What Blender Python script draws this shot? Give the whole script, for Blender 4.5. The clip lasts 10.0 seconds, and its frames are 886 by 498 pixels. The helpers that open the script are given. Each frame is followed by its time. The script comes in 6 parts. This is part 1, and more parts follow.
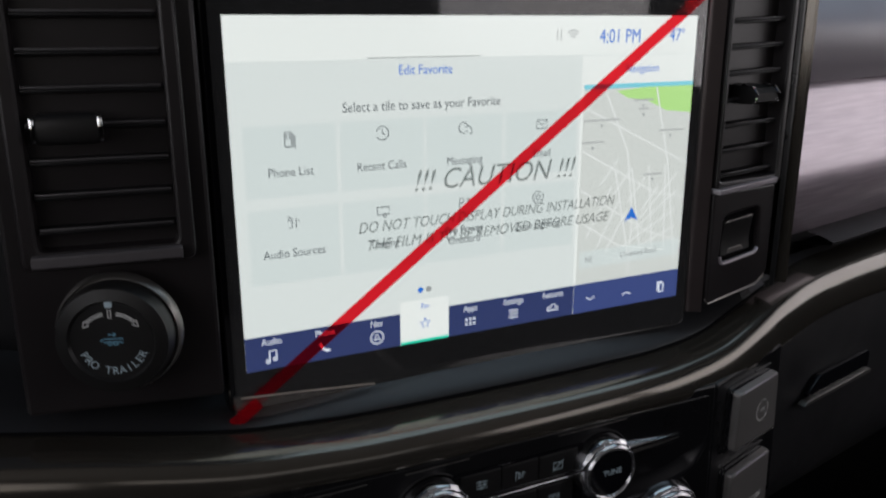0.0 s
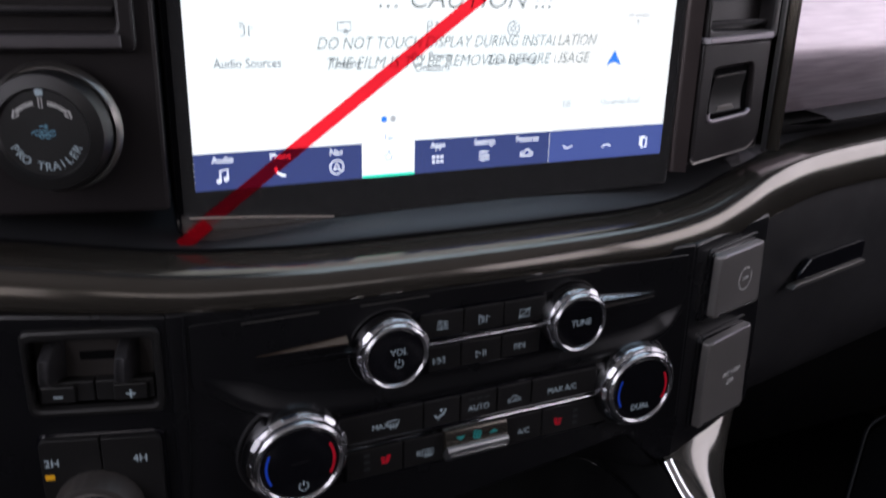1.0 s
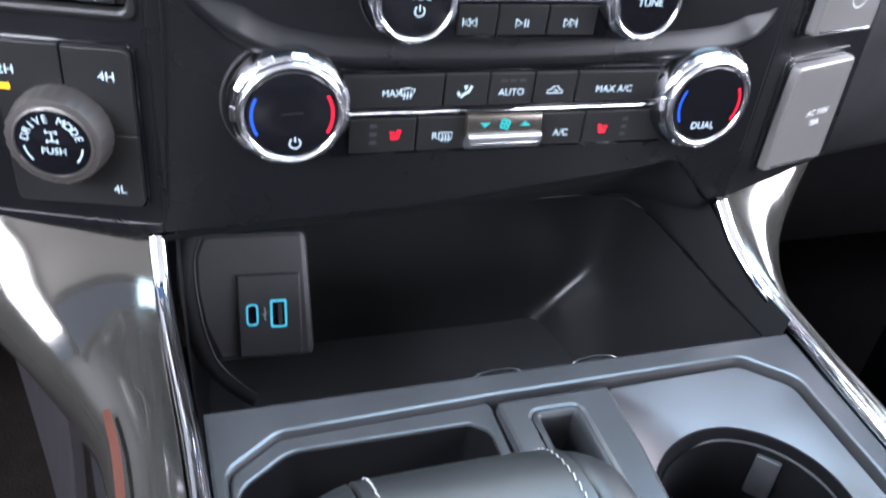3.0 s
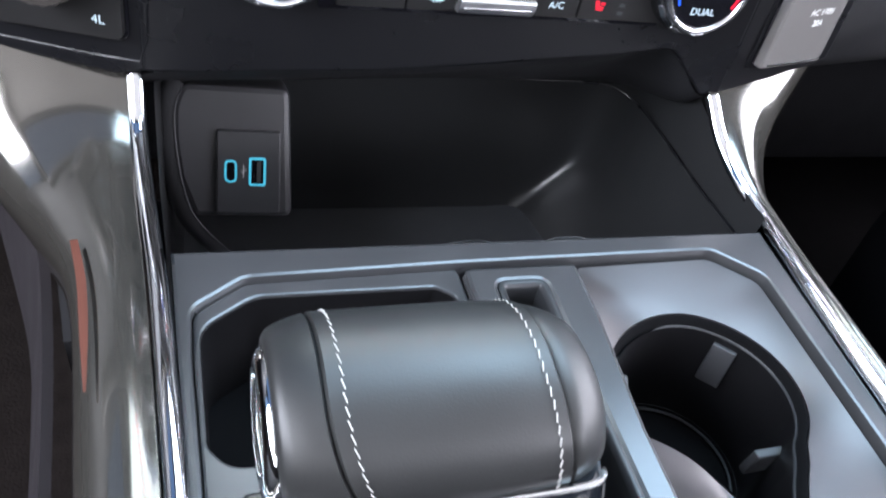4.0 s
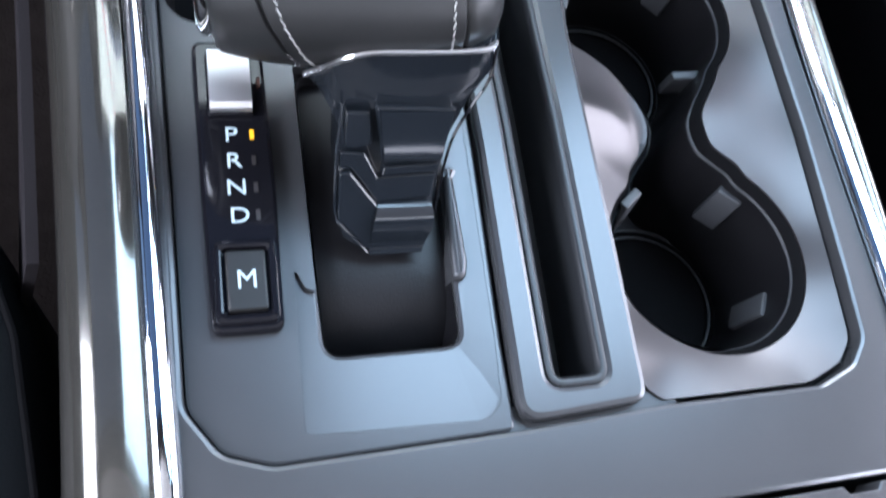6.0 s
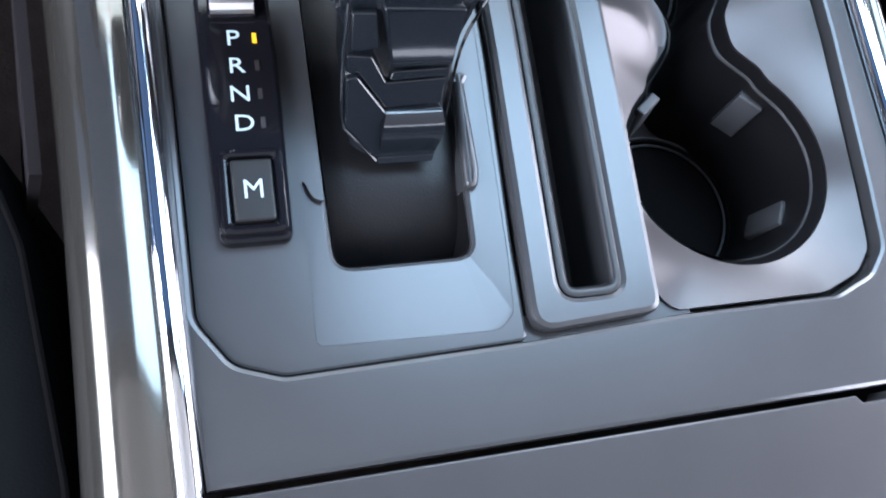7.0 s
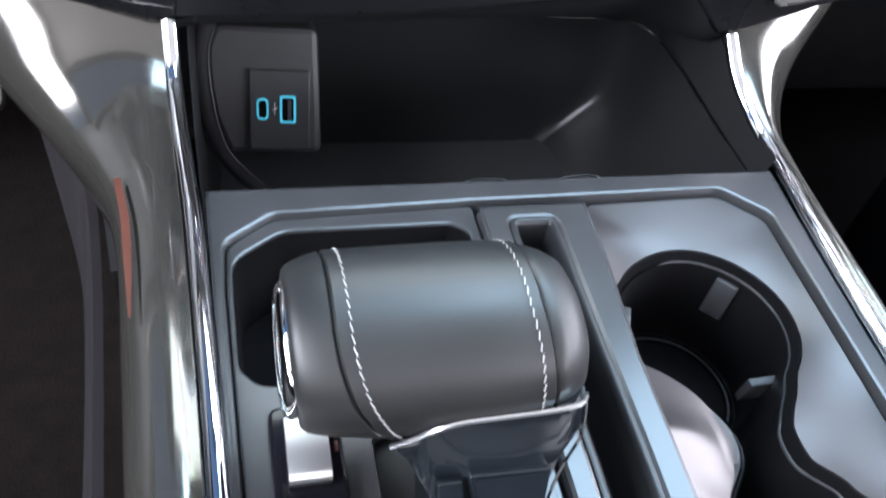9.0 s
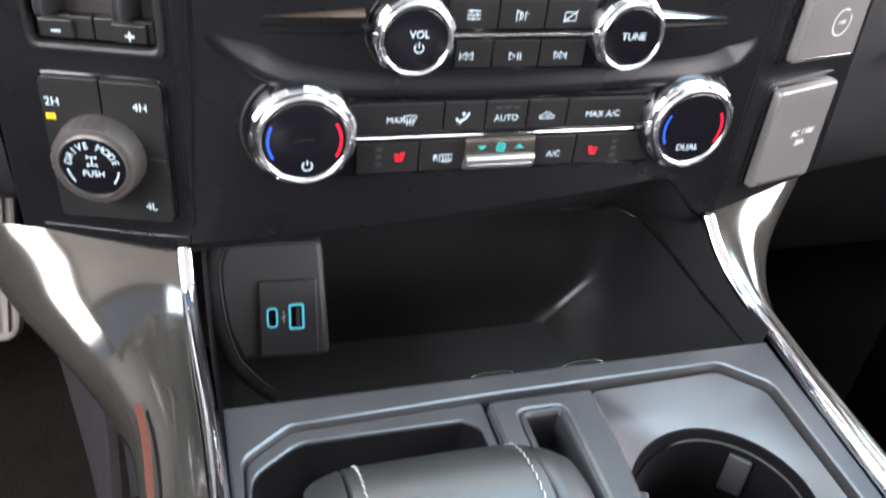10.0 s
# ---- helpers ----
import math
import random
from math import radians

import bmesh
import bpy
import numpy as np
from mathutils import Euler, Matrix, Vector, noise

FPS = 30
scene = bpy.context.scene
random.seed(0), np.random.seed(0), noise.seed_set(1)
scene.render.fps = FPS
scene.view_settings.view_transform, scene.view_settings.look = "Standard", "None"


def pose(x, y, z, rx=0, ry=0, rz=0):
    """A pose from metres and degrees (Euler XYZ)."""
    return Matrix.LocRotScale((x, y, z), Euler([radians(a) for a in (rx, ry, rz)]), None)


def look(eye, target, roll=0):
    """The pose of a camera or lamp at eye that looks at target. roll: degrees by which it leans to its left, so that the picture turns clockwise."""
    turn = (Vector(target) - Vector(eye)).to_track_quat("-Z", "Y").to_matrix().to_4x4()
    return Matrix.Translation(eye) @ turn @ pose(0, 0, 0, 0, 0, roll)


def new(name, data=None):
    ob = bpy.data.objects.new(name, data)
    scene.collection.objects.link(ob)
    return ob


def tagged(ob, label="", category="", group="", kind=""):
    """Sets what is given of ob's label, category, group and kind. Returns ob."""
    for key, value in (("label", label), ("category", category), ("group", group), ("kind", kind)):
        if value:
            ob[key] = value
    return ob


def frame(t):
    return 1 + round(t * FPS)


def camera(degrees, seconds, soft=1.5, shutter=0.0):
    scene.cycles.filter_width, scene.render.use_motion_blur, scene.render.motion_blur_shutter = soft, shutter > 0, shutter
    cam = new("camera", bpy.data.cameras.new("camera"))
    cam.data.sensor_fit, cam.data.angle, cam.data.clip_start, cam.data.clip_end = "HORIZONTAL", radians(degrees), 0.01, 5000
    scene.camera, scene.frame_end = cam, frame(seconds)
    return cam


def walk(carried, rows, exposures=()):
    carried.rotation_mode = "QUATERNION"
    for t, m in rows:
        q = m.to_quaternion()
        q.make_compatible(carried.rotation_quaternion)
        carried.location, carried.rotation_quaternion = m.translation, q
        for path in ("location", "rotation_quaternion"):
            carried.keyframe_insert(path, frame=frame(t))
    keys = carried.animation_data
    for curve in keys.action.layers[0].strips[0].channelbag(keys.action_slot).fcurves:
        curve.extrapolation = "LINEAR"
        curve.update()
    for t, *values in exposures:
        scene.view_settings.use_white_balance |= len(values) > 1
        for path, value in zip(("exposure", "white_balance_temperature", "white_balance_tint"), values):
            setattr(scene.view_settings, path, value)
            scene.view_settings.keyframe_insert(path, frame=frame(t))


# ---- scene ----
from mathutils.geometry import delaunay_2d_cdt

cam = camera(57.3, 10.0, soft=2.0, shutter=0.35)
PATH = [
    (0, (-0.215, 0.004, 0.381), (0.619, 1.74, -0.159), -0.1),
    (0.5, (-0.203, -0.004, 0.351), (0.615, 1.728, -0.222), 0.0),
    (1, (-0.192, -0.004, 0.317), (0.604, 1.711, -0.336), 1.4),
    (1.5, (-0.186, -0.002, 0.291), (0.564, 1.688, -0.472), 3.0),
    (2, (-0.177, -0.003, 0.272), (0.529, 1.67, -0.567), 3.6),
    (2.5, (-0.167, 0.011, 0.253), (0.488, 1.652, -0.684), 4.6),
    (2.7, (-0.163, 0.018, 0.246), (0.465, 1.626, -0.764), 5.5),
    (4, (-0.153, 0.008, 0.225), (0.46, 1.407, -1.066), 13.6),
    (4.5, (-0.15, -0.008, 0.236), (0.484, 1.291, -1.147), 18.0),
    (5, (-0.142, -0.022, 0.241), (0.479, 1.11, -1.287), 21.4),
    (5.5, (-0.137, -0.035, 0.243), (0.445, 0.899, -1.428), 24.6),
    (6, (-0.136, -0.037, 0.241), (0.41, 0.699, -1.537), 30.0),
    (6.2, (-0.136, -0.038, 0.24), (0.402, 0.6, -1.578), 33.5),
    (6.75, (-0.1355, -0.036, 0.237), (0.378, 0.49, -1.622), 36.5),
    (7.3, (-0.135, -0.033, 0.234), (0.369, 0.563, -1.607), 33.3),
    (7.5, (-0.135, -0.028, 0.235), (0.363, 0.654, -1.578), 28.9),
    (8, (-0.138, -0.017, 0.239), (0.345, 0.898, -1.473), 20.3),
    (8.5, (-0.142, -0.01, 0.243), (0.343, 1.104, -1.345), 15.7),
    (9, (-0.148, -0.006, 0.245), (0.358, 1.289, -1.193), 12.4),
    (9.5, (-0.15, -0.009, 0.251), (0.36, 1.447, -1.022), 9.0),
    (10, (-0.153, -0.009, 0.264), (0.376, 1.563, -0.853), 6.1),
]
EXPOSURES = [(0.0, -2.75, 6500, 13), (0.5, -2.55, 6450, 15), (1.0, -2.0, 6300, 20), (1.5, 1.28, 5550, 36), (2.0, 1.55, 5650, 27), (2.5, 1.07, 5750, 15), (4.0, 0.91, 6000, 12), (4.5, 0.88, 5950, 13),
             (5.0, 0.91, 5850, 12), (5.5, 0.84, 5800, 12), (6.0, 0.58, 5750, 13), (7.5, 0.54, 5750, 13), (8.5, 0.76, 5900, 11), (9.0, 0.84, 6000, 11), (10.0, 1.0, 6500, 12)]
walk(cam, [(t, look(eye, target, roll)) for t, eye, target, roll in PATH], EXPOSURES)

# ---- light: overcast daylight through the cab's windows ----
world = bpy.data.worlds.new("sky")
scene.world = world
world.use_nodes = True
wn = world.node_tree.nodes
sky = wn.new("ShaderNodeTexSky")
sky.sky_type, sky.sun_disc = "NISHITA", False
sky.sun_elevation, sky.sun_rotation = radians(28), radians(200)
wn["Background"].inputs["Strength"].default_value = 0.10
world.node_tree.links.new(sky.outputs["Color"], wn["Background"].inputs["Color"])

sun = new("sun", bpy.data.lights.new("sun", "SUN"))
sun.data.energy, sun.data.angle, sun.data.color = 1.0, radians(12), (1.0, 0.95, 0.88)
sun.matrix_basis = look((2.0, 3.0, 3.2), (0, 0, 0))


def window_light(name, eye, target, w, h, watts, color):
    lamp = new(name, bpy.data.lights.new(name, "AREA"))
    lamp.data.shape, lamp.data.size, lamp.data.size_y = "RECTANGLE", w, h
    lamp.data.energy, lamp.data.color = watts, color
    lamp.matrix_basis = look(eye, target)
    return lamp


window_light("windshield_daylight", (0.28, 0.49, 0.60), (0.28, 0.06, -0.10), 0.56, 0.74, 10.5, (0.64, 0.86, 1.0))
window_light("driver_window_daylight", (-0.93, -0.10, 0.52), (0, 0.0, 0.12), 0.84, 0.44, 16.0, (0.97, 0.97, 1.0))
window_light("passenger_window_daylight", (0.93, -0.02, 0.42), (0, -0.02, 0.20), 1.05, 0.34, 14.0, (1.0, 0.96, 0.98))
window_light("rear_door_daylight", (0.93, -1.05, 0.50), (0, -0.3, 0.25), 0.60, 0.40, 7.0, (1.0, 0.96, 0.98))
window_light("rear_door_daylight", (-0.93, -1.05, 0.50), (0, -0.3, 0.25), 0.60, 0.40, 3.0, (1.0, 0.97, 0.95))
window_light("rear_window_daylight", (0.0, -1.50, 0.68), (0, 0, 0.3), 1.2, 0.22, 2.5, (1.0, 0.96, 0.93))


# ---- materials ----
def mat(name, color, rough=0.5, metal=0.0, grain=0.0, grain_size=0.0008, blotch=0.12, blotch_size=0.03, coat=0.0, scratch=0.0, ior=1.5, stretch=(1, 1, 1)):
    m = bpy.data.materials.new(name)
    m.use_nodes = True
    n, link = m.node_tree.nodes, m.node_tree.links.new
    b = n["Principled BSDF"]
    b.inputs["Metallic"].default_value, b.inputs["IOR"].default_value = metal, ior
    b.inputs["Coat Weight"].default_value, b.inputs["Coat Roughness"].default_value = coat, 0.04
    tc, mp = n.new("ShaderNodeTexCoord"), n.new("ShaderNodeMapping")
    mp.inputs["Scale"].default_value = stretch
    link(tc.outputs["Object"], mp.inputs["Vector"])
    big, fine = n.new("ShaderNodeTexNoise"), n.new("ShaderNodeTexNoise")
    big.inputs["Scale"].default_value, fine.inputs["Scale"].default_value = 1 / blotch_size, 1 / grain_size
    big.inputs["Detail"].default_value = 6
    link(mp.outputs["Vector"], big.inputs["Vector"]), link(mp.outputs["Vector"], fine.inputs["Vector"])
    mix = n.new("ShaderNodeMix")
    mix.data_type = "RGBA"
    mix.inputs["A"].default_value = (*[c * (1 - blotch) for c in color], 1)
    mix.inputs["B"].default_value = (*[min(1, c * (1 + blotch)) for c in color], 1)
    link(big.outputs["Fac"], mix.inputs["Factor"]), link(mix.outputs["Result"], b.inputs["Base Color"])
    r = n.new("ShaderNodeMapRange")
    r.inputs["From Min"].default_value, r.inputs["From Max"].default_value = 0.3, 0.7
    r.inputs["To Min"].default_value, r.inputs["To Max"].default_value = max(0.01, rough * (0.88 - scratch)), min(1, rough * (1.12 + scratch))
    link(big.outputs["Fac"], r.inputs["Value"]), link(r.outputs["Result"], b.inputs["Roughness"])
    if grain:
        bump = n.new("ShaderNodeBump")
        bump.inputs["Strength"].default_value, bump.inputs["Distance"].default_value = grain, grain_size * 0.4
        link(fine.outputs["Fac"], bump.inputs["Height"]), link(bump.outputs["Normal"], b.inputs["Normal"])
    return m


def glow(name, color, strength):
    m = bpy.data.materials.new(name)
    m.use_nodes = True
    b = m.node_tree.nodes["Principled BSDF"]
    b.inputs["Base Color"].default_value = (*[c * 0.4 for c in color], 1)
    b.inputs["Emission Color"].default_value, b.inputs["Emission Strength"].default_value = (*color, 1), strength
    b.inputs["Roughness"].default_value = 0.25
    return m


SOFT_BLACK = mat("soft_black_plastic", (0.014, 0.014, 0.0155), 0.55, ior=1.36, grain=0.5, grain_size=0.0007)
PANEL_BLACK = mat("satin_black_panel", (0.0065, 0.0066, 0.0078), 0.29, ior=1.42, grain=0.25, grain_size=0.0006)
BUTTON = mat("button_grey_black", (0.0125, 0.0122, 0.0124), 0.38, ior=1.42, grain=0.2, grain_size=0.0005)
BIN_BLACK = mat("bin_black_plastic", (0.0165, 0.0170, 0.0178), 0.32, scratch=-0.10, grain=0.0, grain_size=0.0008)
LEDGE_GREY = mat("satin_ledge_grey", (0.030, 0.031, 0.034), 0.36, metal=0.25, scratch=-0.08, blotch=0.06)
# panel black lifted with plum: veil glare and sheen painted into the pods
POD_BLACK = mat("plum_glare_black", (0.017, 0.0145, 0.0155), 0.34, ior=1.42, grain=0.25, grain_size=0.0006)
DECK = mat("satin_charcoal_paint", (0.073, 0.0755, 0.080), 0.26, metal=0.55, scratch=-0.10, blotch=0.06)
ARMREST = mat("satin_dark_grey_lid", (0.047, 0.046, 0.049), 0.34, metal=0.4, scratch=-0.08, blotch=0.08)
SLOT_GREY = mat("dark_grey_slot_lining", (0.022, 0.0235, 0.026), 0.38, metal=0.25, scratch=-0.05)
ROCKER = mat("frosted_chrome_rocker", (0.92, 0.92, 0.93), 0.38, metal=1.0, blotch=0.03)
CUP_PANEL = mat("satin_pewter_paint", (0.067, 0.061, 0.062), 0.32, metal=0.6, scratch=-0.10, blotch=0.06)
GUNMETAL = mat("gloss_gunmetal_trim", (0.112, 0.101, 0.086), 0.16, metal=0.75, blotch=0.10, coat=0.3)
SIDE_GLOSS = mat("dark_gunmetal_side_trim", (0.124, 0.117, 0.104), 0.14, metal=0.76, blotch=0.10, coat=0.8, scratch=0.15)
KICK = mat("dull_purple_grey_plastic", (0.023, 0.0205, 0.0225), 0.75, ior=1.15, grain=0.3)
CHROME = mat("bright_chrome", (0.82, 0.83, 0.85), 0.06, metal=1.0, blotch=0.03, scratch=0.3)
BRIGHT_SATIN = mat("bright_satin_chrome", (0.80, 0.80, 0.81), 0.20, metal=1.0, blotch=0.03)
SATIN_CHROME = mat("satin_chrome", (0.62, 0.62, 0.63), 0.22, metal=1.0, blotch=0.05)
CAP_BLACK = mat("dial_cap_black", (0.006, 0.006, 0.008), 0.16, blotch=0.1)
GLOSS_BLACK = mat("piano_black", (0.006, 0.006, 0.008), 0.06, blotch=0.1, scratch=0.2, ior=1.40)
DULL_BLACK = mat("dull_black_plastic", (0.005, 0.005, 0.0056), 0.9, ior=1.12, grain=0.4)
YOKE = mat("gloss_black_yoke", (0.010, 0.0125, 0.016), 0.14, blotch=0.15, coat=0.5)
CUP_BLACK = mat("black_cup_wall", (0.006, 0.006, 0.007), 0.40, ior=1.36, grain=0.3, grain_size=0.0007)
WARM_SHADED_SPEAR = mat("warm_shaded_spear_metal", (0.17, 0.118, 0.088), 0.30, metal=0.85, blotch=0.15)
RIM_CHROME = mat("satin_rim_chrome", (0.66, 0.66, 0.68), 0.25, metal=1.0, blotch=0.03)
# grip chrome darker than the rim's: the side's shade is put into its colour
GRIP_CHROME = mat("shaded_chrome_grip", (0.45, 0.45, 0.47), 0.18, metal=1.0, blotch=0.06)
FLANK = mat("dark_plum_satin", (0.075, 0.060, 0.060), 0.36, metal=0.5, blotch=0.1)
# one sill mauve twice: lit under the right vent, shaded under the left
SILL = mat("mauve_satin_sill", (0.34, 0.31, 0.34), 0.42, metal=0.4, blotch=0.06)
SILL_SHADED = mat("shaded_mauve_sill", (0.10, 0.092, 0.098), 0.45, metal=0.3, blotch=0.06)
# front edges of the slats, paler than the slats
SLAT_EDGE = mat("pale_slat_edge", (0.060, 0.056, 0.060), 0.45, blotch=0.2)
SPEAR = mat("satin_spear_metal", (0.20, 0.19, 0.18), 0.32, metal=0.8, blotch=0.12)
GLASS_BLACK = mat("screen_glass_black", (0.004, 0.004, 0.005), 0.03, blotch=0.1, coat=1.0)
LEATHER = mat("black_leather", (0.0165, 0.0170, 0.0172), 0.42, grain=0.14, grain_size=0.0006, blotch=0.12)
THREAD = mat("white_thread", (0.42, 0.42, 0.40), 0.7, grain=0.5, grain_size=0.0004)
CARPET = mat("dark_brown_carpet", (0.018, 0.0148, 0.0138), 0.97, ior=1.08, grain=1.0, grain_size=0.003, blotch=0.5, blotch_size=0.02)
SHADE_BLACK = mat("footwell_shade_black", (0.0045, 0.0042, 0.0044), 0.9, ior=1.1, grain=0.5, grain_size=0.002)
RUBBER = mat("black_rubber", (0.015, 0.015, 0.017), 0.7, ior=1.35, grain=0.4, grain_size=0.001)
GREY_SOFT = mat("grey_purple_soft_trim", (0.28, 0.26, 0.29), 0.5, grain=0.3, grain_size=0.0008)
# mauve base raised to carry the window's reflection in the decor panel
STREAKED = mat("streaked_sheen_trim", (0.37, 0.315, 0.355), 0.34, metal=0.5, blotch=0.50, blotch_size=0.012, coat=0.3, stretch=(0.16, 1, 5))
OUTLET = mat("warm_grey_outlet_cover", (0.19, 0.180, 0.176), 0.34, metal=0.4, grain=0.1, grain_size=0.0006)
# bin floor tone: light from above painted in as a lighter grey
LIT_MAT_GREY = mat("lit_slate_mat", (0.060, 0.063, 0.069), 0.6, grain=0.4, grain_size=0.001)
# bin plastic made lighter: light falling on post and socket plate is in the colour
SOCKET_GREY = mat("lit_socket_plate", (0.034, 0.035, 0.038), 0.40, grain=0.1, grain_size=0.0008)
USB_LIT_GREY = mat("lit_post_plastic", (0.038, 0.038, 0.041), 0.45, grain=0.12, grain_size=0.0008)
FLOOR_BROWN = mat("brown_black_plastic", (0.026, 0.022, 0.020), 0.5, grain=0.2, grain_size=0.0006)
KNOB_GREY = mat("worn_grey_rubber_plastic", (0.042, 0.037, 0.034), 0.5, grain=0.15, grain_size=0.0006)
SEAT_HIDE = mat("dark_seat_leather", (0.0040, 0.0046, 0.0056), 0.6, ior=1.18, grain=0.3, grain_size=0.001, blotch=0.2)
# blacker copy of the seat hide: the passenger seat's shade is in the colour
SEAT_SHADED = mat("shaded_seat_black", (0.0022, 0.0022, 0.0026), 0.95, ior=1.06, grain=0.5, grain_size=0.002)
CLIP = mat("grey_rubber_clip", (0.034, 0.036, 0.040), 0.5, grain=0.2)
PEDAL = mat("ribbed_pedal_grey", (0.20, 0.18, 0.17), 0.6, grain=0.3, grain_size=0.001)
SHELL = mat("cab_lining_dark", (0.014, 0.013, 0.013), 0.95, ior=1.15, grain=0.4, grain_size=0.004)
ROOF = mat("cab_headliner_grey", (0.50, 0.48, 0.46), 0.95, grain=0.4, grain_size=0.004)
ORANGE = mat("orange_reflector_strip", (0.078, 0.020, 0.010), 0.6)
INK = mat("white_print", (0.70, 0.71, 0.70), 0.5, blotch=0.04)
LIT_WHITE = glow("lit_white_symbol", (0.72, 0.90, 1.0), 0.36)
LIT_RED = glow("lit_red", (1.0, 0.02, 0.05), 0.40)
LIT_BLUE = glow("lit_blue", (0.03, 0.12, 1.0), 0.45)
LIT_AMBER = glow("lit_amber", (1.0, 0.50, 0.02), 0.9)
LIT_CYAN = glow("lit_cyan", (0.10, 0.55, 0.72), 0.42)
LIT_PALE = glow("pale_blue_symbol", (0.25, 0.55, 0.75), 0.30)
LIT_TEAL = glow("lit_teal", (0.05, 0.50, 0.48), 0.35)


# ---- shape helpers ----
def thing(name, at, label, category, group="", kind=""):
    ob = new(name)
    ob.empty_display_size = 0.02
    ob.location = at
    return tagged(ob, label, category, group, kind)


def finish(bm, m, name, angle=38):
    bmesh.ops.remove_doubles(bm, verts=bm.verts, dist=1e-6)
    bmesh.ops.recalc_face_normals(bm, faces=bm.faces)
    flat = bm.faces.layers.int.get("flat")
    for f in bm.faces:
        f.smooth = len(f.verts) <= 4 and not (flat and f[flat])
    for e in bm.edges:
        if len(e.link_faces) == 2 and e.calc_face_angle(0) > radians(angle):
            e.smooth = False
    me = bpy.data.meshes.new(name)
    bm.to_mesh(me)
    bm.free()
    me.materials.append(m)
    return me


def part(name, bm, material, parent, label="", angle=38):
    """Links a bmesh, or a ready mesh, in world coordinates as one mesh object under a thing or a part."""
    me = bm if isinstance(bm, bpy.types.Mesh) else finish(bm, material, name, angle)
    ob = new(name, me)
    if parent:
        ob.parent = parent
        if parent.data is None:
            ob.matrix_parent_inverse = Matrix.Translation(parent.location).inverted()
    return tagged(ob, label)


def whole(name, bm, material, label, category, group="", kind="", angle=38):
    return tagged(part(name, bm, material, None, "", angle), label, category, group, kind)


def frame_at(o, right, up):
    """A pose whose x runs along right, y along up and z out of the panel."""
    r = Vector(right).normalized()
    u = (Vector(up) - r * Vector(up).dot(r)).normalized()
    f = r.cross(u)
    return Matrix(((r.x, u.x, f.x, o[0]), (r.y, u.y, f.y, o[1]), (r.z, u.z, f.z, o[2]), (0, 0, 0, 1)))


def rounded(points, radii, seg=5):
    """A closed outline with its corners rounded. radii: one number or one a corner."""
    out, n = [], len(points)
    for i, p in enumerate(points):
        r = radii if isinstance(radii, (int, float)) else radii[i]
        p, a, b = Vector(p), Vector(points[i - 1]), Vector(points[(i + 1) % n])
        if r <= 0:
            out.append(p)
            continue
        da, db = (a - p), (b - p)
        ang = da.angle(db)
        d = min(r / math.tan(ang / 2), da.length * 0.49, db.length * 0.49)
        s, e = p + da.normalized() * d, p + db.normalized() * d
        for k in range(seg + 1):
            t = k / seg
            out.append(s * (1 - t) ** 2 + p * 2 * t * (1 - t) + e * t * t)
    return [Vector((v[0], v[1])) for v in out]


def rect(x0, y0, x1, y1, r=0.0, seg=4):
    return rounded([(x0, y0), (x1, y0), (x1, y1), (x0, y1)], r, seg)


def circle(cx, cy, r, n=40, a0=0.0):
    return [Vector((cx + r * math.cos(a0 + 2 * math.pi * k / n), cy + r * math.sin(a0 + 2 * math.pi * k / n))) for k in range(n)]


def soften(loop, times=2):
    for _ in range(times):
        loop = [q for i, p in enumerate(loop) for q in (p * 0.75 + loop[(i + 1) % len(loop)] * 0.25, p * 0.25 + loop[(i + 1) % len(loop)] * 0.75)]
    return loop


def area(loop):
    return sum(p.x * q.y - q.x * p.y for p, q in zip(loop, loop[1:] + loop[:1])) / 2


def inset(loop, d):
    """The outline moved inwards by d."""
    sgn, out, n = (1 if area(loop) > 0 else -1), [], len(loop)
    for i, p in enumerate(loop):
        a, b = (p - loop[i - 1]), (loop[(i + 1) % n] - p)
        a, b = (a.normalized() if a.length > 1e-9 else b.normalized()), (b.normalized() if b.length > 1e-9 else a.normalized())
        na, nb = Vector((-a.y, a.x)) * sgn, Vector((-b.y, b.x)) * sgn
        m = na + nb
        m = m / max(0.5, m.dot(na)) if m.length > 1e-6 else na
        out.append(p + m * d)
    return out


def rings(bm, loop, steps, m=Matrix(), close=False, flip=False):
    """Sweeps an outline through steps of (inset, height); close: caps the last ring."""
    rows = []
    for d, h in steps:
        rows.append([bm.verts.new(m @ Vector((p.x, p.y, h))) for p in (inset(loop, d) if abs(d) > 1e-9 else loop)])
    n = len(loop)
    for a, b in zip(rows, rows[1:]):
        for i in range(n):
            bm.faces.new((a[i], a[(i + 1) % n], b[(i + 1) % n], b[i]))
    if close:
        bm.faces.new(rows[-1])
    return rows


def safe_inset(loop, d):
    """The largest inset up to d at which the outline does not fold over itself."""
    n = len(loop)
    while d > 1e-5:
        q = inset(loop, d)
        if all((q[(i + 1) % n] - q[i]).dot(loop[(i + 1) % n] - loop[i]) > -1e-14 for i in range(n)):
            break
        d *= 0.85
    return d


def plate(loop, thick, m=Matrix(), edge=0.0, base=0.0, dome=0.0):
    """A slab on its frame's plane, from height base to base + thick, with rounded upper edges."""
    bm = bmesh.new()
    e = safe_inset(loop, min(edge, thick * 0.95)) if edge else 0.0
    top = base + thick
    steps = [(0, base), (0, top - e)] + ([(e * 0.3, top - e * 0.3), (e, top)] if e else [])
    if dome:
        steps += [(e + dome * 2, top + dome * 0.4)]
    rows = rings(bm, loop, steps, m, close=True)
    bm.faces.new(rows[0])
    return bm


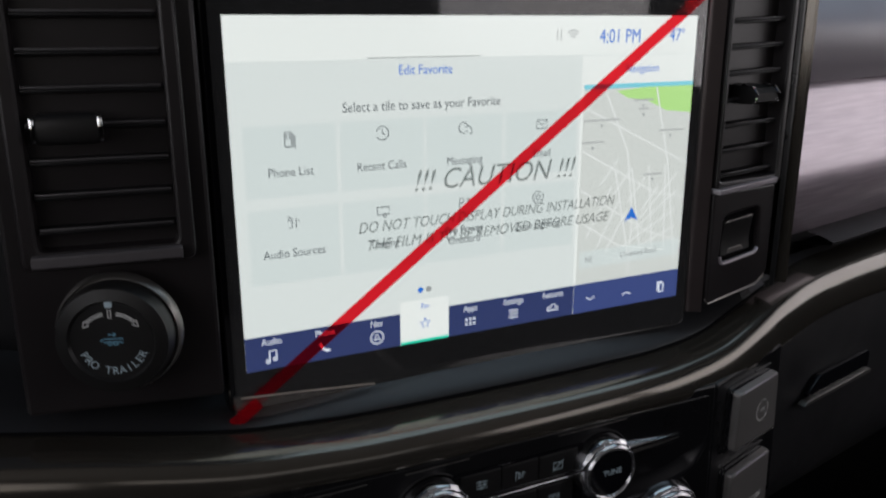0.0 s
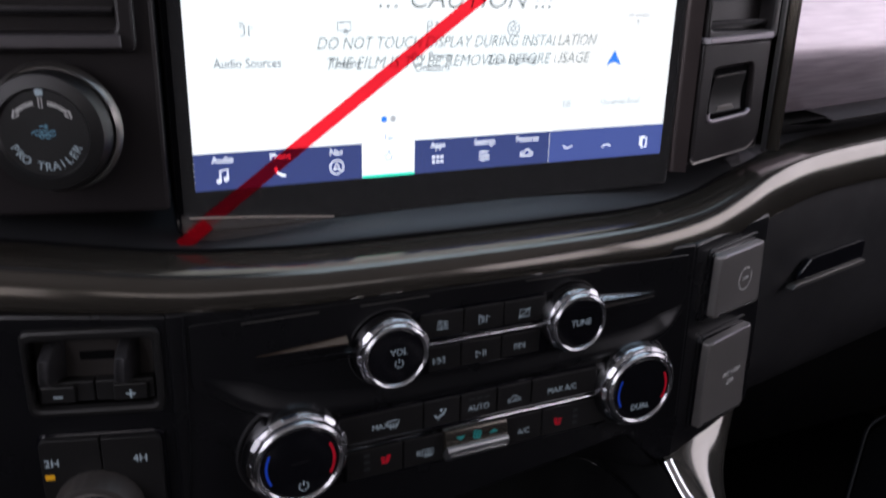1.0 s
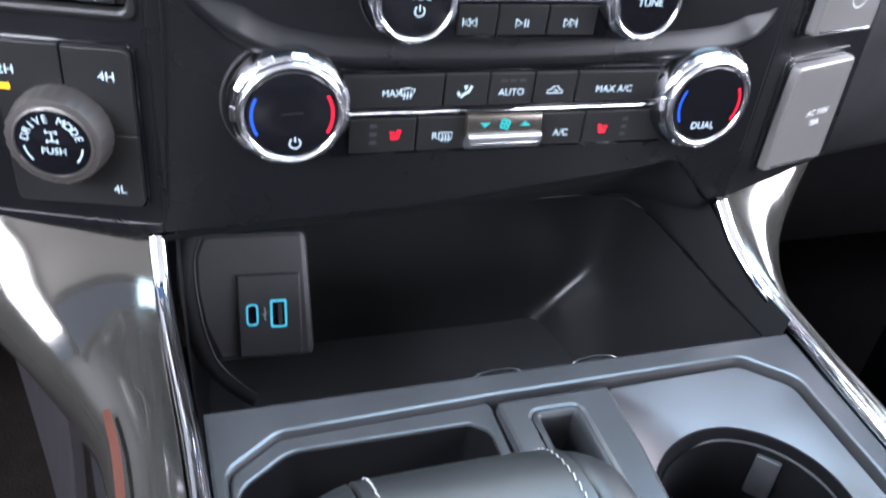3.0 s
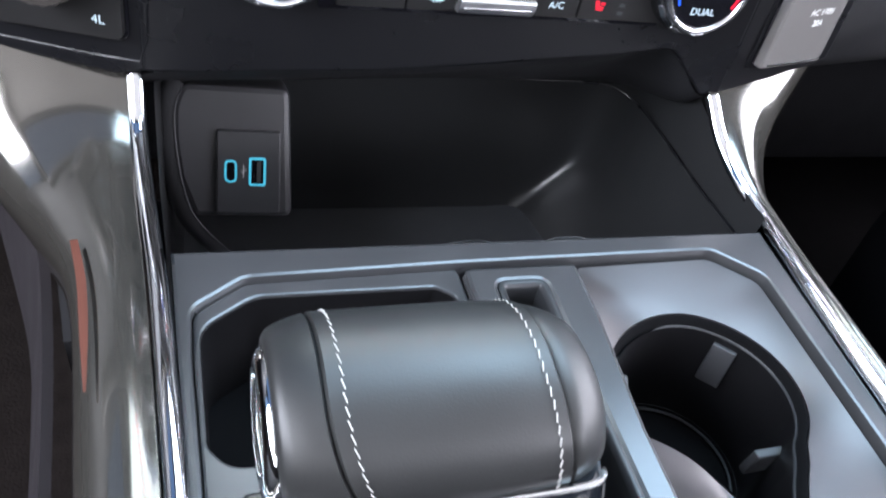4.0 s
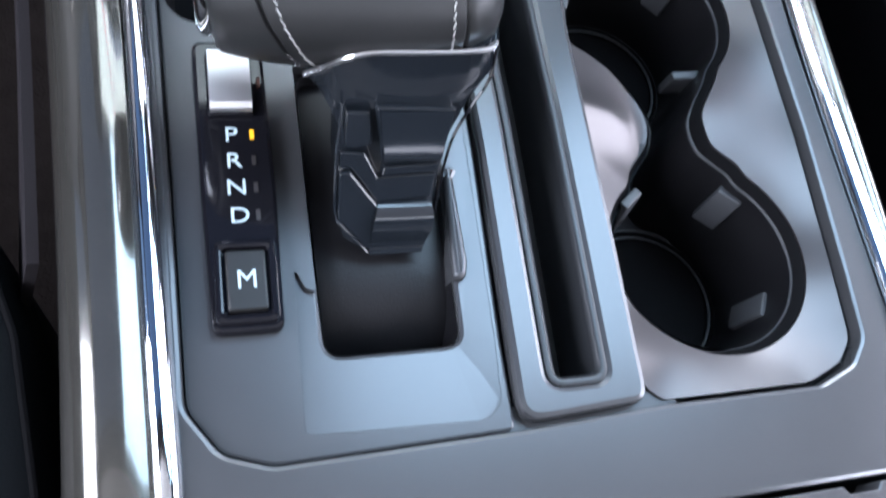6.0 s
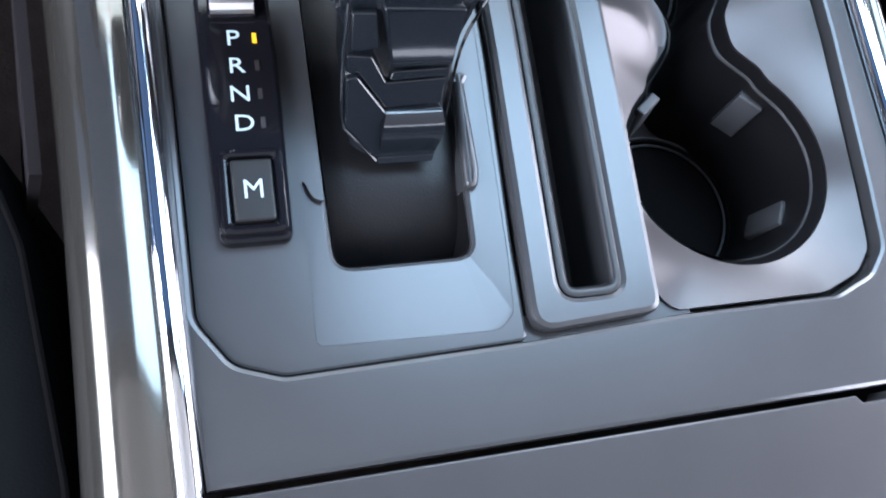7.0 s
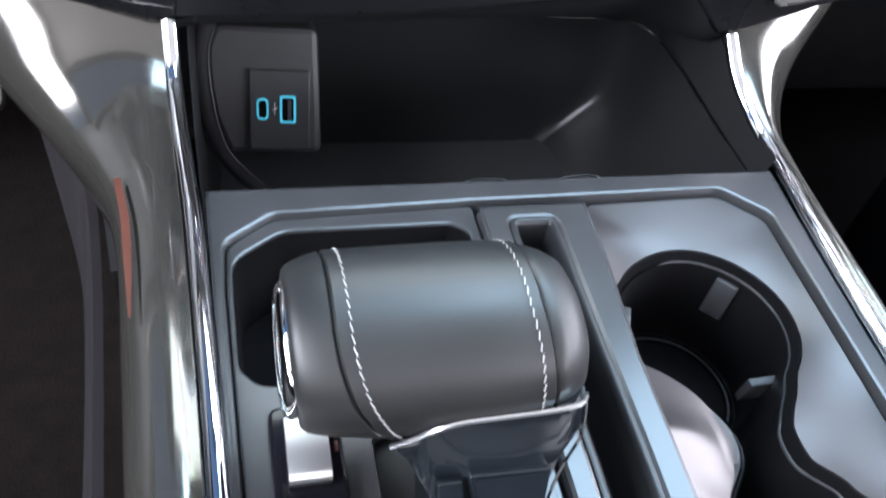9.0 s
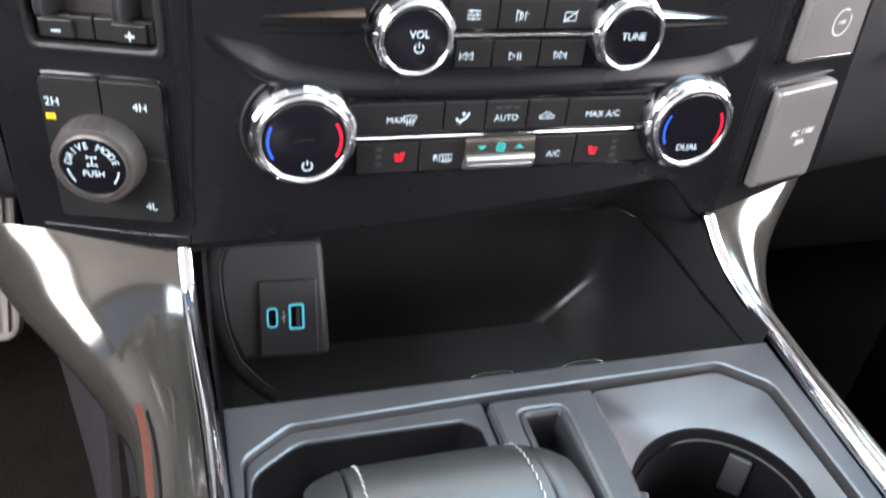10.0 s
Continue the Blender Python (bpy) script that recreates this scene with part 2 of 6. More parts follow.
def holed(loop, holes, height, m=Matrix(), walls=0.004, edge=0.001, hole_walls=None, hole_edges=None):
    """A plate with holes: top face at height, rounded lips, and walls down."""
    bm = bmesh.new()
    flat = bm.faces.layers.int.new("flat")
    outer = rings(bm, loop, [(0, height - walls), (0, height - edge), (edge * 0.3, height - edge * 0.3), (edge, height)], m)[-1]
    inner = []
    for k, hole in enumerate(holes):
        w, e = hole_walls[k] if hole_walls else walls, hole_edges[k] if hole_edges else edge
        inner.append(rings(bm, hole, [(0, height - w), (0, height - e), (-e * 0.3, height - e * 0.3), (-e, height)], m)[-1])
    edges = []
    for row in [outer] + inner:
        for a, b in zip(row, row[1:] + row[:1]):
            edges.append(bm.edges.get((a, b)) or bm.edges.new((a, b)))
    made = bmesh.ops.triangle_fill(bm, use_beauty=True, edges=edges)
    for f in made["geom"]:
        if isinstance(f, bmesh.types.BMFace):
            f[flat] = 1
    return bm


def box(sx, sy, sz, m=Matrix(), bevel=0.0, seg=2):
    bm = bmesh.new()
    bmesh.ops.create_cube(bm, size=1.0)
    bmesh.ops.transform(bm, matrix=Matrix.Diagonal((sx, sy, sz, 1)), verts=bm.verts)
    if bevel:
        bmesh.ops.bevel(bm, geom=bm.edges[:], offset=bevel, segments=seg, profile=0.5, affect="EDGES")
    bmesh.ops.transform(bm, matrix=m, verts=bm.verts)
    return bm


def lathe(profile, m=Matrix(), n=48, facets=0, depth=0.0):
    """Turns (radius, height) round the frame's z. facets and depth scallop the outline."""
    bm, rows = bmesh.new(), []
    for r, h, *wave in profile:
        w = wave[0] if wave else 0.0
        rows.append([bm.verts.new(m @ Vector((math.cos(a) * r * (1 - w * depth * (0.5 + 0.5 * math.cos(facets * a))), math.sin(a) * r * (1 - w * depth * (0.5 + 0.5 * math.cos(facets * a))), h))) for a in (2 * math.pi * k / n for k in range(n))])
    for a, b in zip(rows, rows[1:]):
        for i in range(n):
            bm.faces.new((a[i], a[(i + 1) % n], b[(i + 1) % n], b[i]))
    bm.faces.new(rows[-1]), bm.faces.new(rows[0])
    return bm


def curve_through(points, per=6):
    """Catmull-Rom points through the given ones."""
    p = [Vector(q) for q in points]
    p = [p[0] * 2 - p[1]] + p + [p[-1] * 2 - p[-2]]
    out = []
    for i in range(1, len(p) - 2):
        a, b, c, d = p[i - 1:i + 3]
        for k in range(per):
            t = k / per
            out.append(0.5 * ((2 * b) + (c - a) * t + (2 * a - 5 * b + 4 * c - d) * t * t + (3 * b - a - 3 * c + d) * t ** 3))
    return out + [p[-2]]


def loft(rows, closed=False, caps=False):
    bm = bmesh.new()
    g = [[bm.verts.new(v) for v in row] for row in rows]
    n = len(g[0])
    for a, b in zip(g, g[1:]):
        for i in range(n if closed else n - 1):
            bm.faces.new((a[i], a[(i + 1) % n], b[(i + 1) % n], b[i]))
    if caps:
        bm.faces.new(g[0]), bm.faces.new(g[-1])
    return bm


def smooth_loft(rows, across=4, along=6):
    """A sheet through rows of points, smoothed both ways."""
    wide = [curve_through(r, across) for r in rows]
    cols = [curve_through([r[i] for r in wide], along) for i in range(len(wide[0]))]
    return [[c[j] for c in cols] for j in range(len(cols[0]))]


def sheet(rows, thick):
    """A sheet with a back side, thick metres behind its front."""
    bm = loft(rows)
    bmesh.ops.recalc_face_normals(bm, faces=bm.faces)
    bmesh.ops.solidify(bm, geom=bm.faces[:], thickness=thick)
    return bm


def tube(points, radius, n=8, flat=1.0, caps=True):
    rows, up = [], Vector((0, 0, 1))
    for i, p in enumerate(points):
        d = (points[min(i + 1, len(points) - 1)] - points[max(i - 1, 0)]).normalized()
        s = d.cross(up)
        s = s.normalized() if s.length > 1e-4 else Vector((1, 0, 0))
        u = s.cross(d)
        r = radius(i / max(1, len(points) - 1)) if callable(radius) else radius
        rows.append([p + s * math.cos(a) * r + u * math.sin(a) * r * flat for a in (2 * math.pi * k / n for k in range(n))])
    return loft(rows, closed=True, caps=caps)


def join(*bms):
    """One bmesh out of several."""
    out = bmesh.new()
    for b in bms:
        me = bpy.data.meshes.new("tmp")
        b.to_mesh(me)
        b.free()
        out.from_mesh(me)
        bpy.data.meshes.remove(me)
    return out


def text(name, body, size, m, material, parent, label="", align="CENTER", wide=1.0, shear=0.0, thick=0.00008, spread=1.0, bold=0.0):
    c = bpy.data.curves.new(name, "FONT")
    c.body, c.size, c.align_x, c.align_y, c.shear = body, size, align, "CENTER", shear
    c.extrude, c.resolution_u, c.space_character, c.offset = thick, 3, spread, bold
    ob = bpy.data.objects.new(name, c)
    me = bpy.data.meshes.new_from_object(ob)
    bpy.data.objects.remove(ob)
    bpy.data.curves.remove(c)
    me.transform(m @ Matrix.Diagonal((wide, 1, 1, 1)))
    me.materials.clear()
    me.materials.append(material)
    return part(name, me, material, parent, label)


def stroke(points, width, m, h=0.00012, closed=False):
    """A flat ribbon along 2D points, standing h over the panel."""
    bm = bmesh.new()
    p = [Vector(q) for q in points]
    n = len(p)
    rows = []
    for i in range(n):
        a = p[i - 1] if (i or closed) else p[i]
        b = p[(i + 1) % n] if (i < n - 1 or closed) else p[i]
        d = (b - a).normalized()
        s = Vector((-d.y, d.x)) * width / 2
        rows.append([bm.verts.new(m @ Vector((*(p[i] + s), h))), bm.verts.new(m @ Vector((*(p[i] - s), h)))])
    for k in range(n if closed else n - 1):
        a, b = rows[k], rows[(k + 1) % n]
        bm.faces.new((a[0], a[1], b[1], b[0]))
    return bm


def arc(cx, cy, r, a0, a1, n=14):
    return [Vector((cx + r * math.cos(radians(a0 + (a1 - a0) * k / n)), cy + r * math.sin(radians(a0 + (a1 - a0) * k / n)))) for k in range(n + 1)]


def patch(loop, m, h=0.0001):
    bm = bmesh.new()
    bm.faces.new([bm.verts.new(m @ Vector((p[0], p[1], h))) for p in loop])
    return bm


UP = (0, 0, 1)
STACK = frame_at((0, 0.334, 0), (1, 0, 0), UP)
WING_L = frame_at((-0.166, 0.3345, 0), (1, -0.27, 0), UP)
WING_R = frame_at((0.125, 0.334, 0), (1, 0.30, 0), UP)
SCREEN = frame_at((0, 0.3720, 0), (1, 0, 0), UP)
POD_L = frame_at((-0.163, 0.358, 0), (1, -0.12, 0), UP)
POD_R = frame_at((0.143, 0.370, 0), (1, 0.12, 0), UP)
DECK_TOP = Matrix()


def on_l(x):
    return (x + 0.166) * 1.0358


def on_r(x):
    return (x - 0.125) * 1.044


# ---- the cab that closes the place: floor, walls with window openings, roof ----
def slab(name, x0, x1, y0, y1, z0, z1, material, label, category):
    bm = box(x1 - x0, y1 - y0, z1 - z0, Matrix.Translation(((x0 + x1) / 2, (y0 + y1) / 2, (z0 + z1) / 2)))
    return whole(name, bm, material, label, category, kind="structure")


slab("floor", -1.0, 1.0, -1.6, 1.2, -0.40, -0.36, CARPET, "dark brown carpeted cab floor", "floor")
# sheet added to darken the passenger footwell, which the dash shades
whole("footwell_shade", plate(rect(0.17, -0.10, 0.93, 0.97, 0.06), 0.012, Matrix.Translation((0, 0, -0.36)), 0.004), SHADE_BLACK, "black sheet added for the shade on the passenger footwell's floor", "floor mat")
slab("ceiling", -1.0, 1.0, -1.6, 0.15, 0.86, 0.90, ROOF, "grey cloth headliner of the cab", "ceiling")


def pierced_wall(name, m, w, h, holes, label):
    bm = holed(rect(-w / 2, 0, w / 2, h), [rect(*hole, 0.06) for hole in holes], 0.0, m, walls=0.04, edge=0.004)
    return whole(name, bm, SHELL, label, "wall", kind="structure")


pierced_wall("wall_west", frame_at((-0.98, -0.2, -0.40), (0, 1, 0), UP), 2.8, 1.28, [(-0.46, 0.68, 0.74, 1.20), (-1.20, 0.70, -0.56, 1.18)], "dark cab side with two window openings")
pierced_wall("wall_east", frame_at((0.98, -0.2, -0.40), (0, -1, 0), UP), 2.8, 1.28, [(-0.74, 0.64, 0.42, 1.18), (0.52, 0.70, 1.20, 1.18)], "dark door panels with two side window openings")
pierced_wall("wall_south", frame_at((0, -1.58, -0.40), (-1, 0, 0), UP), 1.96, 1.28, [(-0.65, 0.95, 0.65, 1.22)], "dark rear cab wall with a window opening")
pierced_wall("wall_north", frame_at((0, 1.02, 0.33), (1, 0, 0), (0, -1.63, 1)), 1.96, 1.03, [(-0.85, 0.06, 0.85, 0.97)], "sloping windscreen frame above the dashboard")
slab("firewall", -1.0, 1.0, 1.0, 1.04, -0.40, 0.36, SHELL, "dark firewall behind the footwells", "wall")

# ---- dashboard ----
dash = thing("dashboard", (0, 0.5, 0.1), "black soft-touch dashboard with a gloss gunmetal trim band", "dashboard")
part("core", box(1.9, 0.40, 0.36, Matrix.Translation((0, 0.675, 0.215)), 0.02), SOFT_BLACK, dash)
# duller than the core above: shade below the dash is put into its black
part("lower_core", box(1.9, 0.40, 0.30, Matrix.Translation((0, 0.78, -0.05)), 0.02), DULL_BLACK, dash)
# trim band: x, depth, upper and lower edge, rise of the ledge above it
BAND = [(-0.42, 0.390, 0.2220, 0.1960, 0.6), (-0.30, 0.362, 0.2100, 0.1850, 0.6), (-0.226, 0.345, 0.2020, 0.1785, 0.5), (-0.163, 0.335, 0.1928, 0.1716, 0.35), (-0.120, 0.332, 0.1893, 0.1692, 0.7), (-0.082, 0.330, 0.1880, 0.1686, 0.95), (0.0, 0.329, 0.1876, 0.1678, 1.0), (0.055, 0.330, 0.1875, 0.1664, 1.0),
        (0.100, 0.333, 0.1872, 0.1648, 0.9), (0.143, 0.340, 0.1895, 0.1638, 0.75), (0.185, 0.352, 0.1965, 0.1655, 0.5), (0.225, 0.366, 0.2020, 0.1690, 0.4), (0.300, 0.388, 0.2055, 0.1730, 0.4), (0.45, 0.415, 0.2070, 0.1720, 0.4), (0.75, 0.45, 0.2150, 0.1780, 0.4)]
NOSE = [(0.040, 1.0), (0.028, 1.01), (0.016, 0.94), (0.0085, 0.78), (0.0042, 0.50), (0.0018, 0.14), (0.0004, -0.30), (0.0002, -0.64), (0.0018, -0.88), (0.0070, -0.99), (0.030, -1.0)]
rows = smooth_loft([[Vector((x, y + dy, (top + low) / 2 + u * (top - low) / 2)) for dy, u in NOSE] for x, y, top, low, k in BAND], 3, 6)
part("trim_band", loft(rows), GUNMETAL, dash, "gloss gunmetal trim band", 60)
LEDGE = [row for row in BAND if -0.31 < row[0] < 0.24]
rows = smooth_loft([[Vector((x, y + dy, top + dz * k)) for dy, dz in ((0.095, 0.0300), (0.060, 0.0170), (0.049, 0.0135), (0.043, 0.0105), (0.0365, 0.0065), (0.0320, 0.0030), (0.0300, 0.0004), (0.0300, -0.0040))] for x, y, top, low, k in LEDGE], 3, 6)
part("screen_ledge", loft(rows), LEDGE_GREY, dash, "satin charcoal ledge below the display", 60)
part("ledge_seam", tube(curve_through([(x, y + 0.0290, top + 0.0006) for x, y, top, low, k in LEDGE], 6), 0.0010, 6), DULL_BLACK, dash, "dark seam above the trim band")
# passenger side
rows = smooth_loft([[Vector((x, 0.392 + 0.22 * (x - 0.21) + dy, z)) for dy, z in ((0.10, 0.435), (0.045, 0.415), (0.012, 0.388), (0.004, 0.372), (0.010, 0.352), (0.022, 0.338))] for x in (0.195, 0.30, 0.45, 0.75)], 4, 3)
part("upper_pad", loft(rows), GREY_SOFT, dash, "grey soft-touch upper dash pad", 60)
rows = smooth_loft([[Vector((x, 0.392 + 0.22 * (x - 0.21) + dy, z)) for dy, z in ((0.045, 0.341), (0.022, 0.3370), (0.014, 0.315), (0.006, 0.290), (0.002, 0.268), (0.006, 0.245), (0.018, 0.225))] for x in (0.195, 0.30, 0.45, 0.75)], 4, 3)
part("trim_panel", loft(rows), STREAKED, dash, "streaked decor panel with a purple sheen put into its colour", 60)
rows = smooth_loft([[Vector((x, 0.372 + 0.22 * (x - 0.21) + dy, z)) for dy, z in ((0.060, 0.2270), (0.018, 0.2235), (0.014, 0.2190), (0.05, 0.212))] for x in (0.300, 0.34, 0.45, 0.75)], 2, 3)
part("shelf", loft(rows), SOFT_BLACK, dash, "", 60)
rows = smooth_loft([[Vector((x, 0.362 + 0.20 * (x - 0.20) + dy, z)) for dy, z in ((0.05, 0.208), (0.022, 0.196), (0.014, 0.160), (0.016, 0.090), (0.024, 0.030), (0.05, 0.002), (0.13, -0.006))] for x in (0.195, 0.26, 0.45, 0.80)], 4, 3)
glove = part("glove_box", loft(rows), SOFT_BLACK, dash, "black grained glove box door", 60)
GL = frame_at((0.262, 0.3865, 0.118), (1, 0.20, 0), UP)
part("handle_recess", plate(rounded([(0.002, -0.009), (0.098, -0.007), (0.098, 0.008), (0.022, 0.006)], 0.004), 0.0035, GL, 0.001), GLOSS_BLACK, glove)
part("handle", plate(rounded([(-0.002, -0.0125), (0.098, -0.0105), (0.098, -0.0075), (0.004, -0.0098)], 0.001), 0.006, GL, 0.0012), SPEAR, glove)
# driver's side below the band
rows = smooth_loft([[Vector((x, y + dy, z)) for dy, z in ((0.03, 0.20), (0.010, 0.19), (0.006, 0.12), (0.012, 0.05), (0.05, 0.03))] for x, y in ((-0.55, 0.42), (-0.40, 0.40), (-0.30, 0.372), (-0.245, 0.356))], 4, 4)
part("knee_panel", loft(rows), SOFT_BLACK, dash, "", 60)

# ---- centre stack: climate and audio controls ----
stack = thing("control_panel", (-0.016, 0.36, 0.06), "satin black centre stack panel with chrome dials and buttons", "control panel")
FACE = rounded([(-0.166, 0.034), (-0.148, 0.034), (-0.060, 0.038), (0.050, 0.050), (0.088, 0.056), (0.114, 0.030), (0.127, 0.030), (0.1250, 0.172), (-0.1658, 0.174)], [0.002, 0.012, 0.05, 0.05, 0.012, 0.006, 0.002, 0.002, 0.002])
part("face", plate(FACE, 0.06, STACK, 0.002, -0.06), PANEL_BLACK, stack)
SHIELD = rounded([(-0.157, 0.136), (-0.132, 0.117), (0.086, 0.114), (0.121, 0.138), (0.120, 0.1665), (-0.157, 0.1680)], [0.008, 0.02, 0.02, 0.008, 0.003, 0.003])
part("upper_shield", plate(SHIELD, 0.0006, STACK, 0.0005), PANEL_BLACK, stack, "raised satin black shield round the audio dials")
LEDGE_LINE = curve_through([(-0.1520, 0.1400), (-0.1400, 0.1295), (-0.1270, 0.1205), (-0.1080, 0.1150), (-0.0800, 0.1122), (-0.0300, 0.1112), (0.0200, 0.1120), (0.0600, 0.1145), (0.0880, 0.1165), (0.1020, 0.1200), (0.1110, 0.1262), (0.1195, 0.1350)], 6)
rows = []
for i, p in enumerate(LEDGE_LINE):
    d = (LEDGE_LINE[min(i + 1, len(LEDGE_LINE) - 1)] - LEDGE_LINE[max(i - 1, 0)]).normalized()
    up, ends = Vector((-d.y, d.x)), min(1.0, abs(p.x + 0.016) / 0.12)
    fade = min(1.0, 8.0 * i / len(LEDGE_LINE), 8.0 * (len(LEDGE_LINE) - 1 - i) / len(LEDGE_LINE))
    tall, out = (0.0085 + 0.0030 * ends) * (0.25 + 0.75 * fade), (0.0016 + 0.0022 * ends * ends) * fade + 0.0001
    rows.append([STACK @ Vector((*(p + up * u), h)) for u, h in ((tall, 0.0011), (tall * 0.62, 0.0011 + out * 0.22), (tall * 0.30, 0.0011 + out * 0.70), (tall * 0.10, 0.0008 + out * 0.95), (-0.0008, 0.0005 + out), (-0.0024, out * 0.80), (-0.0036, 0.0))])
part("ledge", loft(rows), PANEL_BLACK, stack, "soft ledge below the audio controls", 50)
# short highlights on the moulding, laid on as satin strips
for x0, x1 in ((-0.134, -0.098), (-0.078, -0.042), (0.012, 0.058)):
    part("slit_glint", plate(rect(x0, 0.1650, x1, 0.1656, 0.0003), 0.0004, STACK, 0.0002, 0.0011), SPEAR, stack)


def control(name, x0, z0, x1, z1, h=0.0022, base=0.0, m=STACK, material=BUTTON, r=0.0006):
    return part(name, plate(rect(x0 + 0.0004, z0, x1 - 0.0004, z1, r), h, m, 0.0007, base), material, stack)


# recessed grounds behind the button rows
part("row_ground", plate(rect(-0.052, 0.1225, 0.029, 0.1575, 0.002), 0.0004, STACK, 0, 0.0010), GLOSS_BLACK, stack)
part("row_ground", plate(rect(-0.094, 0.0685, 0.072, 0.1085, 0.002), 0.0012, STACK), GLOSS_BLACK, stack)
B1 = [control("button", a, 0.1425, b, 0.1558, 0.0012, 0.0012) for a, b in ((-0.0475, -0.0235), (-0.0235, -0.0005), (-0.0005, 0.0250))]
B2 = [control("button", a, 0.1240, b, 0.1370, 0.0012, 0.0012) for a, b in ((-0.0430, -0.0245), (-0.0245, -0.0010), (-0.0010, 0.0225))]
B3 = [control("button", a, 0.0918, b, 0.1068, 0.0026) for a, b in ((-0.0905, -0.0450), (-0.0450, -0.0240), (-0.0240, -0.0022), (-0.0022, 0.0190), (0.0190, 0.0620))]
B4 = [control("button", a, 0.0705, b, 0.0868, 0.0026) for a, b in ((-0.0870, -0.0560), (-0.0560, -0.0320), (0.0040, 0.0270), (0.0270, 0.0720))]
part("divider", plate(rect(-0.050, 0.1386, 0.027, 0.1402, 0.0005), 0.0020, STACK, 0.0006, 0.0012), SATIN_CHROME, stack, "thin satin chrome strip")
part("divider", plate(rect(-0.092, 0.0886, 0.066, 0.0900, 0.0005), 0.0032, STACK, 0.0006), CHROME, stack, "thin chrome strip")
# trim spears beside the audio dials, right one lit and left shaded by colour
def spear(points, out, material, label=""):
    """A pointed blade with a ridge along its middle."""
    tip, low, high = (Vector(p) for p in points)
    rows = []
    for k in range(9):
        t = k / 8
        a, b = tip.lerp(low, t), tip.lerp(high, t)
        mid = a.lerp(b, 0.45)
        rows.append([STACK @ Vector((*q, h)) for q, h in ((a, 0.0008), (a.lerp(mid, 0.5), 0.0012 + out * t * 0.7), (mid, 0.0014 + out * t), (b.lerp(mid, 0.5), 0.0012 + out * t * 0.6), (b, 0.0008))])
    return part("spear", loft(rows), material, stack, label, 20)


spear(((-0.1285, 0.1478), (-0.0850, 0.1464), (-0.0850, 0.1512)), 0.0030, WARM_SHADED_SPEAR, "pointed satin metal spear")
spear(((-0.1290, 0.1445), (-0.0800, 0.1420), (-0.0800, 0.1448)), 0.0022, PANEL_BLACK)
spear(((-0.1285, 0.1408), (-0.0800, 0.1392), (-0.0800, 0.1406)), 0.0010, PANEL_BLACK)
spear(((0.0975, 0.1468), (0.0480, 0.1462), (0.0480, 0.1520)), 0.0040, BRIGHT_SATIN, "pointed satin metal spear")
spear(((0.0975, 0.1442), (0.0480, 0.1418), (0.0480, 0.1440)), 0.0026, SPEAR)
spear(((0.0940, 0.1418), (0.0480, 0.1388), (0.0480, 0.1400)), 0.0010, PANEL_BLACK)


def dial(cx, cz, r, deep, facets, cap_r):
    """A chrome dial with a notched grip, a bright rim and a black glass cap."""
    m = STACK @ Matrix.Translation((cx, cz, 0.0))
    part("collar", lathe([(r * 1.24, 0.0), (r * 1.235, 0.0006), (r * 1.22, 0.0010), (r * 1.20, 0.0012), (r * 1.185, 0.0010), (r * 1.18, 0.0006), (r * 0.9, 0.0006)], m, 64), SOFT_BLACK, stack, "domed black collar")
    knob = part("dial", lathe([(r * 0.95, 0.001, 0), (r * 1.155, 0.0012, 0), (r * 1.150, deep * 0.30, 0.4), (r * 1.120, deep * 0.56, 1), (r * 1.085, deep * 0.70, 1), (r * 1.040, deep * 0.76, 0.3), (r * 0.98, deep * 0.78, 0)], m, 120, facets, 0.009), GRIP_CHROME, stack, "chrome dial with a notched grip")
    part("rim", lathe([(r * 0.97, deep * 0.74), (r * 1.005, deep * 0.78), (r * 1.005, deep * 0.86), (r * 0.985, deep * 0.93), (r * 0.955, deep * 0.98), (r * (0.50 + cap_r / 2), deep * 1.0), (r * (cap_r + 0.035), deep * 0.985), (r * cap_r, deep * 0.93), (r * (cap_r - 0.02), deep * 0.84)], m, 96), RIM_CHROME, knob, "bright chrome rim")
    for k in range(facets):
        a = 2 * math.pi * (k + 0.5) / facets
        f = m @ pose(0, 0, 0, 0, 0, math.degrees(a)) @ Matrix.Translation((r * 1.062, 0, deep * 0.715)) @ pose(0, 0, 0, 0, 50, 0)
        part("grip_pad", plate(rect(-deep * 0.10, -r * 0.15, deep * 0.10, r * 0.15, r * 0.03), r * 0.016, f, r * 0.012), RIM_CHROME, knob)
    part("cap", lathe([(r * cap_r, deep * 0.80), (r * cap_r, deep * 0.90), (r * (cap_r - 0.03), deep * 0.925), (r * (cap_r - 0.06), deep * 0.935), (r * 0.3, deep * 0.9352)], m, 48), CAP_BLACK, knob, "black glass cap")
    return knob, m @ Matrix.Translation((0, 0, deep * 0.945))


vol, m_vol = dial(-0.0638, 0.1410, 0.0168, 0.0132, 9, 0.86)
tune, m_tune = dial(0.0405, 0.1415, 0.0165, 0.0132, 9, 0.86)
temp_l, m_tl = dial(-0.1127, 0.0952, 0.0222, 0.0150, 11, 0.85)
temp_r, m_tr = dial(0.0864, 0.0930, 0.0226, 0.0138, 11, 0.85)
text("lettering", "VOL", 0.0047, m_vol @ Matrix.Translation((0.0012, 0.0024, 0)), LIT_WHITE, vol)
POWER = arc(0, 0, 0.0024, 125, 415, 16)
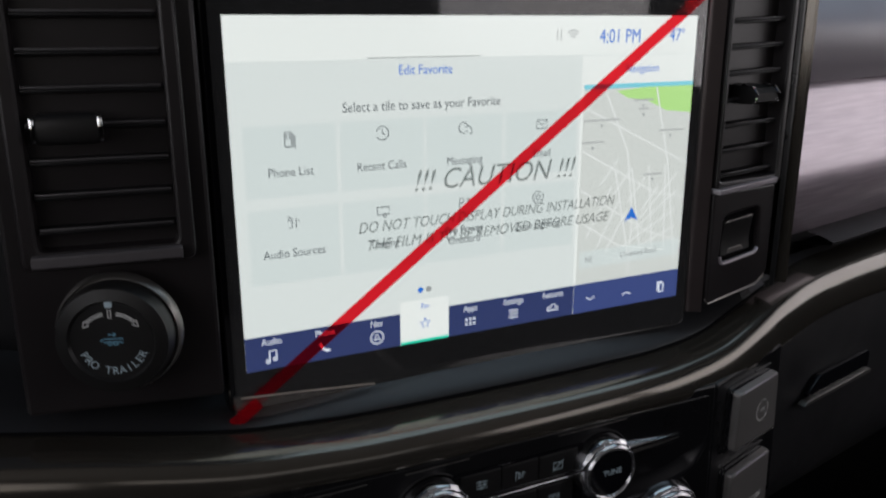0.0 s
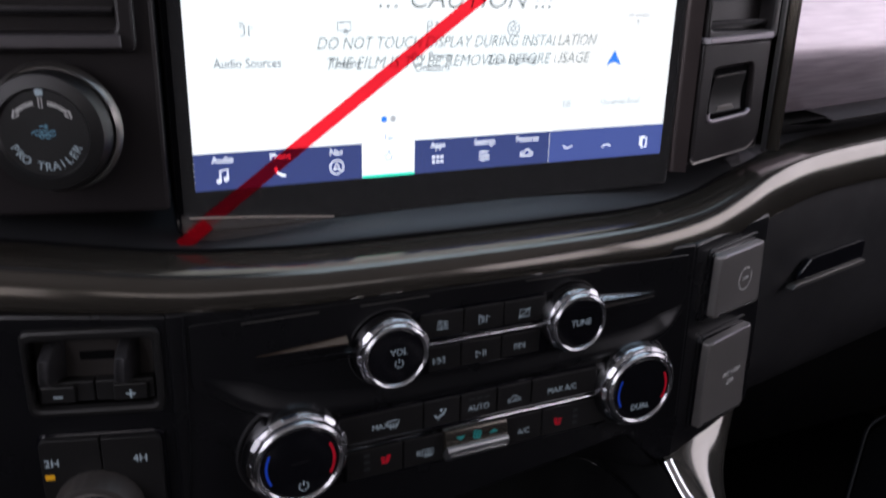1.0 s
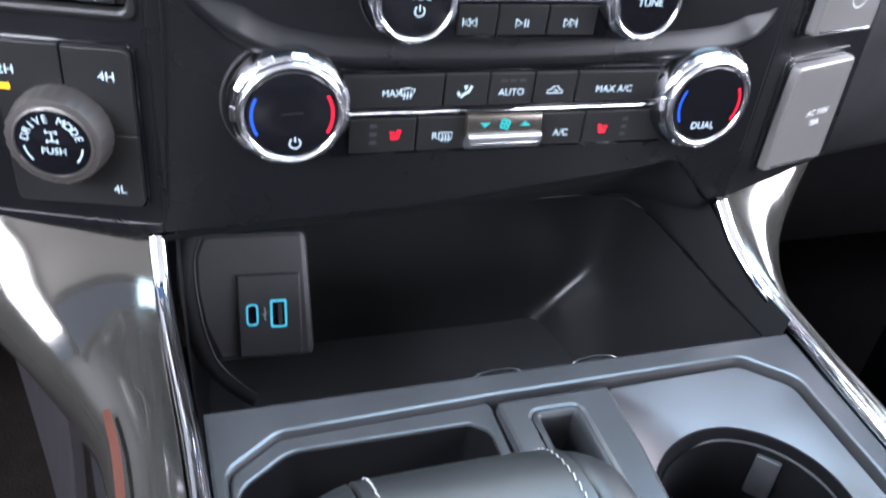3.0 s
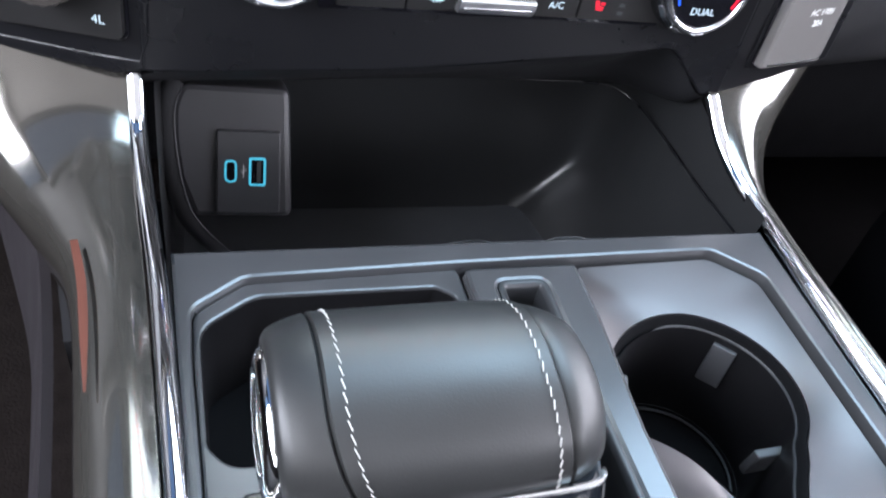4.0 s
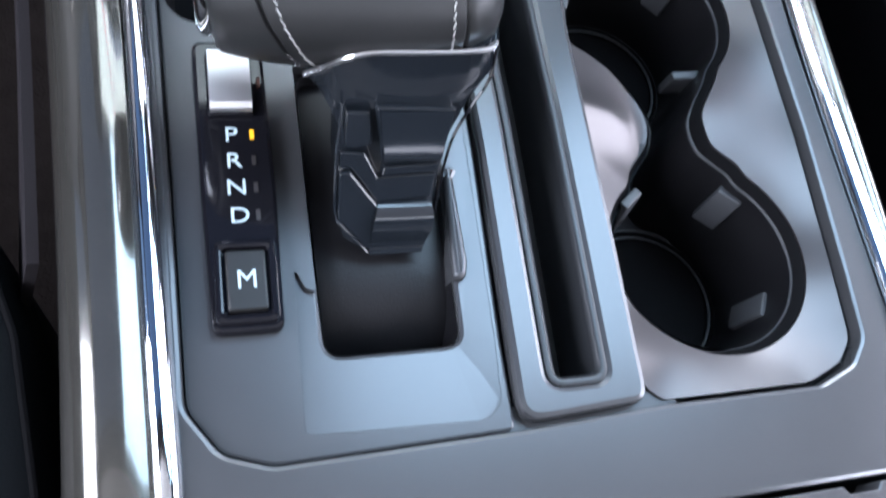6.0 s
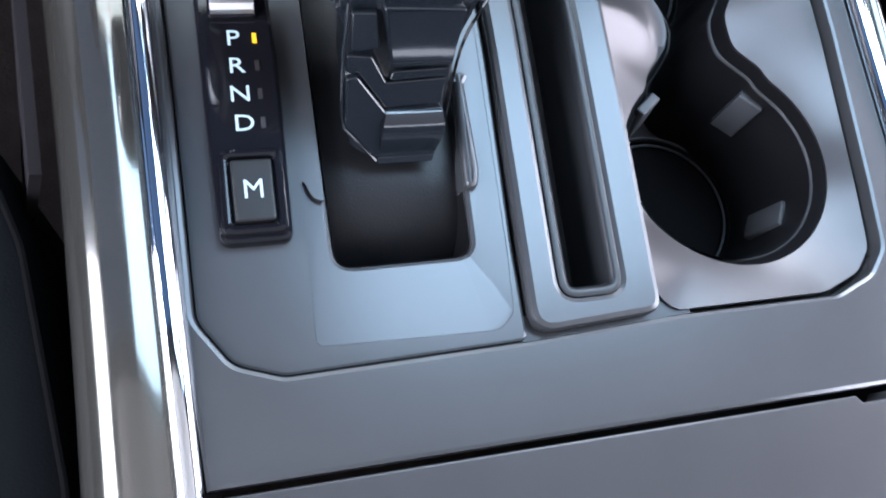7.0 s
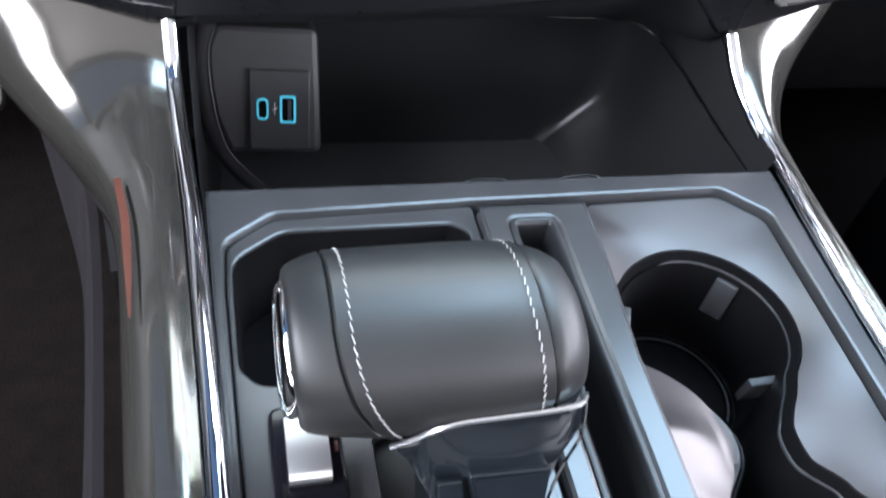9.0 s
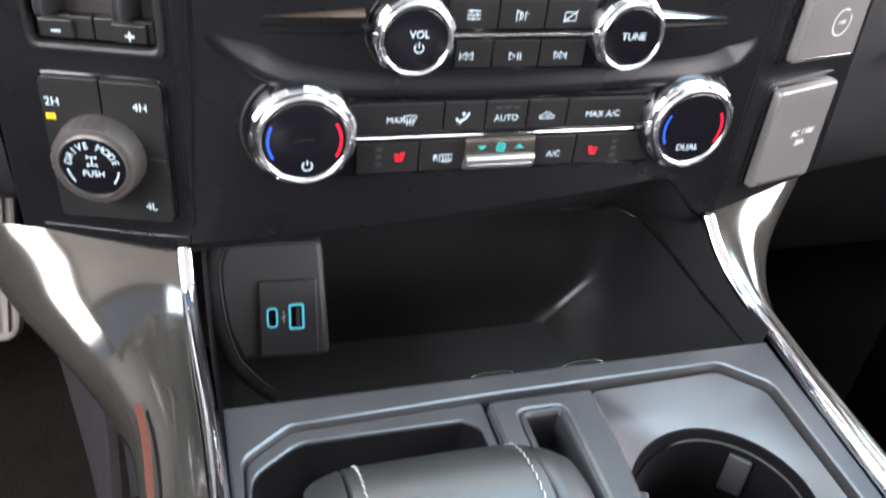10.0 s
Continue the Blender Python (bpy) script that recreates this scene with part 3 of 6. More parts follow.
part("power_symbol", join(stroke([p * 0.85 + Vector((0.0012, -0.0036)) for p in POWER], 0.0005, m_vol), stroke([(0.0012, -0.0034), (0.0012, -0.0010)], 0.0005, m_vol)), LIT_WHITE, vol)
text("lettering", "TUNE", 0.0048, m_tune @ Matrix.Translation((0.0005, 0.0002, 0)), LIT_WHITE, tune)
for knob, m in ((temp_l, m_tl), (temp_r, m_tr)):
    part("cool_arc", stroke(arc(0, 0, 0.0164, 152, 210), 0.0012, m), LIT_BLUE, knob, "lit blue arc")
    part("warm_arc", stroke(arc(0, 0, 0.0164, -30, 30), 0.0014, m), LIT_RED, knob, "lit red arc")
part("power_symbol", join(stroke([p * 0.95 + Vector((0.001, -0.0125)) for p in POWER], 0.0006, m_tl), stroke([(0.001, -0.0120), (0.001, -0.0095)], 0.0006, m_tl)), LIT_WHITE, temp_l)
text("lettering", "DUAL", 0.0050, m_tr @ Matrix.Translation((-0.0005, -0.0108, 0)), LIT_WHITE, temp_r)
part("pointer", plate(rect(-0.0045, 0.0004, 0.0045, 0.0010), 0.0001, m_tl @ pose(0, 0, 0, 0, 0, 4)), BUTTON, temp_l)

# fan switch
fan = part("fan_switch", loft([[STACK @ Vector((x, z, h)) for z, h in ((0.0882, 0.001), (0.0882, 0.0050), (0.0868, 0.0058), (0.0800, 0.0066), (0.0790, 0.0060), (0.0760, 0.001))] for x in (-0.0335, -0.0330, 0.0024, 0.0029)], caps=True), GUNMETAL, stack, "gloss rocker of the fan switch", 25)
part("lip", loft([[STACK @ Vector((x, z, h)) for z, h in ((0.0800, 0.0062), (0.0798, 0.0086), (0.0788, 0.0094), (0.0768, 0.0092), (0.0738, 0.0080), (0.0720, 0.0062), (0.0716, 0.001))] for x in (-0.0332, -0.0326, 0.0020, 0.0026)], caps=True), ROCKER, fan, "bright chrome lip", 22)
part("lip_line", plate(rect(-0.0315, 0.0752, 0.0010, 0.0757, 0.0002), 0.0004, STACK, 0.0001, 0.0088), SATIN_CHROME, fan)
FAN = STACK @ Matrix.Translation((-0.0153, 0.0838, 0.0063)) @ pose(0, 0, 0, -5, 0, 0)
part("fan_symbol", join(*[stroke(arc(0.0013 * math.cos(a), 0.0013 * math.sin(a), 0.0011, 0, 360, 8), 0.0010, FAN) for a in (0.5, 2.07, 3.64, 5.2)]), LIT_TEAL, fan, "teal fan symbol")
part("up_arrow", patch([(0.007, -0.001), (0.0125, -0.001), (0.0098, 0.0012)], FAN), LIT_TEAL, fan)
part("down_arrow", patch([(-0.0125, 0.001), (-0.007, 0.001), (-0.0098, -0.0012)], FAN), LIT_TEAL, fan)

# printed and lit symbols on the buttons
H1 = STACK @ Matrix.Translation((0, 0, 0.00245))
H3 = STACK @ Matrix.Translation((0, 0, 0.0027))


def symbol(button, m, x, z, lines, material=LIT_WHITE, w=0.00052, s=1.12):
    bms = [stroke([(x + px * s, z + pz * s) for px, pz in line], w, m) for line in lines]
    return part("symbol", join(*bms), material, button)


symbol(B1[0], H1, -0.0355, 0.1489, [[(-0.0028, k), (0.0028, k)] for k in (0.0016, 0, -0.0016)] + [[(-0.0012, 0.0024), (-0.0012, 0.0008)], [(0.0014, 0.0008), (0.0014, -0.0008)], [(-0.0004, -0.0008), (-0.0004, -0.0024)]])
symbol(B1[1], H1, -0.0123, 0.1484, [[(-0.0024, 0.0022), (-0.0024, -0.0022), (0.0002, -0.0010), (0.0002, 0.0010), (-0.0024, 0.0022)], [(-0.0008, 0.0016), (-0.0008, -0.0016)], [(0.0014, -0.0016), (0.0014, 0.0018), (0.0028, 0.0008)]])
symbol(B1[2], H1, 0.0115, 0.1481, [[(-0.0024, -0.0018), (-0.0024, 0.0018), (0.0026, 0.0018), (0.0026, -0.0018), (-0.0024, -0.0018)], [(-0.0030, -0.0024), (0.0032, 0.0024)]])
symbol(B2[0], H1, -0.0370, 0.1295, [[(-0.0028, -0.0016), (-0.0028, 0.0016)], [(0, 0.0016), (-0.0024, 0), (0, -0.0016), (0, 0.0016)], [(0.0026, 0.0016), (0.0004, 0), (0.0026, -0.0016), (0.0026, 0.0016)]])
symbol(B2[1], H1, -0.0131, 0.1293, [[(-0.0026, 0.0016), (0, 0), (-0.0026, -0.0016), (-0.0026, 0.0016)], [(0.0012, 0.0015), (0.0012, -0.0015)], [(0.0024, 0.0015), (0.0024, -0.0015)]])
symbol(B2[2], H1, 0.0096, 0.1295, [[(0.0028, -0.0016), (0.0028, 0.0016)], [(0, 0.0016), (0.0024, 0), (0, -0.0016), (0, 0.0016)], [(-0.0026, 0.0016), (-0.0004, 0), (-0.0026, -0.0016), (-0.0026, 0.0016)]])
text("lettering", "MAX", 0.0042, H3 @ Matrix.Translation((-0.0686, 0.0984, 0)), LIT_WHITE, B3[0])
symbol(B3[0], H3, -0.0618, 0.0982, [[(-0.0030, 0.0018), (0, 0.0024), (0.0030, 0.0018), (0.0018, -0.0008), (-0.0018, -0.0008), (-0.0030, 0.0018)]] + [[(k, 0.0010), (k + 0.0003, -0.0004), (k, -0.0022)] for k in (-0.0013, 0, 0.0013)])
symbol(B3[1], H3, -0.0353, 0.0987, [[(0.0026, 0.0022), (0.0012, -0.0004), (-0.0006, -0.0012), (-0.0016, -0.0026)], [(-0.0030, -0.0002), (-0.0022, -0.0018)], [(-0.0006, 0.0020), (0.0008, 0.0020)], [(-0.0002, 0.0010), (0.0004, 0.0010)]], w=0.0012)
text("lettering", "AUTO", 0.0045, H3 @ Matrix.Translation((-0.0131, 0.0977, 0)), LIT_WHITE, B3[2])
for k in range(3):
    part("lamp_bar", plate(rect(-0.0190 + k * 0.0045, 0.1028, -0.0157 + k * 0.0045, 0.1038), 0.0001, H3), CLIP, B3[2])
symbol(B3[3], H3, 0.0083, 0.0980, [[(-0.0034, -0.0010), (-0.0034, 0.0004), (-0.0018, 0.0006), (-0.0010, 0.0018), (0.0012, 0.0018), (0.0020, 0.0004), (0.0034, 0.0002), (0.0034, -0.0010), (-0.0034, -0.0010)], [(-0.0006, 0.0002), (0.0010, 0.0002), (0.0010, -0.0006)]])
text("lettering", "MAX A/C", 0.0047, H3 @ Matrix.Translation((0.0388, 0.0980, 0)), LIT_WHITE, B3[4])
SEAT = [[(-0.0016, 0.0022), (-0.0006, -0.0014), (0.0020, -0.0014)], [(-0.0006, 0.0022), (0.0000, -0.0004), (0.0022, -0.0006)], [(0.0012, 0.0016), (0.0010, 0.0004)], [(0.0022, 0.0016), (0.0020, 0.0004)]]
symbol(B4[0], H3, -0.0654, 0.0787, [[(-x, z) for x, z in line] for line in SEAT], LIT_RED, 0.0010, 1.2)
symbol(B4[3], H3, 0.0369, 0.0775, SEAT, LIT_RED, 0.0010, 1.2)
for k in range(3):
    part("lamp_bar", plate(rect(-0.0775, 0.0745 + k * 0.004, -0.0743, 0.0763 + k * 0.004), 0.0001, H3), CLIP, B4[0])
    part("lamp_bar", plate(rect(0.0475, 0.0735 + k * 0.004, 0.0505, 0.0753 + k * 0.004), 0.0001, H3), CLIP, B4[3])
text("lettering", "R", 0.0046, H3 @ Matrix.Translation((-0.0474, 0.0774, 0)), LIT_WHITE, B4[1])
symbol(B4[1], H3, -0.0423, 0.0770, [[(-0.0028, 0.0018), (0.0028, 0.0018), (0.0028, -0.0012), (-0.0028, -0.0012), (-0.0028, 0.0018)]] + [[(k, 0.0010), (k + 0.0003, -0.0004), (k, -0.0022)] for k in (-0.0013, 0, 0.0013)])
text("lettering", "A/C", 0.0047, H3 @ Matrix.Translation((0.0154, 0.0765, 0)), LIT_WHITE, B4[2])

# underside that runs back to the bin
part("underside", loft(smooth_loft([[Vector((x0, 0.336, z0)), Vector((x0 * 0.97 + x1 * 0.03, 0.352, z0 - 0.014)), Vector((x1, 0.403, -0.004)), Vector((x1, 0.45, -0.012))] for x0, z0, x1 in ((-0.166, 0.032, -0.158), (-0.148, 0.034, -0.140), (-0.060, 0.0378, -0.060), (0.050, 0.0495, 0.050), (0.087, 0.056, 0.087), (0.113, 0.030, 0.112), (0.124, 0.030, 0.124))], 4, 4)), SOFT_BLACK, stack, "", 60)

# ---- driver-side wing: trailer brake switch and drive mode dial ----
BRAKE_HOLE = rect(-0.0566, 0.1325, -0.0058, 0.1645, 0.0035)
part("wing", holed(rounded([(on_l(-0.243), 0.036), (on_l(-0.178), 0.030), (on_l(-0.1646), 0.034), (on_l(-0.1646), 0.174), (on_l(-0.243), 0.178)], 0.004), [BRAKE_HOLE], 0.0, WING_L, 0.05, 0.002, [0.010]), PANEL_BLACK, stack, "satin black side wing")
part("wing_seam", tube([WING_L @ Vector((x, z, -0.0002)) for x, z in ((0.0075, 0.172), (0.0062, 0.120), (0.0026, 0.049), (-0.0010, 0.0385), (-0.0200, 0.0385), (-0.0686, 0.0412))], 0.0006, 6), PANEL_BLACK, stack)
part("wing", plate(rounded([(on_r(0.125), 0.032), (on_r(0.138), 0.026), (on_r(0.212), 0.040), (on_r(0.205), 0.176), (on_r(0.125), 0.172)], 0.004), 0.05, WING_R, 0.002, -0.05), PANEL_BLACK, stack, "satin black side wing")

brake = thing("trailer_brake_controller", (-0.195, 0.345, 0.125), "black trailer brake switch with two squeeze paddles", "switch")
part("surround", holed(rect(-0.0594, 0.1285, -0.0022, 0.1698, 0.005), [BRAKE_HOLE], 0.0022, WING_L, 0.0022, 0.0016, [0.0100]), BUTTON, brake, "bevelled black surround")
part("well", plate(inset(BRAKE_HOLE, -0.001), 0.002, WING_L, 0, -0.011), FLOOR_BROWN, brake, "grey-brown recessed floor")
part("bridge_slot", plate(rect(-0.0385, 0.1508, -0.0240, 0.1548, 0.0008), 0.0006, WING_L, 0.0002, -0.0090), DULL_BLACK, brake)
for x in (-0.0310, 0.0):
    rows = []
    for z, top, shift in ((0.1436, -0.002, 0.0), (0.1442, 0.0030, 0.0), (0.1470, 0.0040, 0.0), (0.1540, 0.0044, 0.0008), (0.1562, 0.0038, 0.0010), (0.1586, 0.0000, 0.0014), (0.1606, -0.0050, 0.0018), (0.1608, -0.009, 0.0018)):
        left, right, base = x - 0.0224 + shift, x - 0.0174 + shift, x - 0.0138 + shift * 0.6
        rows.append([WING_L @ Vector((u, z, max(h, -0.009))) for u, h in ((left, -0.009), (left, top - 0.0014), (left + 0.0003, top - 0.0004), (left + 0.0010, top), (left + 0.0019, top - 0.0007), (right - 0.0019, top - 0.0007), (right - 0.0009, top), (right - 0.0002, top - 0.0003), (right + 0.0001, top - 0.0012), (base - 0.0004, -0.0060), (base, -0.009))])
    part("paddle", loft(rows, caps=True), ARMREST, brake, "satin black paddle with a hollowed face", 38)
for x0, x1, cx, sign in ((-0.0560, -0.0326, -0.0474, "minus"), (-0.0320, -0.0074, -0.0172, "plus")):
    k = part("key", plate(rect(x0, 0.1332, x1, 0.1430, 0.0008), 0.005, WING_L, 0.001, -0.0080), BUTTON, brake)
    part("key_pad", plate(rect(cx - 0.0072, 0.1336, cx + 0.0072, 0.1418, 0.001), 0.0022, WING_L, 0.0010, -0.0034), BUTTON, k)
    m = WING_L @ Matrix.Translation((cx, 0.1368, -0.0011))
    lines = [stroke([(-0.0020, 0), (0.0020, 0)], 0.0008, m)] + ([stroke([(0, -0.0020), (0, 0.0020)], 0.0008, m)] if sign == "plus" else [])
    part("sign", join(*lines), LIT_WHITE, k)

drive = thing("drive_mode_selector", (-0.198, 0.342, 0.045), "black drive mode dial on a square four-wheel-drive switch plate", "switch")
a, b = -0.0572, -0.0057
part("surround", plate(rect(a - 0.0016, 0.0474, b + 0.0016, 0.1200, 0.005), 0.0015, WING_L, 0.001), GLOSS_BLACK, drive)
mid = (a + b) / 2
for loop in (rounded([(a, 0.0830), (mid - 0.0003, 0.0830), (mid - 0.0003, 0.1186), (a, 0.1186)], [0.0006, 0.0006, 0.0006, 0.004]), rounded([(mid + 0.0003, 0.0830), (b, 0.0830), (b, 0.1182), (mid + 0.0003, 0.1182)], [0.0006, 0.0006, 0.004, 0.0006]), rounded([(a, 0.0492), (b, 0.0492), (b, 0.0824), (a, 0.0824)], [0.004, 0.004, 0.0006, 0.0006])):
    part("key", plate(loop, 0.0042, WING_L, 0.0011), BUTTON, drive)
WL = WING_L @ Matrix.Translation((0, 0, 0.0043))
text("lettering", "2H", 0.0053, WL @ Matrix.Translation((on_l(-0.2165), 0.1070, 0)), LIT_WHITE, drive)
text("lettering", "4H", 0.0053, WL @ Matrix.Translation((on_l(-0.1805), 0.1070, 0)), LIT_WHITE, drive)
text("lettering", "4L", 0.0053, WL @ Matrix.Translation((on_l(-0.1808), 0.0572, 0)), LIT_WHITE, drive)
part("indicator", plate(rect(on_l(-0.2198), 0.0990, on_l(-0.2160), 0.1015), 0.0002, WL), LIT_AMBER, drive, "lit amber indicator")
mk = WING_L @ Matrix.Translation((-0.0344, 0.0828, 0.003)) @ Matrix.Diagonal((0.96, 0.96, 0.80, 1))
knob = part("dial", lathe([(0.0205, 0.0, 0), (0.0205, 0.004, 1), (0.0195, 0.014, 1), (0.0185, 0.0155, 0), (0.0160, 0.0160, 0), (0.0150, 0.0150, 0)], mk, 96, 24, 0.03), KNOB_GREY, drive, "ribbed grey-black dial")
part("rim", lathe([(0.0158, 0.0145), (0.0160, 0.0163), (0.0150, 0.0167), (0.0146, 0.0155)], mk, 48), SPEAR, knob, "thin satin rim")
part("cap", lathe([(0.0150, 0.012), (0.0150, 0.0155), (0.0140, 0.0162), (0.0005, 0.0164)], mk, 48), GLOSS_BLACK, knob)
mc = mk @ Matrix.Translation((0, 0, 0.0165))


def ring_text(body, r, a0, a1, size, m, parent, name="lettering", inward=False):
    step = (a1 - a0) / max(1, len(body) - 1)
    for i, ch in enumerate(body):
        if ch != " ":
            a = radians(a0 + step * i)
            turn = math.degrees(a) + (90 if inward else -90)
            text(name, ch, size, m @ Matrix.Translation((r * math.cos(a), r * math.sin(a), 0)) @ pose(0, 0, 0, 0, 0, turn), LIT_WHITE, parent)


ring_text("DRIVE MODE", 0.0107, 166, 16, 0.0046, mc, knob)
text("lettering", "PUSH", 0.0042, mc @ Matrix.Translation((0, -0.0034, 0)), LIT_WHITE, knob)
part("axle_symbol", join(stroke([(-0.0016, 0.0052), (0.0016, 0.0052)], 0.0005, mc), stroke([(0, 0.0052), (0, 0.0012)], 0.0005, mc), stroke([(-0.0016, 0.0012), (0.0016, 0.0012)], 0.0005, mc), *[stroke([(sx, z - 0.0008), (sx, z + 0.0008)], 0.0007, mc) for sx in (-0.0020, 0.0020) for z in (0.0052, 0.0012)]), LIT_WHITE, knob)
part("arc_mark", join(stroke(arc(0, 0, 0.0115, 188, 222), 0.0007, mc), stroke(arc(0, 0, 0.0115, -42, -8), 0.0007, mc)), LIT_WHITE, knob)

# ---- passenger-side wing: two power outlet covers ----
for z0, z1, body in ((0.1232, 0.1622, "12V"), (0.0478, 0.1062, "AC")):
    o = thing("power_outlet", (0.178, 0.350, z0), "warm grey hinged power outlet cover" + (" with a round symbol" if body == "12V" else " lettered with its voltage"), "power outlet", "power outlets on the centre stack")
    x0, x1 = 0.0205, 0.0665
    part("socket_frame", plate(rounded([(x0 - 0.007, z0 - 0.004), (x1 + 0.006, z0 - 0.005), (x1 + 0.004, z1 + 0.004), (x0 - 0.007, z1 + 0.003)], 0.004), 0.0010, WING_R, 0.0006), PANEL_BLACK, o)
    part("base", plate(rounded([(x0 - 0.0040, z0 - 0.001), (x1 + 0.0030, z0 - 0.002), (x1, z1 + 0.001), (x0 - 0.0040, z1 + 0.001)], 0.003), 0.0022, WING_R, 0.0008), GLOSS_BLACK, o, "black socket base")
    lid = part("lid", plate(rounded([(x0 - 0.0030, z0 - 0.0012), (x1 + 0.0040, z0 - 0.0030), (x1 + 0.0010, z1 + 0.0004), (x0 - 0.0030, z1)], 0.0030), 0.0058, WING_R, 0.0042, 0.0014), OUTLET, o)
    # pale strips stand in for reflections on the lid's rounded edges
    part("lid_edge_glint", tube([WING_R @ Vector(p) for p in ((x0 + 0.0016, z0 + 0.0016, 0.0066), (x0 + 0.0030, z0 + 0.0006, 0.0064), (x1 + 0.0002, z0 - 0.0008, 0.0064), (x1 + 0.0012, z0 + 0.0006, 0.0066))], 0.0010, 8), SATIN_CHROME, lid, "painted highlight on the lid's lower edge")
    part("lid_edge_glint", tube([WING_R @ Vector(p) for p in ((x0 + 0.0020, z1 - 0.0020, 0.0066), (x0 + 0.0030, z1 - 0.0012, 0.0064), (x1 - 0.0022, z1 - 0.0010, 0.0064))], 0.0008, 8), SILL, lid, "painted highlight on the lid's upper edge")
    m = WING_R @ Matrix.Translation(((x0 + x1) / 2 + 0.0055, (z0 + z1) / 2 - 0.003, 0.0073))
    if body == "12V":
        part("ring_symbol", stroke(arc(-0.001, 0.002, 0.0072, 60, 390, 20), 0.0008, m), INK, lid)
        text("lettering", "110V", 0.0034, m @ Matrix.Translation((-0.001, 0.002, 0.0001)), INK, lid)
    else:
        text("lettering", "AC 110V", 0.0052, m @ Matrix.Translation((0, 0.0032, 0)), INK, lid)
        text("lettering", "20A", 0.0052, m @ Matrix.Translation((0, -0.0030, 0)), INK, lid)

# ---- touchscreen with its picture and the protective film ----
screen = thing("touchscreen_display", (-0.011, 0.378, 0.197), "lit landscape touchscreen under protective film with a red stripe", "touchscreen")
part("bezel", plate(rect(-0.1535, 0.1965, 0.1300, 0.402, 0.004), 0.012, SCREEN, 0.0012, -0.012), GLASS_BLACK, screen, "gloss black glass bezel")


PICTURE = 6.8


def ui(name, color, strength=1.0, rough=0.16):
    m = bpy.data.materials.new(name)
    m.use_nodes = True
    b = m.node_tree.nodes["Principled BSDF"]
    b.inputs["Base Color"].default_value, b.inputs["Roughness"].default_value = (0.01, 0.01, 0.01, 1), rough
    b.inputs["Emission Color"].default_value, b.inputs["Emission Strength"].default_value = (*color, 1), strength * PICTURE
    return m


UI_BACK = ui("picture_pale_grey", (0.69, 0.76, 0.73))
UI_TOP = ui("picture_white", (0.80, 0.86, 0.82))
UI_TILE = ui("picture_tile_grey", (0.63, 0.715, 0.69))
UI_NAVY = ui("picture_navy", (0.025, 0.040, 0.13))
UI_NAVY2 = ui("picture_navy_light", (0.04, 0.065, 0.21))
UI_TEXT = ui("picture_grey_text", (0.10, 0.12, 0.13))
UI_BLUE = ui("picture_blue_text", (0.02, 0.16, 0.62))
UI_ICON = ui("picture_white_icon", (0.80, 0.88, 0.95))
UI_MAP = ui("picture_map_ground", (0.62, 0.67, 0.63))
UI_ROAD = ui("picture_map_road", (0.74, 0.79, 0.76))
UI_GREEN = ui("picture_map_park", (0.44, 0.76, 0.26))
UI_WATER = ui("picture_map_water", (0.20, 0.62, 0.72))
UI_TEAL = ui("picture_teal", (0.02, 0.70, 0.45))
UI_LABEL = ui("picture_map_label", (0.30, 0.33, 0.33))
UI_STREET = ui("picture_street_label", (0.42, 0.45, 0.44))


def shown(name, x0, z0, x1, z1, material, h, r=0.0, label=""):
    return part(name, patch(rect(x0, z0, x1, z1, r), SCREEN, h), material, screen, label)


def write(body, x, z, size, material=UI_TEXT, h=0.0006, align="CENTER", wide=0.86):
    return text("screen_text", body, size, SCREEN @ Matrix.Translation((x, z, h)), material, screen, align=align, wide=wide, thick=0.00003)


def draw(lines, x, z, material=UI_TEXT, w=0.0005, h=0.0006, s=1.0):
    return part("screen_icon", join(*[stroke([(x + a * s, z + b * s) for a, b in line], w, SCREEN, h) for line in lines]), material, screen)


shown("picture_ground", -0.1440, 0.2170, 0.1220, 0.3840, UI_BACK, 0.0002, label="pale grey lit picture")
shown("picture_header", -0.1440, 0.3640, 0.0460, 0.3840, UI_TOP, 0.0003)
for row_z0, row_z1 in ((0.3020, 0.3355), (0.2600, 0.2965)):
    for x0, x1 in ((-0.1385, -0.0945), (-0.0925, -0.0490), (-0.0475, -0.0040), (-0.0020, 0.0425)):
        shown("picture_tile", x0, row_z0, x1, row_z1, UI_TILE, 0.0003, 0.001)
shown("header_line", -0.0780, 0.3643, -0.0170, 0.3648, UI_LABEL, 0.0004)
write("Edit Favorite", -0.0475, 0.3585, 0.0066, UI_BLUE)
write("Select a tile to save as your Favorite", -0.0482, 0.3418, 0.0068)
for body, x, z in (("Phone List", -0.117, 0.3135), ("Recent Calls", -0.0715, 0.3130), ("Messaging", -0.026, 0.3125), ("Email", 0.0205, 0.3130), ("Audio Sources", -0.117, 0.2745), ("Towing", -0.071, 0.2735), ("Pro Power", -0.026, 0.2760), ("Onboard", -0.026, 0.2705), ("Zone Lighting", 0.0190, 0.2735)):
    write(body, x, z, 0.0060)
draw([[(-0.0022, -0.0034), (-0.0022, 0.0034), (0.0010, 0.0034), (0.0010, -0.0034), (-0.0022, -0.0034)], [(0.0018, 0.0026), (0.0018, -0.0038), (-0.0012, -0.0038)], [(0.0026, 0.0016), (0.0026, -0.0046)], [(-0.0014, 0.0026), (0.0002, 0.0026), (0.0002, 0), (-0.0014, 0), (-0.0014, 0.0026)]], -0.117, 0.3290)
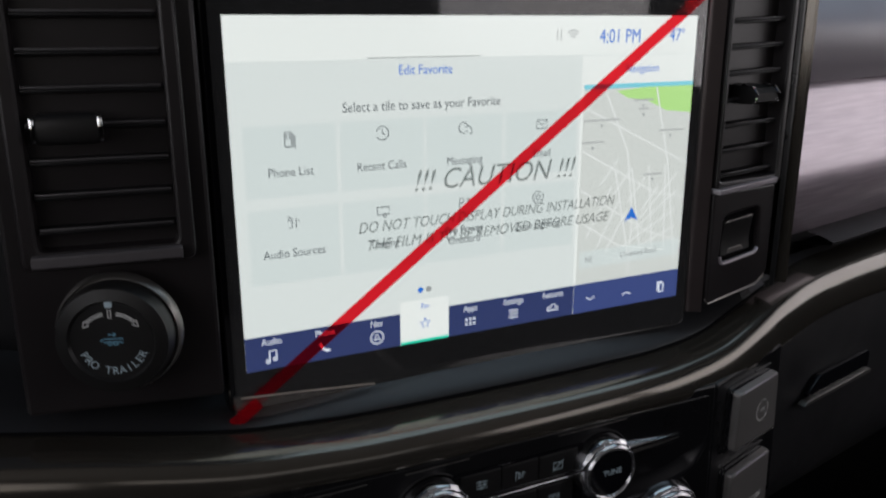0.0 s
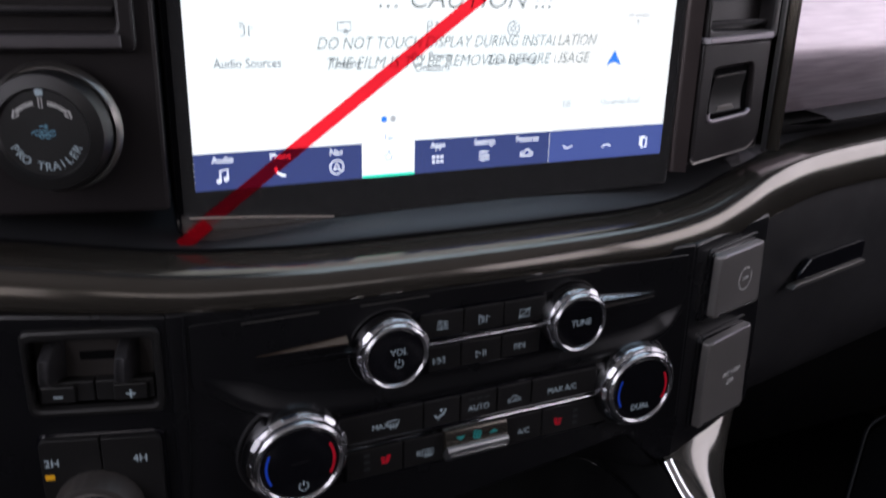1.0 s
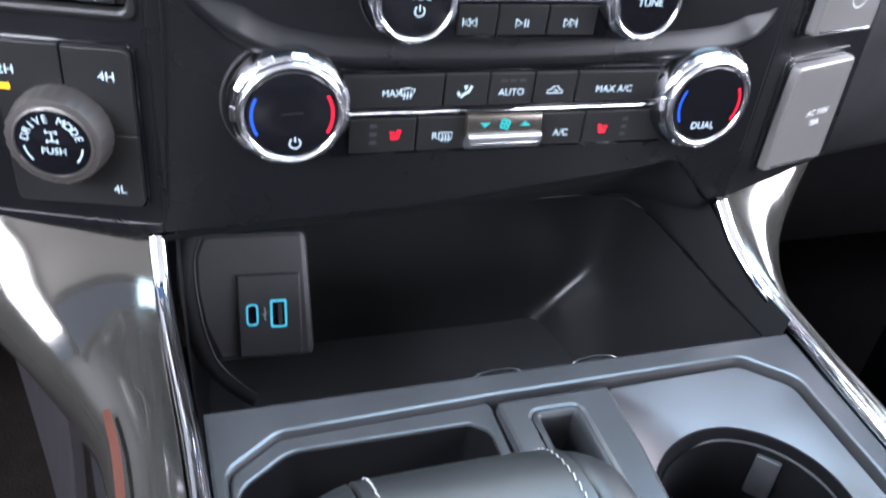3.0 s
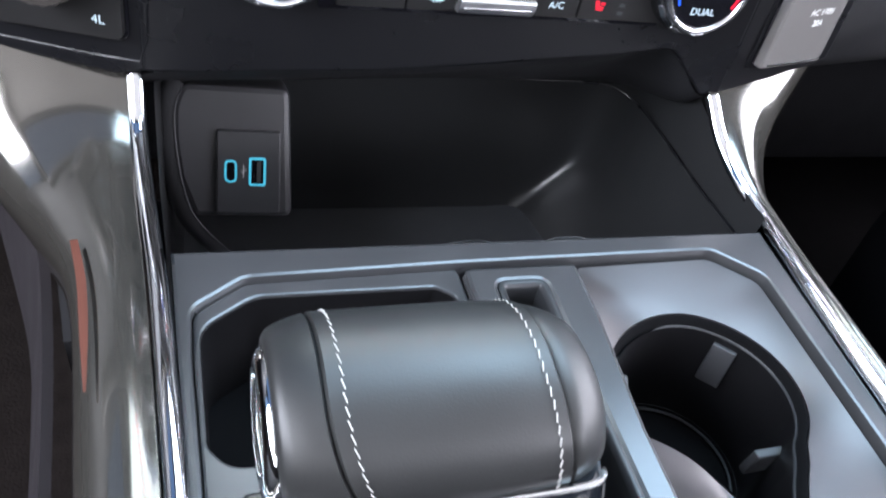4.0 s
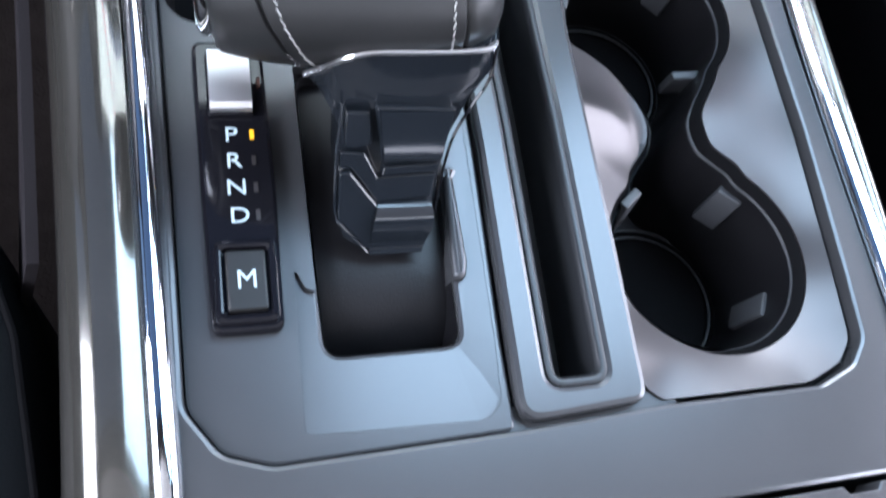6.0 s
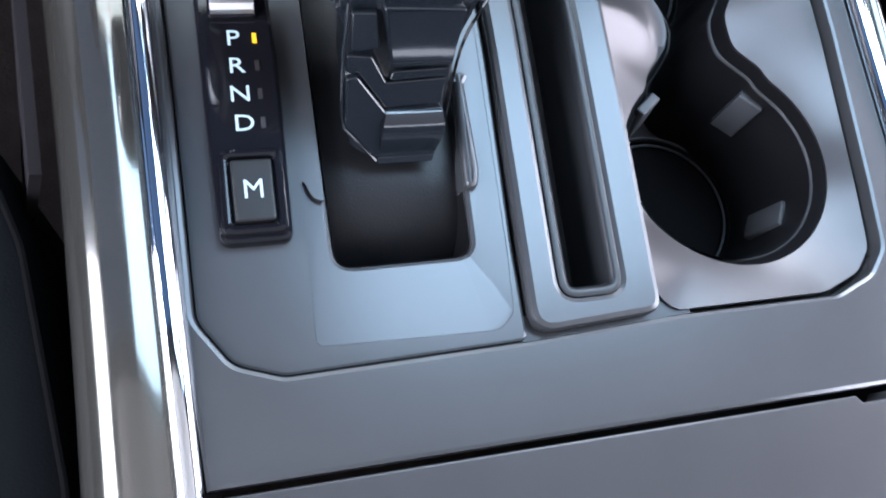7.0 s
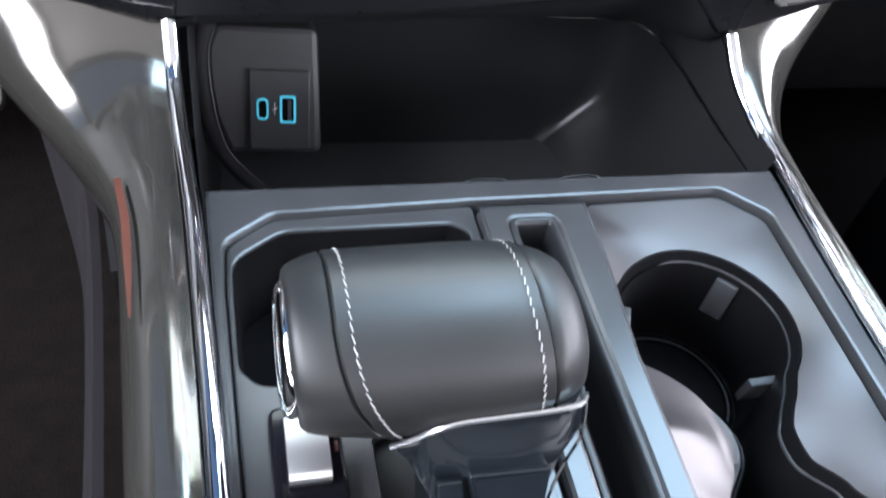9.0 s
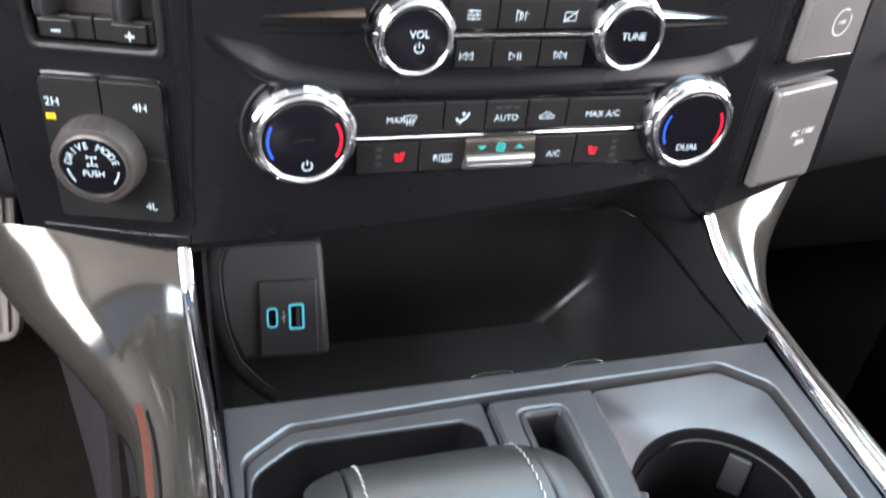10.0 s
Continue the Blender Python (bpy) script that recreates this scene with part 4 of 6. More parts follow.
draw([[tuple(p) for p in arc(0, 0, 0.0033, 160, -150, 18)], [(0, 0.0020), (0, 0), (0.0014, -0.0008)]], -0.071, 0.3290)
draw([[tuple(p) for p in arc(-0.0008, 0.0006, 0.0026, 20, 330, 16)], [tuple(p) for p in arc(0.0016, -0.0010, 0.0024, -60, 130, 12)]], -0.026, 0.3285)
draw([[(-0.0032, -0.0022), (-0.0032, 0.0022), (0.0032, 0.0022), (0.0032, -0.0022), (-0.0032, -0.0022)], [(-0.0032, 0.0022), (0, -0.0004), (0.0032, 0.0022)]], 0.0200, 0.3285)
draw([[(-0.0030, 0.0030), (-0.0012, 0.0030), (-0.0030, 0.0010), (-0.0012, 0.0010)], [(-0.0026, -0.0024), (-0.0008, -0.0024), (-0.0008, 0.0024)], [(0.0012, -0.0026), (0.0012, 0.0020), (0.0030, 0.0006)]], -0.117, 0.2893)
draw([[(-0.0034, 0.0024), (0.0030, 0.0024), (0.0030, -0.0014), (-0.0034, -0.0014), (-0.0034, 0.0024)], [tuple(p) for p in arc(0.0006, -0.0018, 0.0009, 0, 360, 10)]], -0.0712, 0.2900)
draw([[(-0.0024, -0.0034), (-0.0024, 0.0010)], [tuple(p) for p in arc(-0.0012, 0.0020, 0.0013, 0, 360, 10)], [(0.0016, 0.0024), (0.0036, 0.0024)], [(0.0026, 0.0014), (0.0026, 0.0034)]], -0.0265, 0.2895)
draw([[tuple(p) for p in arc(0, 0, 0.0034, 60, 400, 20)], [tuple(p) for p in arc(0, 0, 0.0013, 0, 360, 10)]] + [[(0.0019 * math.cos(a), 0.0019 * math.sin(a)), (0.0026 * math.cos(a), 0.0026 * math.sin(a))] for a in (0.4, 1.45, 2.5, 3.55, 4.6, 5.65)], 0.0190, 0.2890)
for x, material in ((-0.0515, UI_BLUE), (-0.0468, UI_LABEL)):
    part("page_dot", patch(circle(x, 0.2460, 0.0016, 14), SCREEN, 0.0005), material, screen)
# app bar
for x0, x1, material in ((-0.1440, -0.0632, UI_NAVY), (-0.0350, 0.0450, UI_NAVY), (0.0452, 0.1220, UI_NAVY2)):
    shown("app_bar", x0, 0.2170, x1, 0.2345, material, 0.0004, label="navy app bar")
shown("app_tab", -0.0630, 0.2185, -0.0352, 0.2405, UI_TOP, 0.0004)
shown("app_tab_line", -0.0630, 0.2170, -0.0352, 0.2184, UI_TEAL, 0.0005)
for body, x in (("Audio", -0.131), ("Phone", -0.104), ("Nav", -0.0765), ("Apps", -0.022), ("Settings", 0.005), ("Features", 0.031)):
    write(body, x, 0.2312, 0.0047, UI_ICON)
write("Fav", -0.049, 0.2368, 0.0042, UI_BLUE)
draw([[(-0.0014, -0.0022), (-0.0014, 0.0026), (0.0020, 0.0030), (0.0020, -0.0014)], [tuple(p) for p in arc(-0.0022, -0.0024, 0.0008, 0, 360, 8)], [tuple(p) for p in arc(0.0012, -0.0016, 0.0008, 0, 360, 8)]], -0.131, 0.2237, UI_ICON, 0.0007)
draw([[(-0.0026, 0.0018), (-0.0018, -0.0006), (0.0004, -0.0022), (0.0022, -0.0024)]], -0.104, 0.2240, UI_ICON, 0.0013)
draw([[tuple(p) for p in arc(0, 0, 0.0034, 0, 360, 20)], [(-0.0016, -0.0016), (0, 0.0022), (0.0016, -0.0016), (0, -0.0006), (-0.0016, -0.0016)]], -0.0763, 0.2238, UI_ICON, 0.0006)
draw([[(0.0030 * math.sin(k * math.pi / 5) * (1 if k % 2 == 0 else 0.45), 0.0030 * math.cos(k * math.pi / 5) * (1 if k % 2 == 0 else 0.45)) for k in range(11)]], -0.049, 0.2272, UI_BLUE, 0.0005)
draw([[(a - 0.0007, b), (a + 0.0007, b)] for a in (-0.0024, 0, 0.0024) for b in (0.0013, -0.0013)], -0.022, 0.2238, UI_ICON, 0.0014)
draw([[(-0.0030, k), (0.0030, k)] for k in (0.0020, 0, -0.0020)] + [[(-0.0010, 0.0029), (-0.0010, 0.0011)], [(0.0014, 0.0009), (0.0014, -0.0009)], [(-0.0006, -0.0011), (-0.0006, -0.0029)]], 0.005, 0.2238, UI_ICON, 0.0006)
draw([[(-0.0036, -0.0012), (-0.0036, 0.0004), (-0.0014, 0.0006), (-0.0004, 0.0020), (0.0014, 0.0020), (0.0018, 0.0004), (0.0036, 0.0004), (0.0036, -0.0012), (-0.0036, -0.0012)]], 0.031, 0.2232, UI_ICON, 0.0007)
draw([[(-0.0030, 0.0007), (0, -0.0007), (0.0030, 0.0007)]], 0.0570, 0.2250, UI_ICON, 0.0007)
draw([[(-0.0030, -0.0007), (0, 0.0007), (0.0030, -0.0007)]], 0.0830, 0.2243, UI_ICON, 0.0007)
draw([[(-0.0012, -0.0026), (-0.0012, 0.0026), (0.0020, 0.0026), (0.0020, -0.0026), (-0.0012, -0.0026)], [(-0.0024, -0.0018), (-0.0024, 0.0034), (0.0010, 0.0034)]], 0.1090, 0.2243, UI_ICON, 0.0010)
# clock, heading and map
shown("side_panel", 0.0460, 0.3480, 0.1220, 0.3840, UI_TOP, 0.0003)
shown("panel_line", 0.0445, 0.2345, 0.0462, 0.3840, UI_TOP, 0.0006)
shown("header_line", 0.0470, 0.3632, 0.1220, 0.3636, UI_TILE, 0.0004)
write("4:01 PM", 0.0686, 0.3730, 0.0106, UI_BLUE, wide=0.80)
write("47\u00b0", 0.1080, 0.3732, 0.0100, UI_BLUE, wide=0.80)
write("Navigation", 0.0850, 0.3558, 0.0062, UI_BLUE)
draw([[(-0.0012, -0.0026), (-0.0012, 0.0026)], [(0.0012, 0.0026), (0.0012, -0.0026)]], 0.0290, 0.3742, UI_LABEL, 0.0005)
draw([[tuple(p) for p in arc(0, -0.0022, r, 45, 135, 8)] for r in (0.0016, 0.0032, 0.0048)], 0.0378, 0.3740, UI_LABEL, 0.0006)
shown("map_ground", 0.0460, 0.2345, 0.1220, 0.3480, UI_MAP, 0.0003, label="pale street map on the screen")
shown("map_water", 0.0460, 0.3455, 0.1220, 0.3480, UI_WATER, 0.0004)
part("map_park", patch([Vector(p) for p in ((0.068, 0.3440), (0.090, 0.3458), (0.122, 0.3458), (0.122, 0.3300), (0.104, 0.3318), (0.090, 0.3380), (0.076, 0.3400))], SCREEN, 0.0004), UI_GREEN, screen, "bright green park on the map")
roads = [[(0.047, 0.336), (0.122, 0.300)], [(0.047, 0.312), (0.100, 0.284), (0.122, 0.280)], [(0.047, 0.290), (0.094, 0.262), (0.122, 0.252)], [(0.060, 0.346), (0.078, 0.310), (0.084, 0.272), (0.083, 0.236)], [(0.096, 0.345), (0.108, 0.300), (0.118, 0.240)], [(0.050, 0.270), (0.075, 0.255), (0.110, 0.248)], [(0.052, 0.262), (0.068, 0.290)], [(0.060, 0.256), (0.074, 0.282)], [(0.066, 0.252), (0.080, 0.276)]]
roads += [[(0.060 + 0.010 * k, 0.292 - 0.006 * k), (0.072 + 0.010 * k, 0.306 - 0.006 * k)] for k in range(4)]
roads += [[(0.072 + 0.006 * k, 0.246 + 0.008 * k), (0.116, 0.262 + 0.011 * k)] for k in range(4)]
roads += [[(0.082 + 0.009 * k, 0.250), (0.070 + 0.012 * k, 0.300)] for k in range(4)]
part("map_roads", join(*[stroke(line, 0.0010, SCREEN, 0.0005) for line in roads]), UI_ROAD, screen)
part("map_arrow", patch([Vector(p) for p in ((0.0782, 0.2690), (0.0830, 0.2708), (0.0880, 0.2690), (0.0832, 0.2772))], SCREEN, 0.0007), UI_BLUE, screen, "blue position arrow")
for x0, x1, z in ((0.047, 0.071, 0.3285), (0.046, 0.061, 0.3165), (0.099, 0.117, 0.3205), (0.090, 0.104, 0.2955), (0.080, 0.094, 0.3385), (0.084, 0.091, 0.3335)):
    shown("map_label", x0, z - 0.0005, x1, z + 0.0005, UI_STREET, 0.0006)
    part("map_pin", patch([Vector(p) for p in (((x0 + x1) / 2 - 0.001, z - 0.0025), ((x0 + x1) / 2, z - 0.0045), ((x0 + x1) / 2 + 0.001, z - 0.0025))], SCREEN, 0.0006), UI_LABEL, screen)
shown("road_box", 0.0480, 0.2440, 0.1205, 0.2540, UI_TILE, 0.0005, 0.001)
write("NE", 0.0545, 0.2488, 0.0050, UI_LABEL, 0.0007)
write("Unnamed Road", 0.0900, 0.2490, 0.0050, UI_LABEL, 0.0007)

film = thing("protective_film", (-0.011, 0.369, 0.197), "clear protective film with grey warning print and a red diagonal stripe", "protective film")
FILM = bpy.data.materials.new("clear_film")
FILM.use_nodes = True
fn, fl = FILM.node_tree.nodes, FILM.node_tree.links.new
fb = fn["Principled BSDF"]
fb.inputs["Base Color"].default_value, fb.inputs["Roughness"].default_value = (0.5, 0.5, 0.5, 1), 0.12
ft, fm = fn.new("ShaderNodeBsdfTransparent"), fn.new("ShaderNodeMixShader")
fm.inputs["Fac"].default_value = 0.035
fl(ft.outputs["BSDF"], fm.inputs[1]), fl(fb.outputs["BSDF"], fm.inputs[2]), fl(fm.outputs["Shader"], fn["Material Output"].inputs["Surface"])
PRINT = bpy.data.materials.new("grey_film_ink")
PRINT.use_nodes = True
qn, ql = PRINT.node_tree.nodes, PRINT.node_tree.links.new
qb, qt, qm = qn["Principled BSDF"], qn.new("ShaderNodeBsdfTransparent"), qn.new("ShaderNodeMixShader")
qb.inputs["Base Color"].default_value, qb.inputs["Roughness"].default_value = (0.20, 0.21, 0.21, 1), 0.5
qt.inputs["Color"].default_value, qm.inputs["Fac"].default_value = (0.64, 0.65, 0.65, 1), 0.13
ql(qt.outputs["BSDF"], qm.inputs[1]), ql(qb.outputs["BSDF"], qm.inputs[2]), ql(qm.outputs["Shader"], qn["Material Output"].inputs["Surface"])
RED = bpy.data.materials.new("red_film_ink")
RED.use_nodes = True
rn, rl = RED.node_tree.nodes, RED.node_tree.links.new
rb, rt, rm = rn["Principled BSDF"], rn.new("ShaderNodeBsdfTransparent"), rn.new("ShaderNodeMixShader")
rb.inputs["Base Color"].default_value, rb.inputs["Roughness"].default_value = (0.85, 0.015, 0.05, 1), 0.35
rt.inputs["Color"].default_value, rm.inputs["Fac"].default_value = (1.0, 0.020, 0.034, 1), 0.16
rl(rt.outputs["BSDF"], rm.inputs[1]), rl(rb.outputs["BSDF"], rm.inputs[2]), rl(rm.outputs["Shader"], rn["Material Output"].inputs["Surface"])
part("sheet", plate(rect(-0.1500, 0.1985, 0.1288, 0.400, 0.002), 0.0001, SCREEN, 0, 0.0012), FILM, film, "clear plastic sheet")
for body, x, z, size, wide in (("!!! CAUTION !!!", -0.0075, 0.3035, 0.0152, 0.945), ("DO NOT TOUCH DISPLAY DURING INSTALLATION", -0.0080, 0.2827, 0.0079, 0.845), ("THE FILM IS TO BE REMOVED BEFORE USAGE", -0.0080, 0.2735, 0.0079, 0.93)):
    text("warning_print", body, size, SCREEN @ Matrix.Translation((x, z, 0.0014)), PRINT, film, wide=wide, shear=0.28, thick=0.00003)
part("red_stripe", stroke([(-0.1485, 0.1965), (0.1300, 0.4000)], 0.0066, SCREEN, 0.0017), RED, film, "red diagonal stripe")
LOOSE_EDGE = mat("film_edge_glint", (0.55, 0.48, 0.42), 0.18, metal=0.3)
LOOSE = bpy.data.materials.new("lifted_film")
LOOSE.use_nodes = True
kn, kl = LOOSE.node_tree.nodes, LOOSE.node_tree.links.new
kb, kt, km = kn["Principled BSDF"], kn.new("ShaderNodeBsdfTransparent"), kn.new("ShaderNodeMixShader")
kb.inputs["Base Color"].default_value, kb.inputs["Roughness"].default_value = (0.45, 0.40, 0.36, 1), 0.10
km.inputs["Fac"].default_value = 0.07
kl(kt.outputs["BSDF"], km.inputs[1]), kl(kb.outputs["BSDF"], km.inputs[2]), kl(km.outputs["Shader"], kn["Material Output"].inputs["Surface"])
part("loose_corner", sheet(smooth_loft([[SCREEN @ Vector((x, z, h)) for z, h in ((hi, 0.0016), (hi * 0.55 + lo * 0.45, 0.0042), (lo, 0.0030))] for x, hi, lo in ((-0.1515, 0.2064, 0.1958), (-0.1350, 0.2048, 0.1936), (-0.1150, 0.2030, 0.1940), (-0.0950, 0.2010, 0.1966), (-0.0790, 0.1994, 0.1988))], 3, 3), 0.0001), LOOSE, film, "lifted film corner")
# pale warm tube paints the glint on the film's fold
part("film_glint", tube(curve_through([SCREEN @ Vector(p) for p in ((-0.1480, 0.2056, 0.0030), (-0.1200, 0.2036, 0.0036), (-0.0950, 0.2012, 0.0034), (-0.0790, 0.1994, 0.0026))], 4), 0.0005, 6), LOOSE_EDGE, film, "glint painted along the film's folded edge")


part("stripe_end", sheet([[SCREEN @ (Vector((x, z, h)) + Vector((-0.59, 0.807, 0)) * o) for o in (-0.0033, 0.0033)] for x, z, h in ((-0.1400, 0.2027, 0.0046), (-0.1440, 0.1998, 0.0050), (-0.1490, 0.1961, 0.0048), (-0.1530, 0.1932, 0.0042))], 0.0001), RED, film, "lifted end of the red stripe")


# ---- air vents ----
def vent(name, m, w, z0, z1, slats, tab_u, tab_z, label):
    v = thing(name, tuple(m @ Vector((w / 2, z0, 0))), label, "air vent", "air vents beside the display")
    part("housing", holed(rect(-0.004, z0 - 0.004, w + 0.004, z1 + 0.02, 0.004), [rect(0.003, z0 + 0.004, w - 0.003, z1 + 0.012, 0.003)], 0.003, m, 0.03, 0.0015), POD_BLACK, v, "black vent frame")
    part("throat", plate(rect(0.0, z0, w, z1 + 0.015), 0.002, m, 0, -0.024), DULL_BLACK, v)
    for z in slats:
        slat = part("slat", box(w - 0.007, 0.0016, 0.014, m @ Matrix.Translation((w / 2, z, -0.006)) @ pose(0, 0, 0, 10, 0, 0), 0.0006), CUP_BLACK, v)
        part("slat_edge", box(w - 0.008, 0.0010, 0.0008, m @ Matrix.Translation((w / 2, z + 0.0004, 0.0008)), 0.0003), SLAT_EDGE, slat)
    for k in (0.42, 0.63):
        part("vane", box(0.0010, z1 - z0, 0.010, m @ Matrix.Translation((w * k, (z0 + z1) / 2, -0.013))), SLOT_GREY, v)
    t = part("tab", box(0.026, 0.012, 0.012, m @ Matrix.Translation((tab_u, tab_z, 0.004)), 0.003, 3), BUTTON, v, "black thumb tab")
    for dx in (-0.0122, 0.0122):
        part("tab_edge", box(0.0022, 0.0100, 0.0128, m @ Matrix.Translation((tab_u + dx, tab_z, 0.0042)), 0.0009), CHROME, t, "chrome edge")
    return v


POD_LV = POD_L @ Matrix.Translation((-0.066, 0, 0))
part("pod", plate(rounded([(-0.012, 0.2140), (0.072, 0.2115), (0.072, 0.41), (-0.012, 0.41)], 0.003), 0.06, POD_LV @ Matrix.Translation((0, 0, 0.0)), 0.002, -0.066), POD_BLACK, dash, "satin black pod beside the display")
vent("air_vent", POD_LV, 0.0605, 0.2860, 0.405, (0.2985, 0.3130, 0.3270, 0.3415, 0.3560, 0.3705, 0.3850, 0.3995), 0.0200, 0.3405, "gloss black air vent with a thumb tab above the trailer dial")
POD_RV = POD_R
part("pod", plate(rounded([(-0.002, 0.2050), (0.069, 0.2120), (0.071, 0.41), (-0.002, 0.41)], 0.003), 0.06, POD_RV, 0.002, -0.066), POD_BLACK, dash, "satin black pod beside the display")
rows = smooth_loft([[Vector((x, y, z)) for x, y in ((0.1302 + f, 0.3765), (0.1306 + f, 0.3712), (0.1345 + f, 0.3690), (0.1388 + f * 0.4, 0.3668), (0.1400 + f * 0.4, 0.3700))] for z, f in ((0.205, 0.0010), (0.24, 0.0004), (0.30, 0.0), (0.41, 0.0))], 2, 2)
part("display_flank", loft(rows), FLANK, dash, "dark plum strip between display and vent", 60)
v = thing("air_vent", tuple(POD_RV @ Vector((0.025, 0.286, 0))), "gloss black air vent with a thumb tab above a square button", "air vent", "air vents beside the display")
part("housing", holed(rect(-0.0020, 0.2820, 0.0590, 0.425, 0.004), [rect(0.0000, 0.2875, 0.0535, 0.417, 0.003)], 0.005, POD_RV, 0.03, 0.0015), POD_BLACK, v, "black vent frame")
part("throat", plate(rect(-0.001, 0.284, 0.056, 0.420), 0.002, POD_RV, 0, -0.024), DULL_BLACK, v)
for z in (0.2915, 0.3065, 0.3215, 0.3368, 0.3522, 0.3675, 0.3825, 0.3975):
    tilt = POD_RV @ Matrix.Translation((0.0267, z, -0.002)) @ pose(0, 0, 0, 0, 0, 2.0)
    slat = part("slat", box(0.0528, 0.0016, 0.014, tilt @ Matrix.Translation((0, 0, -0.004)) @ pose(0, 0, 0, 14, 0, 0), 0.0006), CUP_BLACK, v)
    part("slat_edge", box(0.0520, 0.0009, 0.0008, tilt @ Matrix.Translation((0, 0.0002, 0.0026)), 0.0003), SLAT_EDGE, slat)
t = part("tab", loft([[POD_RV @ Vector((x + sl, z + sl * -0.15, h)) for z, h in ((0.3330, -0.004), (0.3335, 0.0100), (0.3350, 0.0125), (0.3400, 0.0130), (0.3430, 0.0110), (0.3445, -0.004))] for x, sl in ((0.0150, 0), (0.0160, 0), (0.0350, 0), (0.0360, 0))], caps=True), BUTTON, v, "black thumb tab", 30)
for x in (0.0156, 0.0354):
    part("tab_edge", tube([POD_RV @ Vector(p) for p in ((x, 0.3445, 0.002), (x, 0.3436, 0.0105), (x, 0.3400, 0.0134), (x, 0.3352, 0.0128))], 0.0008, 8), CHROME, t, "chrome edge")
for name, section, material in (("pod_groove", ((0.0600, 0.004), (0.0612, 0.0062), (0.0625, 0.0062), (0.0640, 0.0020), (0.0690, 0.0008)), PANEL_BLACK), ("pod_edge", ((0.0690, 0.0008), (0.0722, 0.0062), (0.0745, 0.0070), (0.0775, 0.0040), (0.0780, -0.02)), GUNMETAL)):
    part(name, loft([[POD_RV @ Vector((u, z, h)) for u, h in section] for z in (0.2120, 0.24, 0.30, 0.41)]), material, dash, "gloss gunmetal edge of the vent pod" if material is GUNMETAL else "")
part("vent_sill", plate(rounded([(-0.0025, 0.2800), (0.0518, 0.2826), (0.0518, 0.2862), (-0.0025, 0.2834)], 0.001), 0.008, POD_RV, 0.0015), SILL, dash)
part("vent_sill", plate(rect(0.0, 0.2840, 0.059, 0.2890, 0.001), 0.007, POD_LV, 0.0015), SILL_SHADED, dash)
sq = thing("hazard_button", (0.172, 0.37, 0.232), "black square push button with a bright lower edge", "button")
RECESS = rounded([(0.0068, 0.2345), (0.0440, 0.2385), (0.0420, 0.2680), (0.0085, 0.2650)], 0.004)
part("surround", holed(rounded([(-0.0020, 0.2095), (0.0470, 0.2155), (0.0560, 0.2225), (0.0560, 0.2810), (-0.0028, 0.2805)], [0.003, 0.006, 0.004, 0.003, 0.003]), [RECESS], 0.0040, POD_RV, 0.004, 0.0014, [0.0060]), POD_BLACK, sq, "black plate with a rounded recess")
part("recess_floor", plate(inset(RECESS, -0.001), 0.0012, POD_RV, 0, -0.0008), DULL_BLACK, sq)
key = part("key", loft([[POD_RV @ Vector((x, z + x * 0.08, h)) for z, h in ((0.2378, 0.0005), (0.2382, 0.0026), (0.2440, 0.0018), (0.2520, 0.0022), (0.2590, 0.0036), (0.2600, 0.0030), (0.2604, 0.0005))] for x in (0.0098, 0.0104, 0.0362, 0.0368)], caps=True), BUTTON, sq, "dished square key", 30)
part("key_top", tube([POD_RV @ Vector((x, 0.2600 + x * 0.08, 0.0036)) for x in (0.0105, 0.0230, 0.0360)], 0.0006, 6), SPEAR, key)
# satin patch laid on as the key's highlight
part("key_glint", plate(rounded([(0.0150, 0.2398), (0.0320, 0.2412), (0.0290, 0.2440), (0.0170, 0.2432)], 0.001), 0.0012, POD_RV, 0.0005, 0.0014), SPEAR, key, "glint painted on the key as a satin patch")
part("recess_lip", tube([POD_RV @ Vector(p) for p in ((0.0076, 0.2390, 0.0036), (0.0082, 0.2356, 0.0040), (0.0110, 0.2346, 0.0042), (0.0400, 0.2376, 0.0042), (0.0432, 0.2400, 0.0038))], 0.0013, 8), SILL, sq, "bright lower lip of the recess")
part("plate_edge", tube([POD_RV @ Vector(p) for p in ((-0.0022, 0.2130, 0.0030), (0.0000, 0.2098, 0.0036), (0.0450, 0.2152, 0.0036), (0.0520, 0.2190, 0.0030), (0.0560, 0.2250, 0.0020))], 0.0007, 6), SPEAR, sq)

trailer = thing("trailer_control_dial", (-0.2, 0.35, 0.230), "large black trailer steering dial with white lettering", "dial")
mt = POD_LV @ Matrix.Translation((0.0305, 0.2515, -0.002)) @ pose(0, 0, 0, 0, -14, 0)
part("bezel_ring", lathe([(0.0268, 0.0, 0), (0.0264, 0.004, 0), (0.0254, 0.0052, 0), (0.0248, 0.004, 0)], mt, 64), SPEAR, trailer, "thin satin ring")
knob = part("dial", lathe([(0.0246, 0.0, 0), (0.0243, 0.010, 0), (0.0232, 0.0135, 0), (0.0182, 0.0145, 0), (0.0172, 0.0130, 0)], mt, 64), BUTTON, trailer, "soft black dial")
part("cap", lathe([(0.0172, 0.010), (0.0171, 0.0130), (0.0005, 0.0128)], mt, 48), CAP_BLACK, knob)
mc = mt @ Matrix.Translation((0, 0, 0.0131))
ring_text("PRO TRAILER", 0.0137, 207, 333, 0.0048, mc, knob, inward=True)
part("pointer", plate(rect(-0.0015, 0.0150, 0.0015, 0.0182, 0.0005), 0.0006, mc), LIT_WHITE, knob, "lit white pointer")
